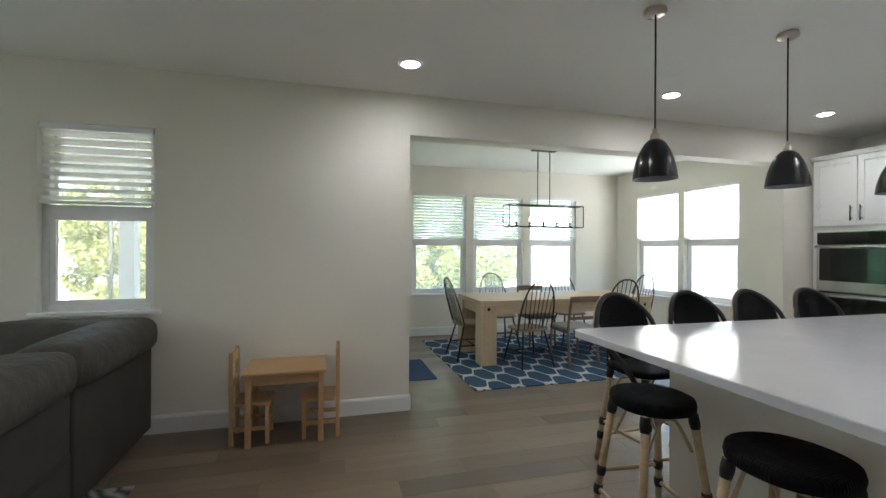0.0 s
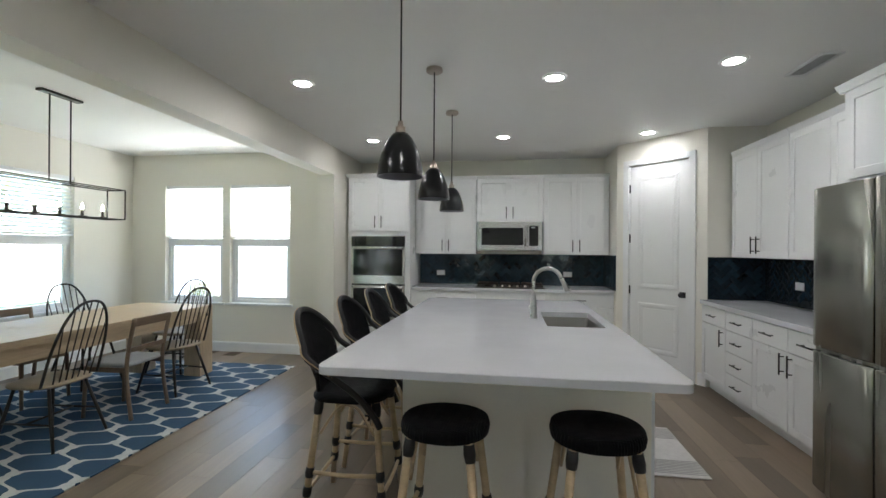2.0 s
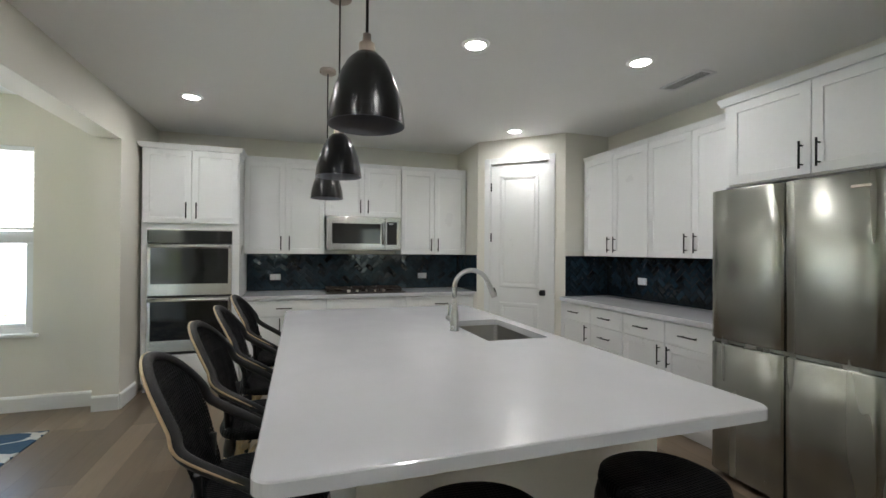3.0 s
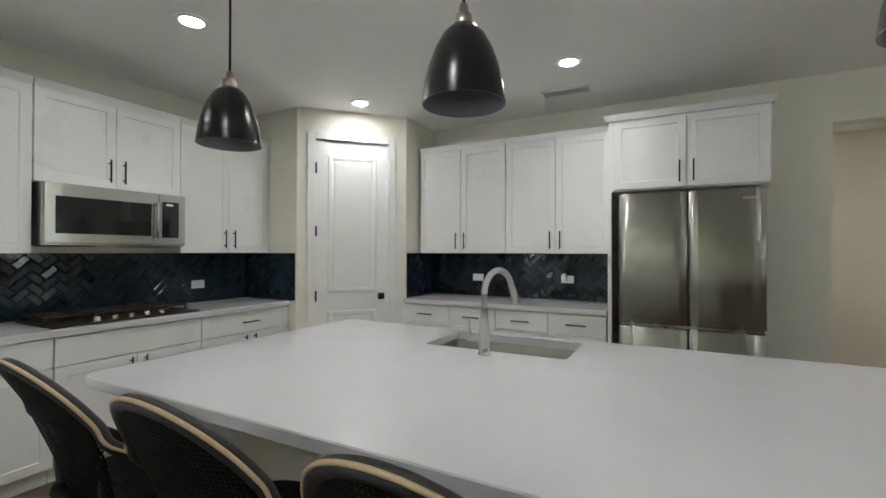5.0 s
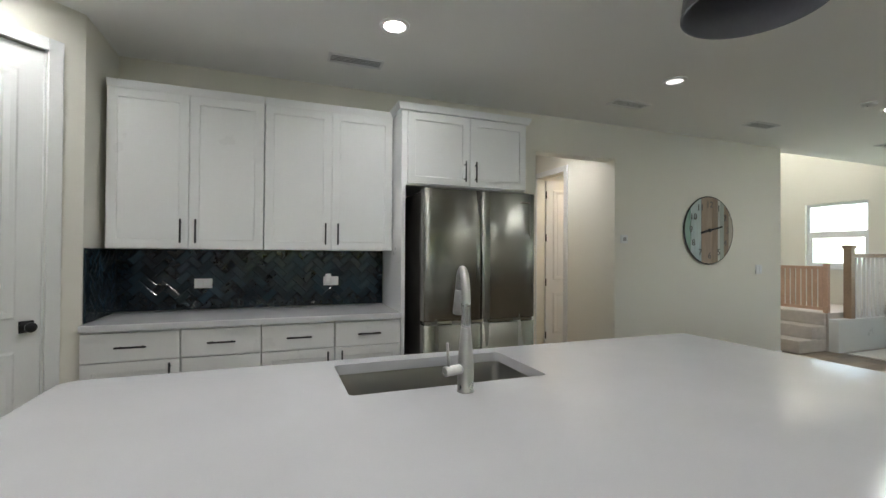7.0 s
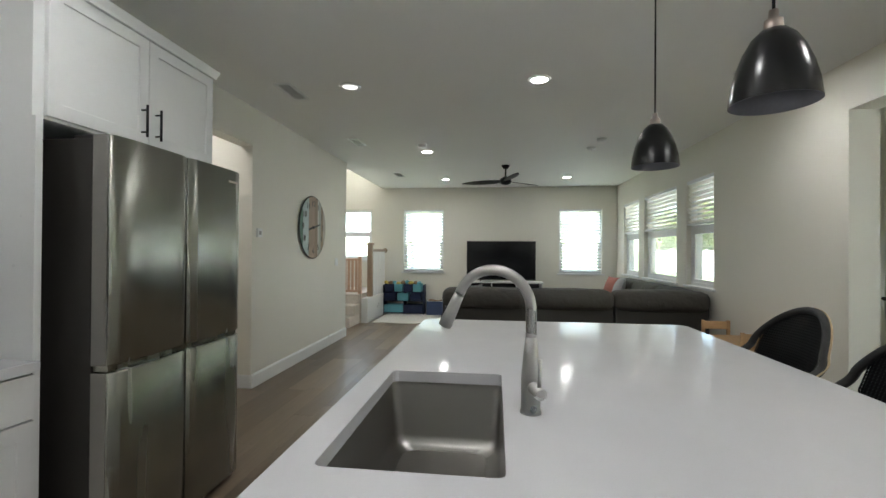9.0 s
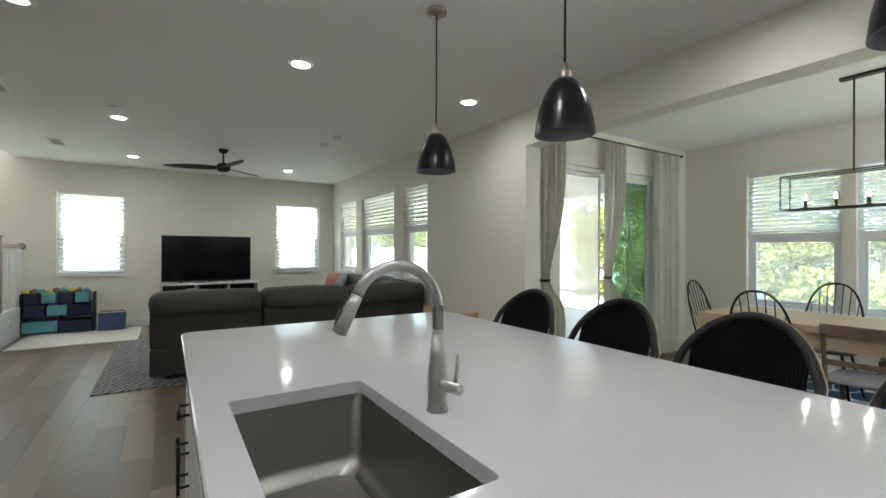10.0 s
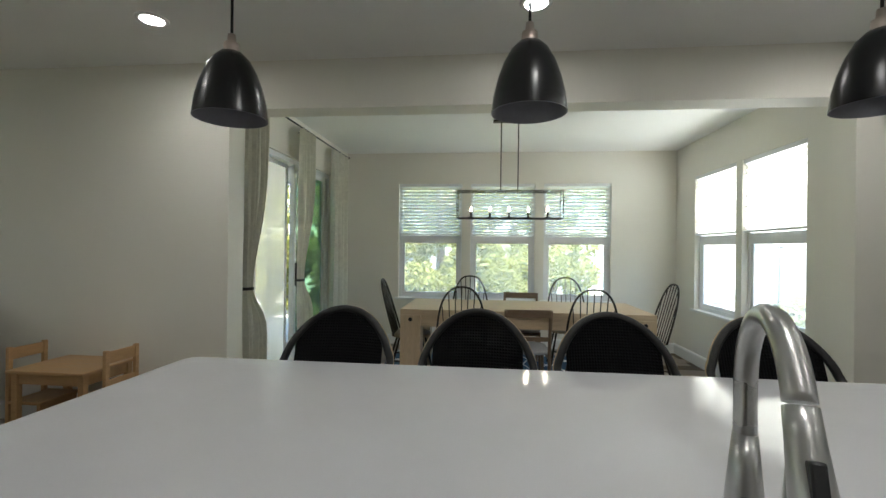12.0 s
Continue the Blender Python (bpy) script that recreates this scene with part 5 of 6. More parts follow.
def chandelier():
    c = thing("chandelier", "black rectangular cage chandelier with five candle lights", "chandelier", pose(3.715, 5.99, H))
    part("canopy", box(-0.175, -0.035, -0.022, 0.175, 0.035, -0.001, 0.004), CHAIRMETAL, c)
    for s in (-1, 1):
        part("rod", rod((s * 0.09, 0, -0.022), (s * 0.09, 0, -0.755), 0.006, 8), CHAIRMETAL, c)
    X, Y, a, b, w = 0.545, 0.10, -1.04, -0.755, 0.0045
    for z in (a, b):
        for s in (-1, 1):
            part("rail", box(-X, s * Y - w, z - w, X, s * Y + w, z + w), CHAIRMETAL, c)
            part("end_rail", box(s * X - w, -Y + w, z - w, s * X + w, Y - w, z + w), CHAIRMETAL, c)
    for sx in (-1, 1):
        for sy in (-1, 1):
            part("corner_post", box(sx * X - w, sy * Y - w, a + w, sx * X + w, sy * Y + w, b - w), CHAIRMETAL, c)
    part("top_bar", box(-X + w, -w, b - w, X - w, w, b + w), CHAIRMETAL, c)
    part("candle_bar", box(-X + w, -w, a - w, X - w, w, a + w), CHAIRMETAL, c)
    for i in range(5):
        x = -0.40 + 0.20 * i
        cd = part("candle_holder", lathe([(0, a + 0.005), (0.034, a + 0.008), (0.036, a + 0.014), (0.012, a + 0.018), (0.012, a + 0.075), (0, a + 0.075)], 14, (x, 0, 0)), CHAIRMETAL, c)
        part("bulb", lathe([(0.005, a + 0.075), (0.009, a + 0.085), (0.009, a + 0.10), (0.004, a + 0.12), (0, a + 0.13)], 12, (x, 0, 0)), BULB, cd, "glowing candle bulb")
        if i in (0, 4):
            g = part("glass_sleeve", lathe([(0.037, a + 0.015), (0.037, a + 0.17)], 20, (x, 0, 0)), BULBGLASS, cd, "clear glass sleeve")
            g.visible_shadow = False


chandelier()


def curtain(y0, y1, x, z0, z1, tie=None, seed=1):
    """A hanging panel along y; tie: height at which it is gathered."""
    c = thing("curtain", "pale grey patterned linen curtain" + (", tied back" if tie else ", hanging straight"), "curtain", group="curtains at the patio door")
    bm = bmesh.new()
    rng = random.Random(seed)
    nu, nv = 90, 26
    ph = rng.uniform(0, 6)
    grid = []
    for j in range(nv + 1):
        z = z0 + (z1 - z0) * j / nv
        s, shift = 1.0, 0.0
        if tie:
            k = math.exp(-((z - tie) / (0.20 if z < tie else 0.55)) ** 2)
            s = 1 - 0.78 * k
            shift = -0.4 * k * (y1 - y0)
        row = []
        for i in range(nu + 1):
            u = i / nu
            y = (y0 + y1) / 2 + (u - 0.5) * (y1 - y0) * s + shift
            fold = math.sin(u * 2 * math.pi * 4.5 + ph + 0.5 * math.sin(z * 2.1 + seed)) + 0.22 * math.sin(u * 2 * math.pi * 11 + z * 1.3)
            row.append(bm.verts.new((x + 0.036 * fold * (0.6 + 0.4 * s), y + 0.006 * math.sin(z * 5 + u * 9), z)))
        grid.append(row)
    for j in range(nv):
        for i in range(nu):
            f = bm.faces.new((grid[j][i], grid[j][i + 1], grid[j + 1][i + 1], grid[j + 1][i]))
            f.smooth = True
    part("cloth", bm, CURTAIN, c)
    if tie:
        yc = (y0 + y1) / 2 - 0.4 * (y1 - y0)
        w = (y1 - y0) * 0.22 / 2 + 0.010
        ring = [(x + 0.040 * math.cos(t), yc + w * math.sin(t), tie) for t in [2 * math.pi * i / 20 for i in range(20)]]
        part("tie_back", tube(ring, 0.013, 8, closed=True), WRAP, c, "black tie-back band")


curtain(4.66, 4.99, 1.56, 0.02, 2.60, 1.03, 1)
curtain(5.66, 5.99, 1.56, 0.02, 2.60, 1.03, 2)
curtain(6.60, 7.16, 1.56, 0.02, 2.60, None, 3)
cr = thing("curtain_rod", "thin black curtain rod on brackets", "curtain rod")
part("pole", rod((1.56, 4.64, 2.615), (1.56, 7.22, 2.615), 0.009, 10), BLACKMETAL, cr)
for y in (4.66, 5.85, 7.2):
    part("bracket", tube([(1.452, y, 2.60), (1.51, y, 2.60), (1.56, y, 2.605)], 0.006, 6), BLACKMETAL, cr)
for y in (4.63, 7.23):
    part("finial", lathe([(0, -0.02), (0.016, -0.012), (0.02, 0), (0.016, 0.012), (0, 0.02)], 12, (1.56, y, 2.615)), BLACKMETAL, cr)


def switch_plate(at, n=2, label="white wall switch plate"):
    o = thing("light_switch", label, "light switch", at)
    w = 0.046 * n + 0.026
    part("plate", box(-w / 2, 0.0005, -0.058, w / 2, 0.006, 0.058, 0.002), TRIM, o)
    for i in range(n):
        cx = (i - (n - 1) / 2) * 0.046
        part("rocker", box(cx - 0.016, 0.0062, -0.033, cx + 0.016, 0.009, 0.033, 0.001), VINYL, o)


switch_plate(pose(1.45, 4.655, 1.16, 0, 0, -90), 1)
switch_plate(pose(-1.24, -0.47, 1.18), 2)
th = thing("thermostat", "small white square wall thermostat", "thermostat", pose(0.915, -0.47, 1.52))
part("case", box(-0.045, 0.0005, -0.045, 0.045, 0.02, 0.045, 0.005), TRIM, th)
part("screen", box(-0.022, 0.0205, -0.02, 0.022, 0.022, 0.02), MATGREY, th, "grey screen")


# ---------------------------------------------------------------- wall clock
PALETAN = material("clock_sand_wood", (0.46, 0.42, 0.34), 0.6, vary=0.12, scale=3, fine=40, bump=0.1, stretch=(10, 10, 1))
TANWOOD = material("clock_tan_wood", (0.36, 0.27, 0.20), 0.6, vary=0.2, scale=3, fine=40, bump=0.15, stretch=(10, 10, 1))
SAGEWOOD = material("clock_sage_wood", (0.36, 0.39, 0.34), 0.6, vary=0.15, scale=3, fine=40, bump=0.1, stretch=(10, 10, 1))


def clock():
    c = thing("wall_clock", "large round wall clock of mixed wood strips with a metal rim", "clock", pose(-0.35, -0.468, 1.645))
    R = 0.395
    cuts = [(-R, -0.32, PALETAN), (-0.32, -0.245, BARNWOOD), (-0.245, -0.177, SAGEWOOD), (-0.177, -0.14, WHITEWOOD), (-0.14, -0.05, BARNWOOD), (-0.05, 0.13, TANWOOD),
            (0.13, 0.30, BLUEWASH), (0.30, R, GREENFACE)]
    for a, b, m in cuts:
        bm = bmesh.new()
        n = 12
        lo, hi = [], []
        for i in range(n + 1):
            x = a + 0.001 + (b - a - 0.002) * i / n
            h = math.sqrt(max(0.0, R * R - x * x))
            lo.append((x, -h))
            hi.append((x, h))
        out = lo + hi[::-1]
        f0 = [bm.verts.new((x, 0.004, z)) for x, z in out]
        f1 = [bm.verts.new((x, 0.022, z)) for x, z in out]
        k = len(out)
        bm.faces.new(f0)
        bm.faces.new(f1[::-1])
        for i in range(k):
            bm.faces.new((f0[i], f1[i], f1[(i + 1) % k], f0[(i + 1) % k]))
        bmesh.ops.remove_doubles(bm, verts=bm.verts[:], dist=1e-5)
        bmesh.ops.recalc_face_normals(bm, faces=bm.faces[:])
        part("board", bm, m, c)
    ring = [(R * math.cos(t), 0.016, R * math.sin(t)) for t in [2 * math.pi * i / 60 for i in range(60)]]
    part("rim", tube(ring, 0.008, 6, closed=True), BLACKMETAL, c, "thin dark metal rim")
    for i in range(12):
        t = radians(90 - 30 * (i + 1))
        digits = str(i + 1)
        for k, digit in enumerate(digits):
            cu = bpy.data.curves.new("numeral", "FONT")
            cu.body, cu.size, cu.extrude, cu.align_x, cu.align_y = digit, 0.105, 0.002, "CENTER", "CENTER"
            o = new("numeral_source", cu)
            me = bpy.data.meshes.new_from_object(o)
            bpy.data.objects.remove(o)
            me.materials.clear()
            me.materials.append(INK)
            q = new("numeral", me)
            q.parent = c
            # seen from the room the x axis points to the viewer's left
            q.matrix_basis = pose(-0.30 * math.cos(t), 0.026, 0.30 * math.sin(t), 90, 0, 180) @ Matrix.Translation(((k - (len(digits) - 1) / 2) * 0.058, 0, 0))
    for L, w, ang in ((0.21, 0.010, -13), (0.15, 0.013, 167)):
        t = radians(ang)
        h = box(-0.03, 0.028, -w, L, 0.032, w, 0.002)
        bmesh.ops.transform(h, matrix=pose(0, 0, 0, 0, 0, 0) @ Matrix.Rotation(-t, 4, "Y") @ Matrix.Scale(-1, 4, (1, 0, 0)), verts=h.verts[:])
        bmesh.ops.recalc_face_normals(h, faces=h.faces[:])
        part("clock_hand", h, BLACKMETAL, c)
    k = lathe([(0, 0.036), (0.018, 0.036), (0.02, 0.022)], 14)
    bmesh.ops.transform(k, matrix=pose(0, 0, 0, -90, 0, 0), verts=k.verts[:])
    part("hub", k, BLACKMETAL, c)


clock()


# ---------------------------------------------------------------- children's table
def kid_chair(at):
    c = thing("kid_chair", "small honey pine child's chair", "child's chair", at, "children's chairs")
    for sx in (-1, 1):
        part("front_leg", box(sx * 0.12 - 0.014, 0.10, 0, sx * 0.12 + 0.014, 0.128, 0.275, 0.004), KIDWOOD, c)
        part("back_leg", box(sx * 0.12 - 0.014, -0.14, 0, sx * 0.12 + 0.014, -0.112, 0.66, 0.004), KIDWOOD, c)
        part("side_stretcher", box(sx * 0.12 - 0.008, -0.11, 0.10, sx * 0.12 + 0.008, 0.10, 0.13, 0.003), KIDWOOD, c)
    part("front_stretcher", box(-0.105, 0.106, 0.10, 0.105, 0.122, 0.13, 0.003), KIDWOOD, c)
    part("front_rail", box(-0.105, 0.106, 0.235, 0.105, 0.122, 0.275, 0.003), KIDWOOD, c)
    part("seat", box(-0.145, -0.11, 0.276, 0.145, 0.14, 0.296, 0.005), KIDWOOD, c)
    part("back_slat", box(-0.105, -0.134, 0.57, 0.105, -0.118, 0.65, 0.004), KIDWOOD, c)
    part("back_slat", box(-0.105, -0.134, 0.40, 0.105, -0.118, 0.46, 0.004), KIDWOOD, c)


def kid_table():
    t = thing("kid_table", "small honey pine children's table", "child's table", pose(0.596, 4.15, 0))
    part("tabletop", box(-0.285, -0.225, 0.505, 0.285, 0.225, 0.527, 0.006), KIDWOOD, t)
    for sx in (-1, 1):
        for sy in (-1, 1):
            part("leg", box(sx * 0.245 - 0.02, sy * 0.18 - 0.02, 0, sx * 0.245 + 0.02, sy * 0.18 + 0.02, 0.504, 0.004), KIDWOOD, t)
        part("apron", box(sx * 0.245 - 0.009, -0.159, 0.43, sx * 0.245 + 0.009, 0.159, 0.504), KIDWOOD, t)
    for sy in (-1, 1):
        part("apron", box(-0.224, sy * 0.18 - 0.009, 0.43, 0.224, sy * 0.18 + 0.009, 0.504), KIDWOOD, t)


kid_table()
kid_chair(pose(0.358, 4.14, 0, 0, 0, -90))
kid_chair(pose(0.84, 4.14, 0, 0, 0, 88))


# ---------------------------------------------------------------- sofa
def puff(x0, y0, z0, x1, y1, z1, r=0.05, swell=0.02, seed=0):
    """A padded block: rounded box with a soft, uneven swell."""
    bm = box(x0, y0, z0, x1, y1, z1, min(r, (x1 - x0) * 0.45, (y1 - y0) * 0.45, (z1 - z0) * 0.45), 4)
    bmesh.ops.subdivide_edges(bm, edges=[e for e in bm.edges if e.calc_length() > 0.12], cuts=4, use_grid_fill=True)
    c = Vector(((x0 + x1) / 2, (y0 + y1) / 2, (z0 + z1) / 2))
    bm.normal_update()
    for v in bm.verts:
        k = noise.noise(v.co * 5 + Vector((seed * 7.1, 0, 0))) * 0.5 + 0.5
        e = [max(0.0, 1 - (2 * abs(a - b) / s) ** 2) for a, b, s in ((v.co.x, c.x, x1 - x0), (v.co.y, c.y, y1 - y0), (v.co.z, c.z, z1 - z0))]
        v.co += v.normal * swell * (k * 0.5 + 0.7 * max(e[0] * e[1], e[0] * e[2], e[1] * e[2]))
    for f in bm.faces:
        f.smooth = True
    return bm


sf = thing("sectional_sofa", "large grey fabric sectional sofa with padded back cushions", "sofa")
SXB = -0.37
part("base", box(-1.28, 1.32, 0.06, SXB - 0.01, 4.30, 0.36, 0.02), SOFA, sf)
part("base", box(-3.30, 3.42, 0.06, -1.285, 4.30, 0.36, 0.02), SOFA, sf)
for i, (a, b) in enumerate(((1.24, 2.275), (2.297, 3.285), (3.307, 4.36))):
    if i < 2:
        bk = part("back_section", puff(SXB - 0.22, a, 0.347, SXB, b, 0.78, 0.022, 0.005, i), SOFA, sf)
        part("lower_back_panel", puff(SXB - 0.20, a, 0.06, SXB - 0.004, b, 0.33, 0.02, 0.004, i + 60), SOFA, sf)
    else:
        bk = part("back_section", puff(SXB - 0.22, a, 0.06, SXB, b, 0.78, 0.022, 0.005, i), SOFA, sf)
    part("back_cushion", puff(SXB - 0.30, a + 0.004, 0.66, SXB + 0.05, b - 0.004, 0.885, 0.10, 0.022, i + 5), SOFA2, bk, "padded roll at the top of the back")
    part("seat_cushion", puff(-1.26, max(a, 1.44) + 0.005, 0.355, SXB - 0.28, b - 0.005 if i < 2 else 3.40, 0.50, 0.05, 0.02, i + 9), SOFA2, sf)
part("arm", puff(-1.28, 1.24, 0.06, SXB - 0.30, 1.43, 0.64, 0.06, 0.01, 20), SOFA, sf)
for i, (a, b) in enumerate(((-1.31, -0.62), (-2.30, -1.315), (-3.30, -2.305))):
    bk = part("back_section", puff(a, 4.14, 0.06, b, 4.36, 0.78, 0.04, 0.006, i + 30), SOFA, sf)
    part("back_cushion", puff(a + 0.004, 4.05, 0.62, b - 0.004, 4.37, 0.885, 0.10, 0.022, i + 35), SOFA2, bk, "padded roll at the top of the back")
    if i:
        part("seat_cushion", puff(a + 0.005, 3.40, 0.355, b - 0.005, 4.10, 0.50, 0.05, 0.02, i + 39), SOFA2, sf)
part("arm", puff(-3.48, 3.42, 0.06, -3.31, 4.36, 0.64, 0.06, 0.01, 50), SOFA, sf)
for x, y in ((-1.2, 1.4), (-0.45, 1.4), (-0.45, 4.2), (-3.4, 3.5), (-3.4, 4.25)):
    part("foot", rod((x, y, 0.0), (x, y, 0.06), 0.025, 10), BLACKPL, sf)


def pillow(name, at, mat, label, s=0.42):
    bm = bmesh.new()
    n = 12
    sides = []
    for sg in (1, -1):
        g = [[bm.verts.new(((i / n - 0.5) * s * (1 - 0.06 * math.sin(math.pi * j / n)), sg * 0.085 * (math.sin(math.pi * i / n) * math.sin(math.pi * j / n)) ** 0.5 + sg * 0.004,
                             (j / n - 0.5) * s * (1 - 0.06 * math.sin(math.pi * i / n)))) for j in range(n + 1)] for i in range(n + 1)]
        for i in range(n):
            for j in range(n):
                q = (g[i][j], g[i + 1][j], g[i + 1][j + 1], g[i][j + 1])
                f = bm.faces.new(q if sg < 0 else q[::-1])
                f.smooth = True
    ob = tagged(part(name, bm, mat), label, "cushion")
    ob.matrix_basis = at


pillow("throw_pillow", pose(-3.0, 3.92, 0.72, -18, 0, 12), PILLOWRED, "coral red striped throw pillow on the sofa")
pillow("throw_pillow", pose(-2.55, 3.93, 0.74, -20, 0, -6), PILLOWGREY, "pale grey throw pillow on the sofa")
pillow("throw_pillow", pose(-1.02, 1.56, 0.70, -22, 0, -20), PILLOWGREY, "pale grey throw pillow on the sofa")


# ---------------------------------------------------------------- living room
def living_rug_mat():
    m = material("dark_pattern_rug", (0.10, 0.105, 0.11), 0.95, vary=0.3, scale=20, fine=240, bump=0.5, dist=0.005)
    n, l = links(m)
    tc, ck = n.new("ShaderNodeTexCoord"), n.new("ShaderNodeTexWave")
    ck.bands_direction = "DIAGONAL"
    ck.inputs["Scale"].default_value, ck.inputs["Distortion"].default_value = 7.0, 5.0
    l.new(tc.outputs["Object"], ck.inputs["Vector"])
    mx = n.new("ShaderNodeMix")
    mx.data_type = "RGBA"
    mx.inputs[6].default_value, mx.inputs[7].default_value = (0.05, 0.055, 0.06, 1), (0.33, 0.33, 0.32, 1)
    l.new(ck.outputs["Fac"], mx.inputs["Factor"])
    l.new(mx.outputs[2], [x for x in n if x.type == "HUE_SAT"][0].inputs["Color"])
    return m


lr = tagged(part("area_rug", box(-3.25, 0.80, 0.0005, -0.20, 3.6, 0.011, 0.003), living_rug_mat()), "dark grey patterned living room rug", "rug")
pm = tagged(part("play_mat", box(-4.38, -0.40, 0.0005, -2.95, 1.02, 0.014, 0.004), CREAM), "cream soft play mat on the floor", "mat")

tv = thing("television", "large black flat television on a low stand", "television", pose(-4.12, 2.0, 0))
part("screen", box(-0.02, -0.71, 0.765, 0.012, 0.71, 1.57, 0.004), BLACKPL, tv)
part("display", box(0.0125, -0.70, 0.785, 0.015, 0.70, 1.56), TVBLACK, tv, "switched-off black screen")
for s in (-1, 1):
    part("foot", tube([(-0.10, s * 0.42, 0.691), (0.0, s * 0.42, 0.72), (0.0, s * 0.42, 0.77)], 0.010, 6), BLACKPL, tv)
    part("foot", tube([(0.12, s * 0.42, 0.691), (0.0, s * 0.42, 0.72)], 0.010, 6), BLACKPL, tv)
ts = thing("tv_stand", "low white media console with open shelves", "media console", pose(-4.18, 2.06, 0))
part("top", box(-0.21, -0.80, 0.705, 0.21, 0.80, 0.735, 0.004), CAB, ts)
part("base", box(-0.20, -0.78, 0.03, 0.20, 0.78, 0.07, 0.003), CAB, ts)
part("shelf", box(-0.19, -0.76, 0.36, 0.19, 0.76, 0.38), CAB, ts)
for y in (-0.78, -0.26, 0.26, 0.76):
    part("upright", box(-0.20, y, 0.07, 0.20, y + 0.022, 0.704), CAB, ts)
part("backing", box(-0.20, -0.75, 0.07, -0.19, 0.75, 0.704), BLACKPL, ts)
for x, y in ((-0.17, -0.72), (-0.17, 0.72), (0.17, -0.72), (0.17, 0.72)):
    part("foot", rod((x, y, 0), (x, y, 0.03), 0.02, 8), BLACKPL, ts)
for y, w, h in ((-0.52, 0.36, 0.06), (0.02, 0.40, 0.07), (0.5, 0.3, 0.05)):
    bx = thing("media_player", "slim black media box on the console shelf", "media box", pose(-4.14, 2.06 + y, 0.381))
    part("case", box(-0.12, -w / 2, 0.0, 0.12, w / 2, h, 0.004), BLACKPL, bx)
    part("front_strip", box(0.1205, -w / 2 + 0.02, 0.015, 0.122, w / 2 - 0.02, h - 0.02), DARKGLASS, bx)


def toy_shelf():
    s = thing("toy_organizer", "dark toy organizer with turquoise and navy bins", "toy storage", pose(-4.22, -0.05, 0.014))
    for y in (-0.44, 0.0, 0.42):
        part("side_panel", box(-0.15, y, 0, 0.15, y + 0.018, 0.62, 0.003), NAVYBIN, s)
    for z in (0.02, 0.27, 0.46):
        part("shelf", box(-0.15, -0.42, z, 0.15, 0.42, z + 0.014), NAVYBIN, s)
    k = 0
    for z, cols in ((0.036, (TURQ, NAVYBIN)), (0.286, (NAVYBIN, TURQ, NAVYBIN)), (0.476, (NAVYBIN, TURQ, NAVYBIN, TURQ))):
        w = 0.80 / len(cols)
        for i, m in enumerate(cols):
            a = -0.40 + w * i
            if len(cols) == 2:
                a, b = (-0.418, -0.003) if i == 0 else (0.021, 0.417)
            else:
                b = a + w - 0.015
            bm = box(-0.13, a + 0.006, z, 0.17, b - 0.006, z + 0.16, 0.012)
            top = [f for f in bm.faces if f.normal.z > 0.9 and f.calc_area() > 0.01]
            r = bmesh.ops.inset_region(bm, faces=top, thickness=0.012)
            bmesh.ops.translate(bm, verts=list({v for f in top for v in f.verts}), vec=(0, 0, -0.10))
            part("bin", bm, m, s, "turquoise bin" if m is TURQ else "navy bin")
    return s


toy_shelf()
rng = random.Random(11)
for i in range(9):
    y = -0.40 + 0.09 * i
    m, nm, lb = ((TOYYEL, "toy_block", "yellow plastic toy in a bin"), (TOYBRN, "plush_toy", "brown plush toy in a bin"), (TURQ, "toy_ball", "turquoise toy ball in a bin"))[i % 3]
    b = bmesh.new()
    bmesh.ops.create_icosphere(b, subdivisions=3, radius=0.055)
    for v in b.verts:
        v.co *= 1 + 0.35 * noise.noise(v.co * 22 + Vector((i * 3.3, 0, 0)))
        v.co.z *= 0.9
    for f in b.faces:
        f.smooth = True
    o = tagged(part(nm, b, m), lb, "toy")
    o.matrix_basis = pose(-4.20 + rng.uniform(-0.05, 0.05), -0.05 + y * 0.98, 0.014 + 0.63 + rng.uniform(0, 0.03), 0, 0, rng.uniform(0, 90))
bk = thing("toy_box", "navy blue fabric toy box with plush toys", "toy box", pose(-4.18, 0.62, 0.014))
bm = box(-0.16, -0.17, 0, 0.16, 0.17, 0.29, 0.012)
top = [f for f in bm.faces if f.normal.z > 0.9 and f.calc_area() > 0.01]
bmesh.ops.inset_region(bm, faces=top, thickness=0.012)
bmesh.ops.translate(bm, verts=list({v for f in top for v in f.verts}), vec=(0, 0, -0.12))
part("bin", bm, material("blue_bin", (0.05, 0.08, 0.17), 0.8, vary=0.15, bump=0.2), bk)
part("rim", tube([(-0.15, -0.16, 0.29), (0.15, -0.16, 0.29), (0.15, 0.16, 0.29), (-0.15, 0.16, 0.29)], 0.006, 6, closed=True), TRIM, bk, "white rim band")
for i in range(3):
    b = bmesh.new()
    bmesh.ops.create_icosphere(b, subdivisions=3, radius=0.07)
    for v in b.verts:
        v.co *= 1 + 0.35 * noise.noise(v.co * 18 + Vector((i * 5.3, 2, 0)))
    for f in b.faces:
        f.smooth = True
    o = tagged(part("plush_toy", b, TOYBRN), "brown plush toy piled in the toy box", "toy")
    o.matrix_basis = pose(-4.20 + 0.05 * i, 0.52 + 0.10 * i, 0.014 + 0.25)


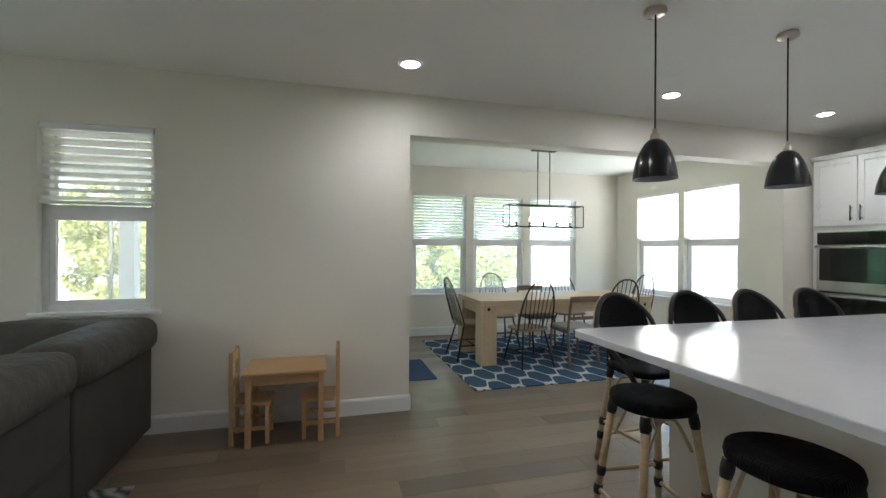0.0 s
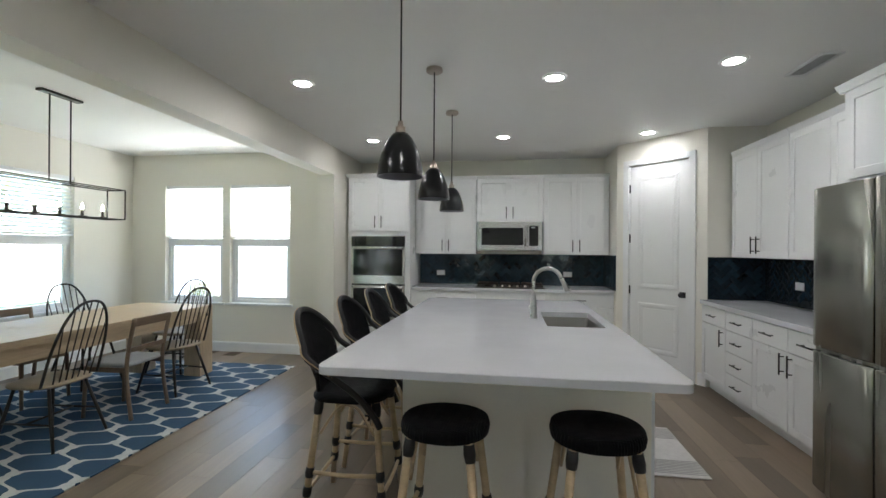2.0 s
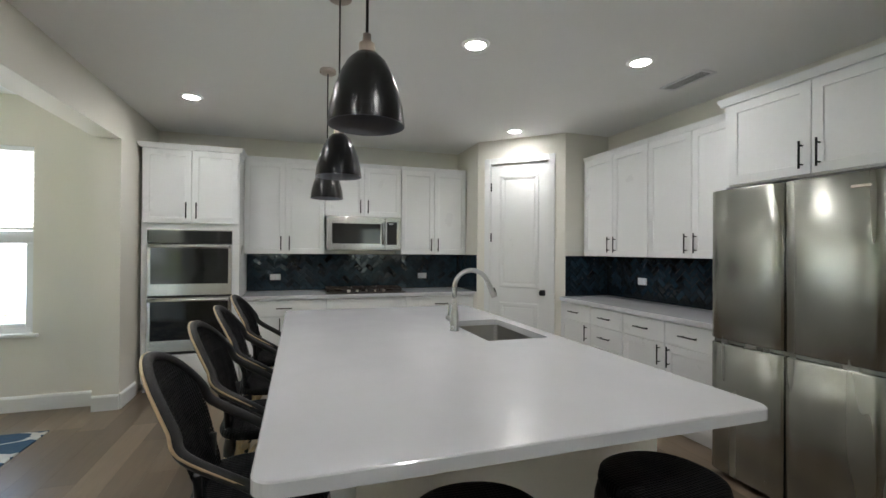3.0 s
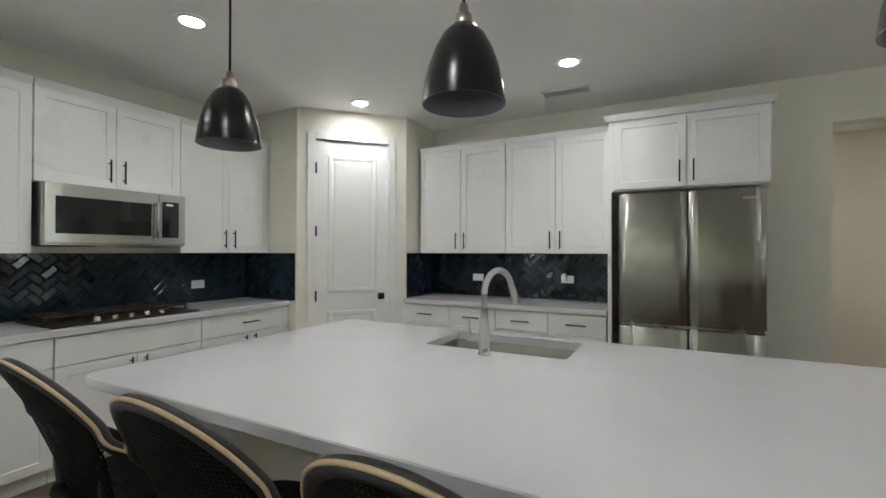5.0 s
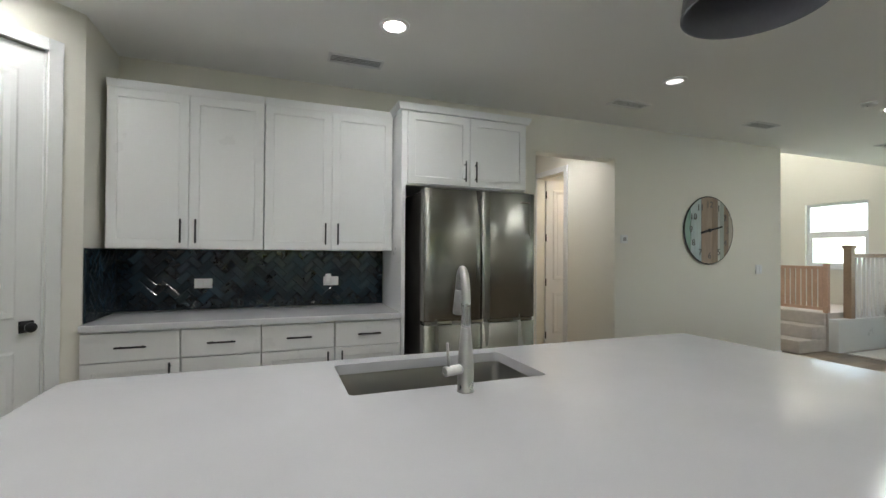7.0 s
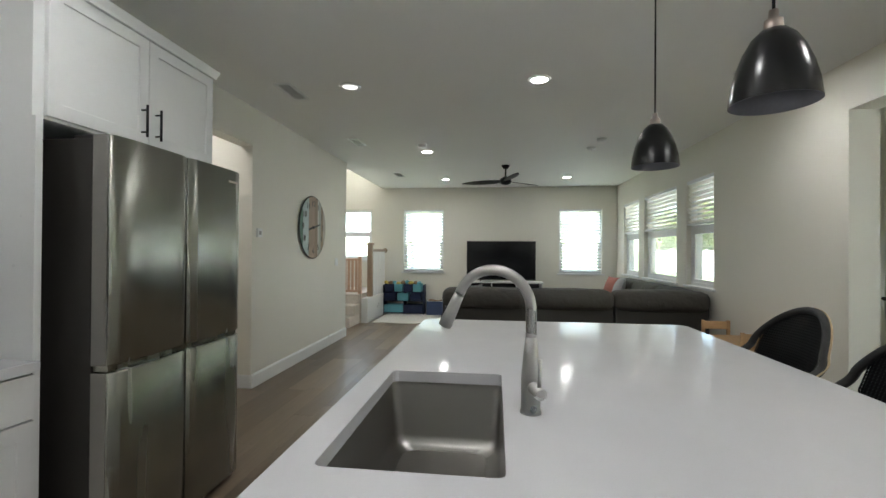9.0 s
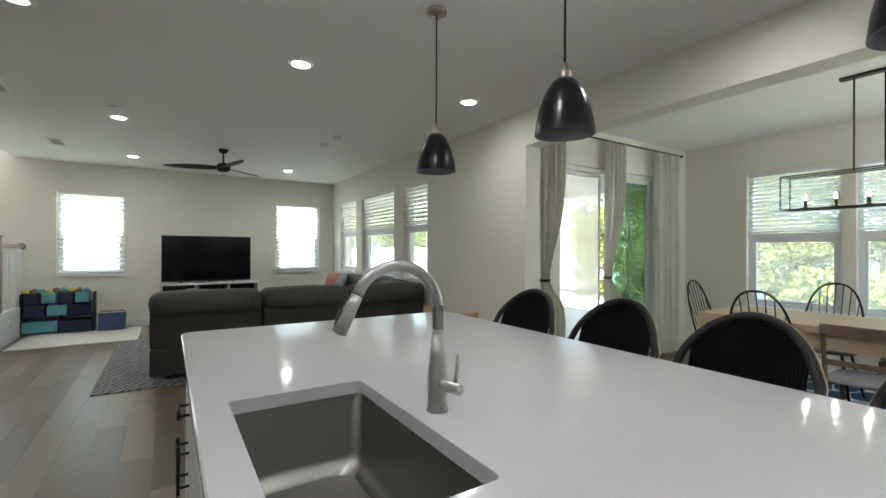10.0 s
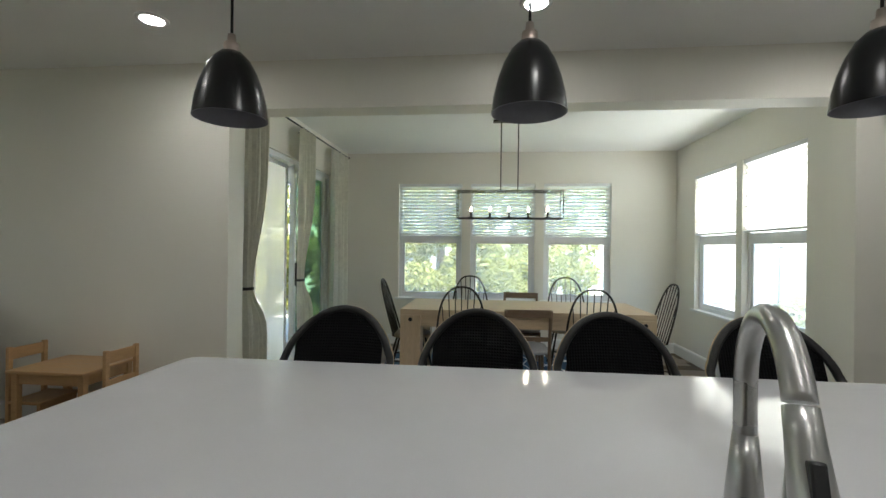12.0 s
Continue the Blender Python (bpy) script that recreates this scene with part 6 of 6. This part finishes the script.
def ceiling_fan():
    f = thing("ceiling_fan", "dark three-blade ceiling fan at rest", "ceiling fan", pose(-2.05, 2.04, H))
    part("canopy", lathe([(0, 0), (0.065, 0), (0.065, -0.015), (0.035, -0.055), (0, -0.055)], 20), BLACKMETAL, f)
    part("downrod", rod((0, 0, -0.05), (0, 0, -0.20), 0.012, 10), BLACKMETAL, f)
    part("motor", lathe([(0.02, -0.18), (0.05, -0.195), (0.085, -0.22), (0.095, -0.26), (0.075, -0.30), (0.03, -0.315), (0, -0.315)], 24), BLACKMETAL, f)
    for k in range(3):
        a = radians(252 + 120 * k)
        bm = bmesh.new()
        rows = []
        for i in range(13):
            t = i / 12
            r = 0.07 + 0.68 * t
            w = 0.045 + 0.04 * math.sin(math.pi * min(1, t * 1.1)) - 0.035 * max(0, t - 0.85) / 0.15
            tw = radians(14 - 6 * t)
            rows.append([bm.verts.new((r, s * w * math.cos(tw), -0.26 + s * w * math.sin(tw) + z)) for s, z in ((-1, 0), (1, 0), (1, 0.008), (-1, 0.008))])
        for A, B in zip(rows, rows[1:]):
            for i in range(4):
                fc = bm.faces.new((A[i], A[(i + 1) % 4], B[(i + 1) % 4], B[i]))
        bm.faces.new(rows[0][::-1])
        bm.faces.new(rows[-1])
        bmesh.ops.transform(bm, matrix=Matrix.Rotation(a, 4, "Z"), verts=bm.verts[:])
        bmesh.ops.recalc_face_normals(bm, faces=bm.faces[:])
        part("blade", bm, BLACKMETAL, f, "dark tapered fan blade")


ceiling_fan()


# ---------------------------------------------------------------- stairs
st = thing("staircase", "carpeted stairs turning up behind the wall", "stairs", kind="structure")
for i in range(3):
    part("step", box(-2.895, -2.45, 0.001 + 0.18 * i, -2.30 - 0.27 * i, -0.625, 0.18 * (i + 1), 0.015), CARPET, st)
kw = box(-4.42, -0.60, 0, -2.90, -0.48, 0.46, 0.004)
structure("wall_stair_knee", kw, TRIM, "low white knee wall beside the stairs", "wall")
structure("wall_stair_landing", box(-4.42, -2.45, 0.001, -2.90, -0.605, 0.54), CARPET, "carpeted stair landing", "landing")
rl = thing("stair_railing", "oak stair railing with newel posts and white balusters", "railing")
part("newel_post", box(-3.32, -0.59, 0.461, -3.225, -0.495, 1.46, 0.006), WOODRAIL, rl)
part("newel_cap", box(-3.335, -0.605, 1.46, -3.21, -0.48, 1.51, 0.012), WOODRAIL, rl)
part("handrail", box(-4.40, -0.575, 1.335, -3.32, -0.51, 1.39, 0.012), WOODRAIL, rl)
ros = lathe([(0, 0.0), (0.055, 0.0), (0.05, 0.018), (0, 0.02)], 16)
bmesh.ops.transform(ros, matrix=pose(-4.42, -0.543, 1.362, 0, 90, 0), verts=ros.verts[:])
part("rosette", ros, WOODRAIL, rl)
for i in range(9):
    x = -4.32 + 0.112 * i
    part("baluster", box(x - 0.016, -0.559, 0.46, x + 0.016, -0.527, 1.335), TRIM, rl)
gt = thing("baby_gate", "pinkish beech baby gate across the top of the steps", "safety gate", pose(-2.93, -0.64, 0.541))
part("end_post", box(-0.03, -0.03, 0.0, 0.03, 0.03, 0.70, 0.005), GATEWOOD, gt)
part("end_post", box(-0.03, -1.33, 0.0, 0.03, -1.27, 0.70, 0.005), GATEWOOD, gt)
for z in (0.03, 0.62):
    part("rail", box(-0.016, -1.27, z, 0.016, -0.03, z + 0.045, 0.004), GATEWOOD, gt)
for i in range(17):
    y = -0.045 - 0.0725 * i
    part("slat", box(-0.010, y - 0.05, 0.075, 0.010, y, 0.62, 0.003), GATEWOOD, gt)
for z in (0.10, 0.58):
    part("hinge", box(-0.012, -0.03, z, 0.02, -0.015, z + 0.05, 0.003), BLACKPL, gt)

# unseen lamps: hall's assumed from its lit wall, side room's added to warm the door
for nm, x, y, en, co in (("hall_light", 1.52, -1.1, HALL, (1.0, 0.95, 0.95)), ("side_room_light", 0.35, -1.6, ROOM, (1.0, 0.70, 0.38))):
    o = copy_thing(first, pose(x, y, H))
    o["group"] = "recessed lights"
    la = new(nm, bpy.data.lights.new(nm, "SPOT"))
    la.data.energy, la.data.color, la.data.spot_size, la.data.spot_blend, la.data.shadow_soft_size = en, co, radians(150), 0.9, 0.06
    la.matrix_world = look((x, y, H - 0.03), (x, y, 0))


# ---------------------------------------------------------------- outdoors
structure("ground", box(-400, -400, -0.5, 400, 400, -0.16), GRASS, "green lawn reaching the horizon", "ground")
structure("patio", box(-14.0, 4.62, -0.159, 1.29, 14.6, -0.03), CONC, "pale concrete patio slab", "patio")
# side yard concrete is assumed, spread wide to brighten the east windows' view
structure("driveway", box(6.6, -8, -0.159, 26, 14, -0.14), CONC, "pale concrete side yard, added to brighten the east window view", "pavement")
lan = thing("patio_cover", "white covered patio roof on posts", "patio roof", kind="structure")
part("soffit", box(-6.5, 4.62, 2.62, 1.28, 8.1, 2.70), TRIM, lan)
part("beam", box(-6.5, 7.85, 2.36, 1.28, 8.1, 2.62), TRIM, lan)
for x in (-6.4, -1.96, 1.0):
    part("post", box(x, 7.87, -0.03, x + 0.2, 8.07, 2.36, 0.006), TRIM, lan)
sc = thing("screen_enclosure", "dark aluminium pool screen frame", "screen frame", kind="structure")
for x in (-6.4, -4.5, -2.58, -0.6, 1.2):
    part("post", box(x, 9.10, -0.159, x + 0.05, 9.15, 2.9), ALU, sc)
for z in (0.42, 2.9):
    part("rail", box(-6.4, 9.10, z, 1.25, 9.15, z + 0.05), ALU, sc)
hs2 = structure("house_upper", box(-0.15, -2.75, 2.88, 7.08, 7.67, 3.0), STUCCO, "roof slab of the house", "roof")

fe = thing("fence", "white vinyl privacy fence", "fence", kind="structure")
for i in range(25):
    x = -36 + 2.0 * i
    part("post", box(x - 0.06, 14.94, -0.16, x + 0.06, 15.06, 1.58, 0.004), VINYL, fe)
pm2 = box(0.061, 14.98, -0.10, 1.939, 15.02, 1.50)
fpan = part("panel", pm2, VINYL, fe)
fpan.matrix_basis = pose(-36, 0, 0)
for i in range(1, 24):
    shared("panel", fpan.data, fe, pose(-36 + 2 * i, 0, 0))
# assumed side fence, added as a bright backdrop for the windows
fe2 = thing("fence", "white vinyl fence added to brighten the side window view", "fence", kind="structure")
for i in range(10):
    shared("panel", fpan.data, fe2, Matrix.Translation((12.0, 15.0 - 2 * i, 0)) @ pose(0, 0, 0, 0, 0, -90) @ Matrix.Translation((0, -15.0, 0)))
    part("post", box(11.94, 14.94 - 2 * i, -0.16, 12.06, 15.06 - 2 * i, 1.58, 0.004), VINYL, fe2)


def leaf_cloud(rng, centres, n, size):
    V, F = [], []
    for _ in range(n):
        c, r = rng.choice(centres)
        d = Vector((rng.gauss(0, 1), rng.gauss(0, 1), rng.gauss(0, 1)))
        d.normalize()
        p = Vector(c) + d * r * rng.uniform(0.45, 1.0) ** 0.6
        q = Euler((rng.uniform(-1.2, 1.2), rng.uniform(-1.2, 1.2), rng.uniform(0, 6.3))).to_matrix()
        s = size * rng.uniform(0.6, 1.4)
        k = len(V)
        V += [tuple(p + q @ Vector(v) * s) for v in ((0, -1, 0), (0.45, 0, 0.12), (0, 1, 0), (-0.45, 0, 0.12))]
        F += [(k, k + 1, k + 2), (k, k + 2, k + 3)]
    return V, F


def tree(seed, h, mat):
    rng = random.Random(seed)
    t = thing("tree", "leafy green garden tree", "tree", group="garden trees")
    part("trunk", tube(smooth_path([(0, 0, -0.2), (0.05, 0.03, h * 0.25), (-0.08, 0.05, h * 0.5), (0.04, -0.05, h * 0.8)], 4), [0.16 * (1 - 0.85 * i / 12) for i in range(13)], 9), BARK, t)
    centres = []
    for i in range(9):
        a, z = rng.uniform(0, 6.28), h * rng.uniform(0.28, 0.75)
        L = h * rng.uniform(0.18, 0.33)
        e = Vector((math.cos(a) * L, math.sin(a) * L, z + L * 0.6))
        part("limb", tube(smooth_path([(0, 0, z), e * 0.5 + Vector((0, 0, z * 0.5 + 0.05)), e], 3), [0.06 * (1 - 0.12 * j) for j in range(7)], 6), BARK, t)
        for _ in range(3):
            centres.append((tuple(e + Vector((rng.uniform(-.6, .6), rng.uniform(-.6, .6), rng.uniform(-.4, .6)))), h * rng.uniform(0.07, 0.13)))
    V, F = leaf_cloud(rng, centres, 5200, 0.075)
    me = bpy.data.meshes.new("crown")
    me.from_pydata(V, [], F)
    me.materials.append(mat)
    cr_ = new("crown", me)
    cr_.parent = t
    return t


TREES = [tree(3, 6.0, LEAF), tree(8, 7.5, LEAFB), tree(15, 5.0, LEAFB)]
spots = [(0.5, 17.5), (2.2, 13.5), (3.6, 16.5), (5.2, 13.0), (3.1, 18.5), (-15.0, 19.5), (0.2, 19.0), (-3.9, 16.8), (-17, 21), (1.2, 21), (4.5, 20),
         (-22, 22), (-13, 19), (2.6, 22), (-27, 21), (9.3, 18.5), (17, -3), (-14, 3), (-15, -2), (-13, 8)]
for i, (x, y) in enumerate(spots):
    src = TREES[i % 3]
    m = pose(x, y, -0.16, 0, 0, (i * 67) % 360)
    if i < 3:
        src.matrix_basis = m
    else:
        copy_thing(src, m)


def shrubs(name, seed, centres, n, label):
    rng = random.Random(seed)
    V, F = leaf_cloud(rng, centres, n, 0.07)
    me = bpy.data.meshes.new(name)
    me.from_pydata(V, [], F)
    me.materials.append(LEAFB)
    tagged(new(name, me), label, "shrubs", kind="stuff")


rng = random.Random(21)
low = []
for _ in range(110):
    x, y = rng.uniform(0.8, 6.2), rng.uniform(10.2, 14.5)
    low.append(((x, y, rng.uniform(0.0, 1.0) ** 1.6 * (1.0 + 0.45 * (y - 10.2)) + 0.35 * math.sin(x * 2.3)), rng.uniform(0.16, 0.48)))
shrubs("shrub_row", 1, low, 42000, "sunlit green garden shrubs")
shrubs("shrub_row", 2, [((rng.uniform(7.2, 7.8), rng.uniform(4.5, 8.5), rng.uniform(-0.05, 0.62)), rng.uniform(0.18, 0.32)) for _ in range(24)], 8500, "green shrubs under the side windows")
shrubs("shrub_row", 3, [((rng.uniform(-0.95, 1.1), rng.uniform(9.6, 10.9), rng.uniform(0.0, 3.1)), rng.uniform(0.25, 0.45)) for _ in range(44)], 15000, "tall green shrubs beyond the patio screen")
shrubs("shrub_row", 4, [((rng.choice((rng.uniform(-5.0, -2.9), rng.uniform(-1.2, 0.9))), rng.uniform(12.0, 14.3), rng.uniform(0.0, 3.2)), rng.uniform(0.3, 0.6)) for _ in range(56)], 20000, "tall sunlit hedge of green shrubs along the fence")

V, F = leaf_cloud(rng, [((rng.uniform(-42, -13), rng.uniform(17, 21), rng.uniform(0.5, 5.5)), rng.uniform(0.7, 1.4)) for _ in range(90)], 26000, 0.2)
wood = bpy.data.meshes.new("far_woods")
wood.from_pydata(V, [], F)
wood.materials.append(LEAF)
tagged(new("far_woods", wood), "sunlit green trees behind the garden fence", "woods", kind="stuff")

# ---------------------------------------------------------------- pieces: floor planks
sub = box(-4.57, -0.62, -0.12, 7.08, 4.60, -0.004)
box(1.30, 4.60, -0.12, 6.18, 7.67, -0.004, bm=sub)
box(-4.57, -2.75, -0.12, 2.14, -0.62, -0.004, bm=sub)
fl = tagged(part("floor", sub, SUBFLOOR), "grey-brown wood plank floor", "floor", kind="structure")
PW, PL = 0.178, 1.22


def plank_mesh(L, W):
    bm = bmesh.new()
    c = 0.0006
    lo = [bm.verts.new((x, y, -0.0038)) for x, y in ((0, 0), (L, 0), (L, W), (0, W))]
    mid = [bm.verts.new((x, y, -c)) for x, y in ((0, 0), (L, 0), (L, W), (0, W))]
    hi = [bm.verts.new((x, y, 0)) for x, y in ((c, c), (L - c, c), (L - c, W - c), (c, W - c))]
    for A, B in ((lo, mid), (mid, hi)):
        for i in range(4):
            bm.faces.new((A[i], A[(i + 1) % 4], B[(i + 1) % 4], B[i]))
    bm.faces.new(hi)
    me = bpy.data.meshes.new("plank")
    bm.to_mesh(me)
    bm.free()
    me.materials.append(PLANK)
    return me


def lay_planks():
    whole = plank_mesh(PL - 0.0006, PW - 0.0006)
    rest_v, rest_f = [], []
    rng = random.Random(5)
    y, row, made = -2.60, 0, 0
    while y < 7.50:
        x = -4.42 - rng.uniform(0.05, PL)
        while x < 6.93:
            a, b = max(x, -4.42), min(x + PL, 6.93)
            if b - a > 0.02:
                cx, cy = (a + b) / 2, y + PW / 2
                inside = (-0.47 < cy < 4.6) or (1.4 < cx < 6.1 and cy > 0) or (0.3 < cx < 2.2) or (cx < -1.5 and cy > -1.0)
                if inside:
                    near = -0.6 < cx < 6.6 and 0.1 < cy < 6.0 and made < 295
                    if near and abs(b - a - PL) < 1e-6:
                        shared("plank", whole, fl, pose(a, y, 0))
                        made += 1
                    else:
                        k = len(rest_v)
                        rest_v += [(a, y, 0), (b - 0.0006, y, 0), (b - 0.0006, y + PW - 0.0006, 0), (a, y + PW - 0.0006, 0)]
                        rest_v += [(px, py, -0.0038) for px, py, _ in rest_v[-4:]]
                        rest_f += [(k, k + 1, k + 2, k + 3), (k + 4, k + 5, k + 1, k), (k + 5, k + 6, k + 2, k + 1), (k + 6, k + 7, k + 3, k + 2), (k + 7, k + 4, k, k + 3)]
            x += PL
        y += PW
        row += 1
    me = bpy.data.meshes.new("plank_field")
    me.from_pydata(rest_v, [], rest_f)
    me.materials.append(PLANKI)
    ob = new("plank_field", me)
    ob.parent = fl
    tagged(ob, kind="stuff")


lay_planks()


# ---------------------------------------------------------------- pieces: herringbone tiles
def tile_mesh(W, L):
    bm = bmesh.new()
    g, b, t = 0.0010, 0.0075, 0.008
    lo = [bm.verts.new((x, 0.0, z)) for x, z in ((g, g), (L - g, g), (L - g, W - g), (g, W - g))]
    mid = [bm.verts.new((v.co.x, t * 0.55, v.co.z)) for v in lo]
    hi = [bm.verts.new((x, t, z)) for x, z in ((g + b, g + b), (L - g - b, g + b), (L - g - b, W - g - b), (g + b, W - g - b))]
    for A, B in ((lo, mid), (mid, hi)):
        for i in range(4):
            bm.faces.new((A[i], A[(i + 1) % 4], B[(i + 1) % 4], B[i]))
    bm.faces.new(hi)
    bmesh.ops.recalc_face_normals(bm, faces=bm.faces[:])
    me = bpy.data.meshes.new("tile")
    bm.to_mesh(me)
    bm.free()
    me.materials.append(TILE)
    return me


TW, TL = 0.0525, 0.105
TILE_ME = tile_mesh(TW, TL)


def clipped_tile(pts):
    """A tile cut by the edge of the field: outline in x, z."""
    bm = bmesh.new()
    c = sum((Vector(p) for p in pts), Vector((0, 0))) / len(pts)
    lo = [bm.verts.new((x, 0.0, z)) for x, z in pts]
    hi = [bm.verts.new((c.x + (x - c.x) * 0.9, 0.008, c.y + (z - c.y) * 0.9)) for x, z in pts]
    k = len(pts)
    for i in range(k):
        bm.faces.new((lo[i], lo[(i + 1) % k], hi[(i + 1) % k], hi[i]))
    bm.faces.new(hi)
    bmesh.ops.recalc_face_normals(bm, faces=bm.faces[:])
    return bm


def clip(poly, x0, z0, x1, z1):
    for ax, lim, sg in ((0, x0, 1), (0, x1, -1), (1, z0, 1), (1, z1, -1)):
        out = []
        for i in range(len(poly)):
            a, b = poly[i], poly[(i + 1) % len(poly)]
            da, db = sg * (a[ax] - lim), sg * (b[ax] - lim)
            if da >= 0:
                out.append(a)
            if da * db < 0:
                t = da / (da - db)
                out.append((a[0] + (b[0] - a[0]) * t, a[1] + (b[1] - a[1]) * t))
        poly = out
        if len(poly) < 3:
            return []
    return poly


TILT = random.Random(77)


def backsplash(name, at, x0, x1, label, z0=0.921, z1=1.369):
    g = tagged(part(name, box(x0, 0.0, z0, x1, 0.004, z1), GROUT), label, "backsplash", kind="structure")
    g.matrix_basis = at
    edge = bmesh.new()
    c, s = math.cos(math.pi / 4), math.sin(math.pi / 4)
    made = 0
    span = int((x1 - x0 + 1.2) / TW) + 8
    for i in range(-span, span):
        for j in range(-span, span):
            # herringbone: along each diagonal step one lying and one standing tile
            for kind in (0, 1):
                ux, uz = (i + 2 * j) * TW, (i - 2 * j) * TW
                r = [(ux, uz), (ux + TL, uz), (ux + TL, uz + TW), (ux, uz + TW)] if kind == 0 else \
                    [(ux - TW, uz), (ux, uz), (ux, uz + TL), (ux - TW, uz + TL)]
                cx0, cz0 = (x0 + x1) / 2, z0
                w = [(cx0 + c * a - s * b, cz0 + s * a + c * b) for a, b in r]
                if max(p[0] for p in w) < x0 or min(p[0] for p in w) > x1 or max(p[1] for p in w) < z0 or min(p[1] for p in w) > z1:
                    continue
                q = clip(w, x0 + 0.001, z0 + 0.001, x1 - 0.001, z1 - 0.001)
                if len(q) == 4 and abs(q[0][0] - w[0][0]) < 1e-6 and abs(q[2][1] - w[2][1]) < 1e-6 and made < 300:
                    if kind == 0:
                        mt_ = Matrix.Translation((w[0][0], 0.0045, w[0][1])) @ Matrix.Rotation(-math.pi / 4, 4, "Y")
                    else:
                        mt_ = Matrix.Translation((w[1][0], 0.0045, w[1][1])) @ Matrix.Rotation(-3 * math.pi / 4, 4, "Y")
                    shared("tile", TILE_ME, g, mt_ @ pose(0, 0, 0, TILT.uniform(-2.2, 2.2), 0, TILT.uniform(-1.0, 1.0)))
                    made += 1
                elif len(q) >= 3:
                    merge(edge, clipped_tile([(a, b) for a, b in q]))
    bmesh.ops.translate(edge, verts=edge.verts[:], vec=(0, 0.0045, 0))
    o = part("cut_tiles", edge, TILE, g)
    tagged(o, kind="stuff")


backsplash("backsplash_east", pose(6.928, 0, 0, 0, 0, 90), 0.845, 3.487, "glossy navy herringbone tile backsplash")
backsplash("backsplash_south", pose(0, -0.468, 0), 3.556, 5.468, "glossy navy herringbone tile backsplash")
backsplash("backsplash_pantry", pose(6.57, 0.842, 0), -0.345, 0.345, "navy herringbone tile on the short side wall")
backsplash("backsplash_end", pose(5.468, -0.15, 0, 0, 0, 90), -0.305, 0.245, "navy herringbone tile on the short side wall")
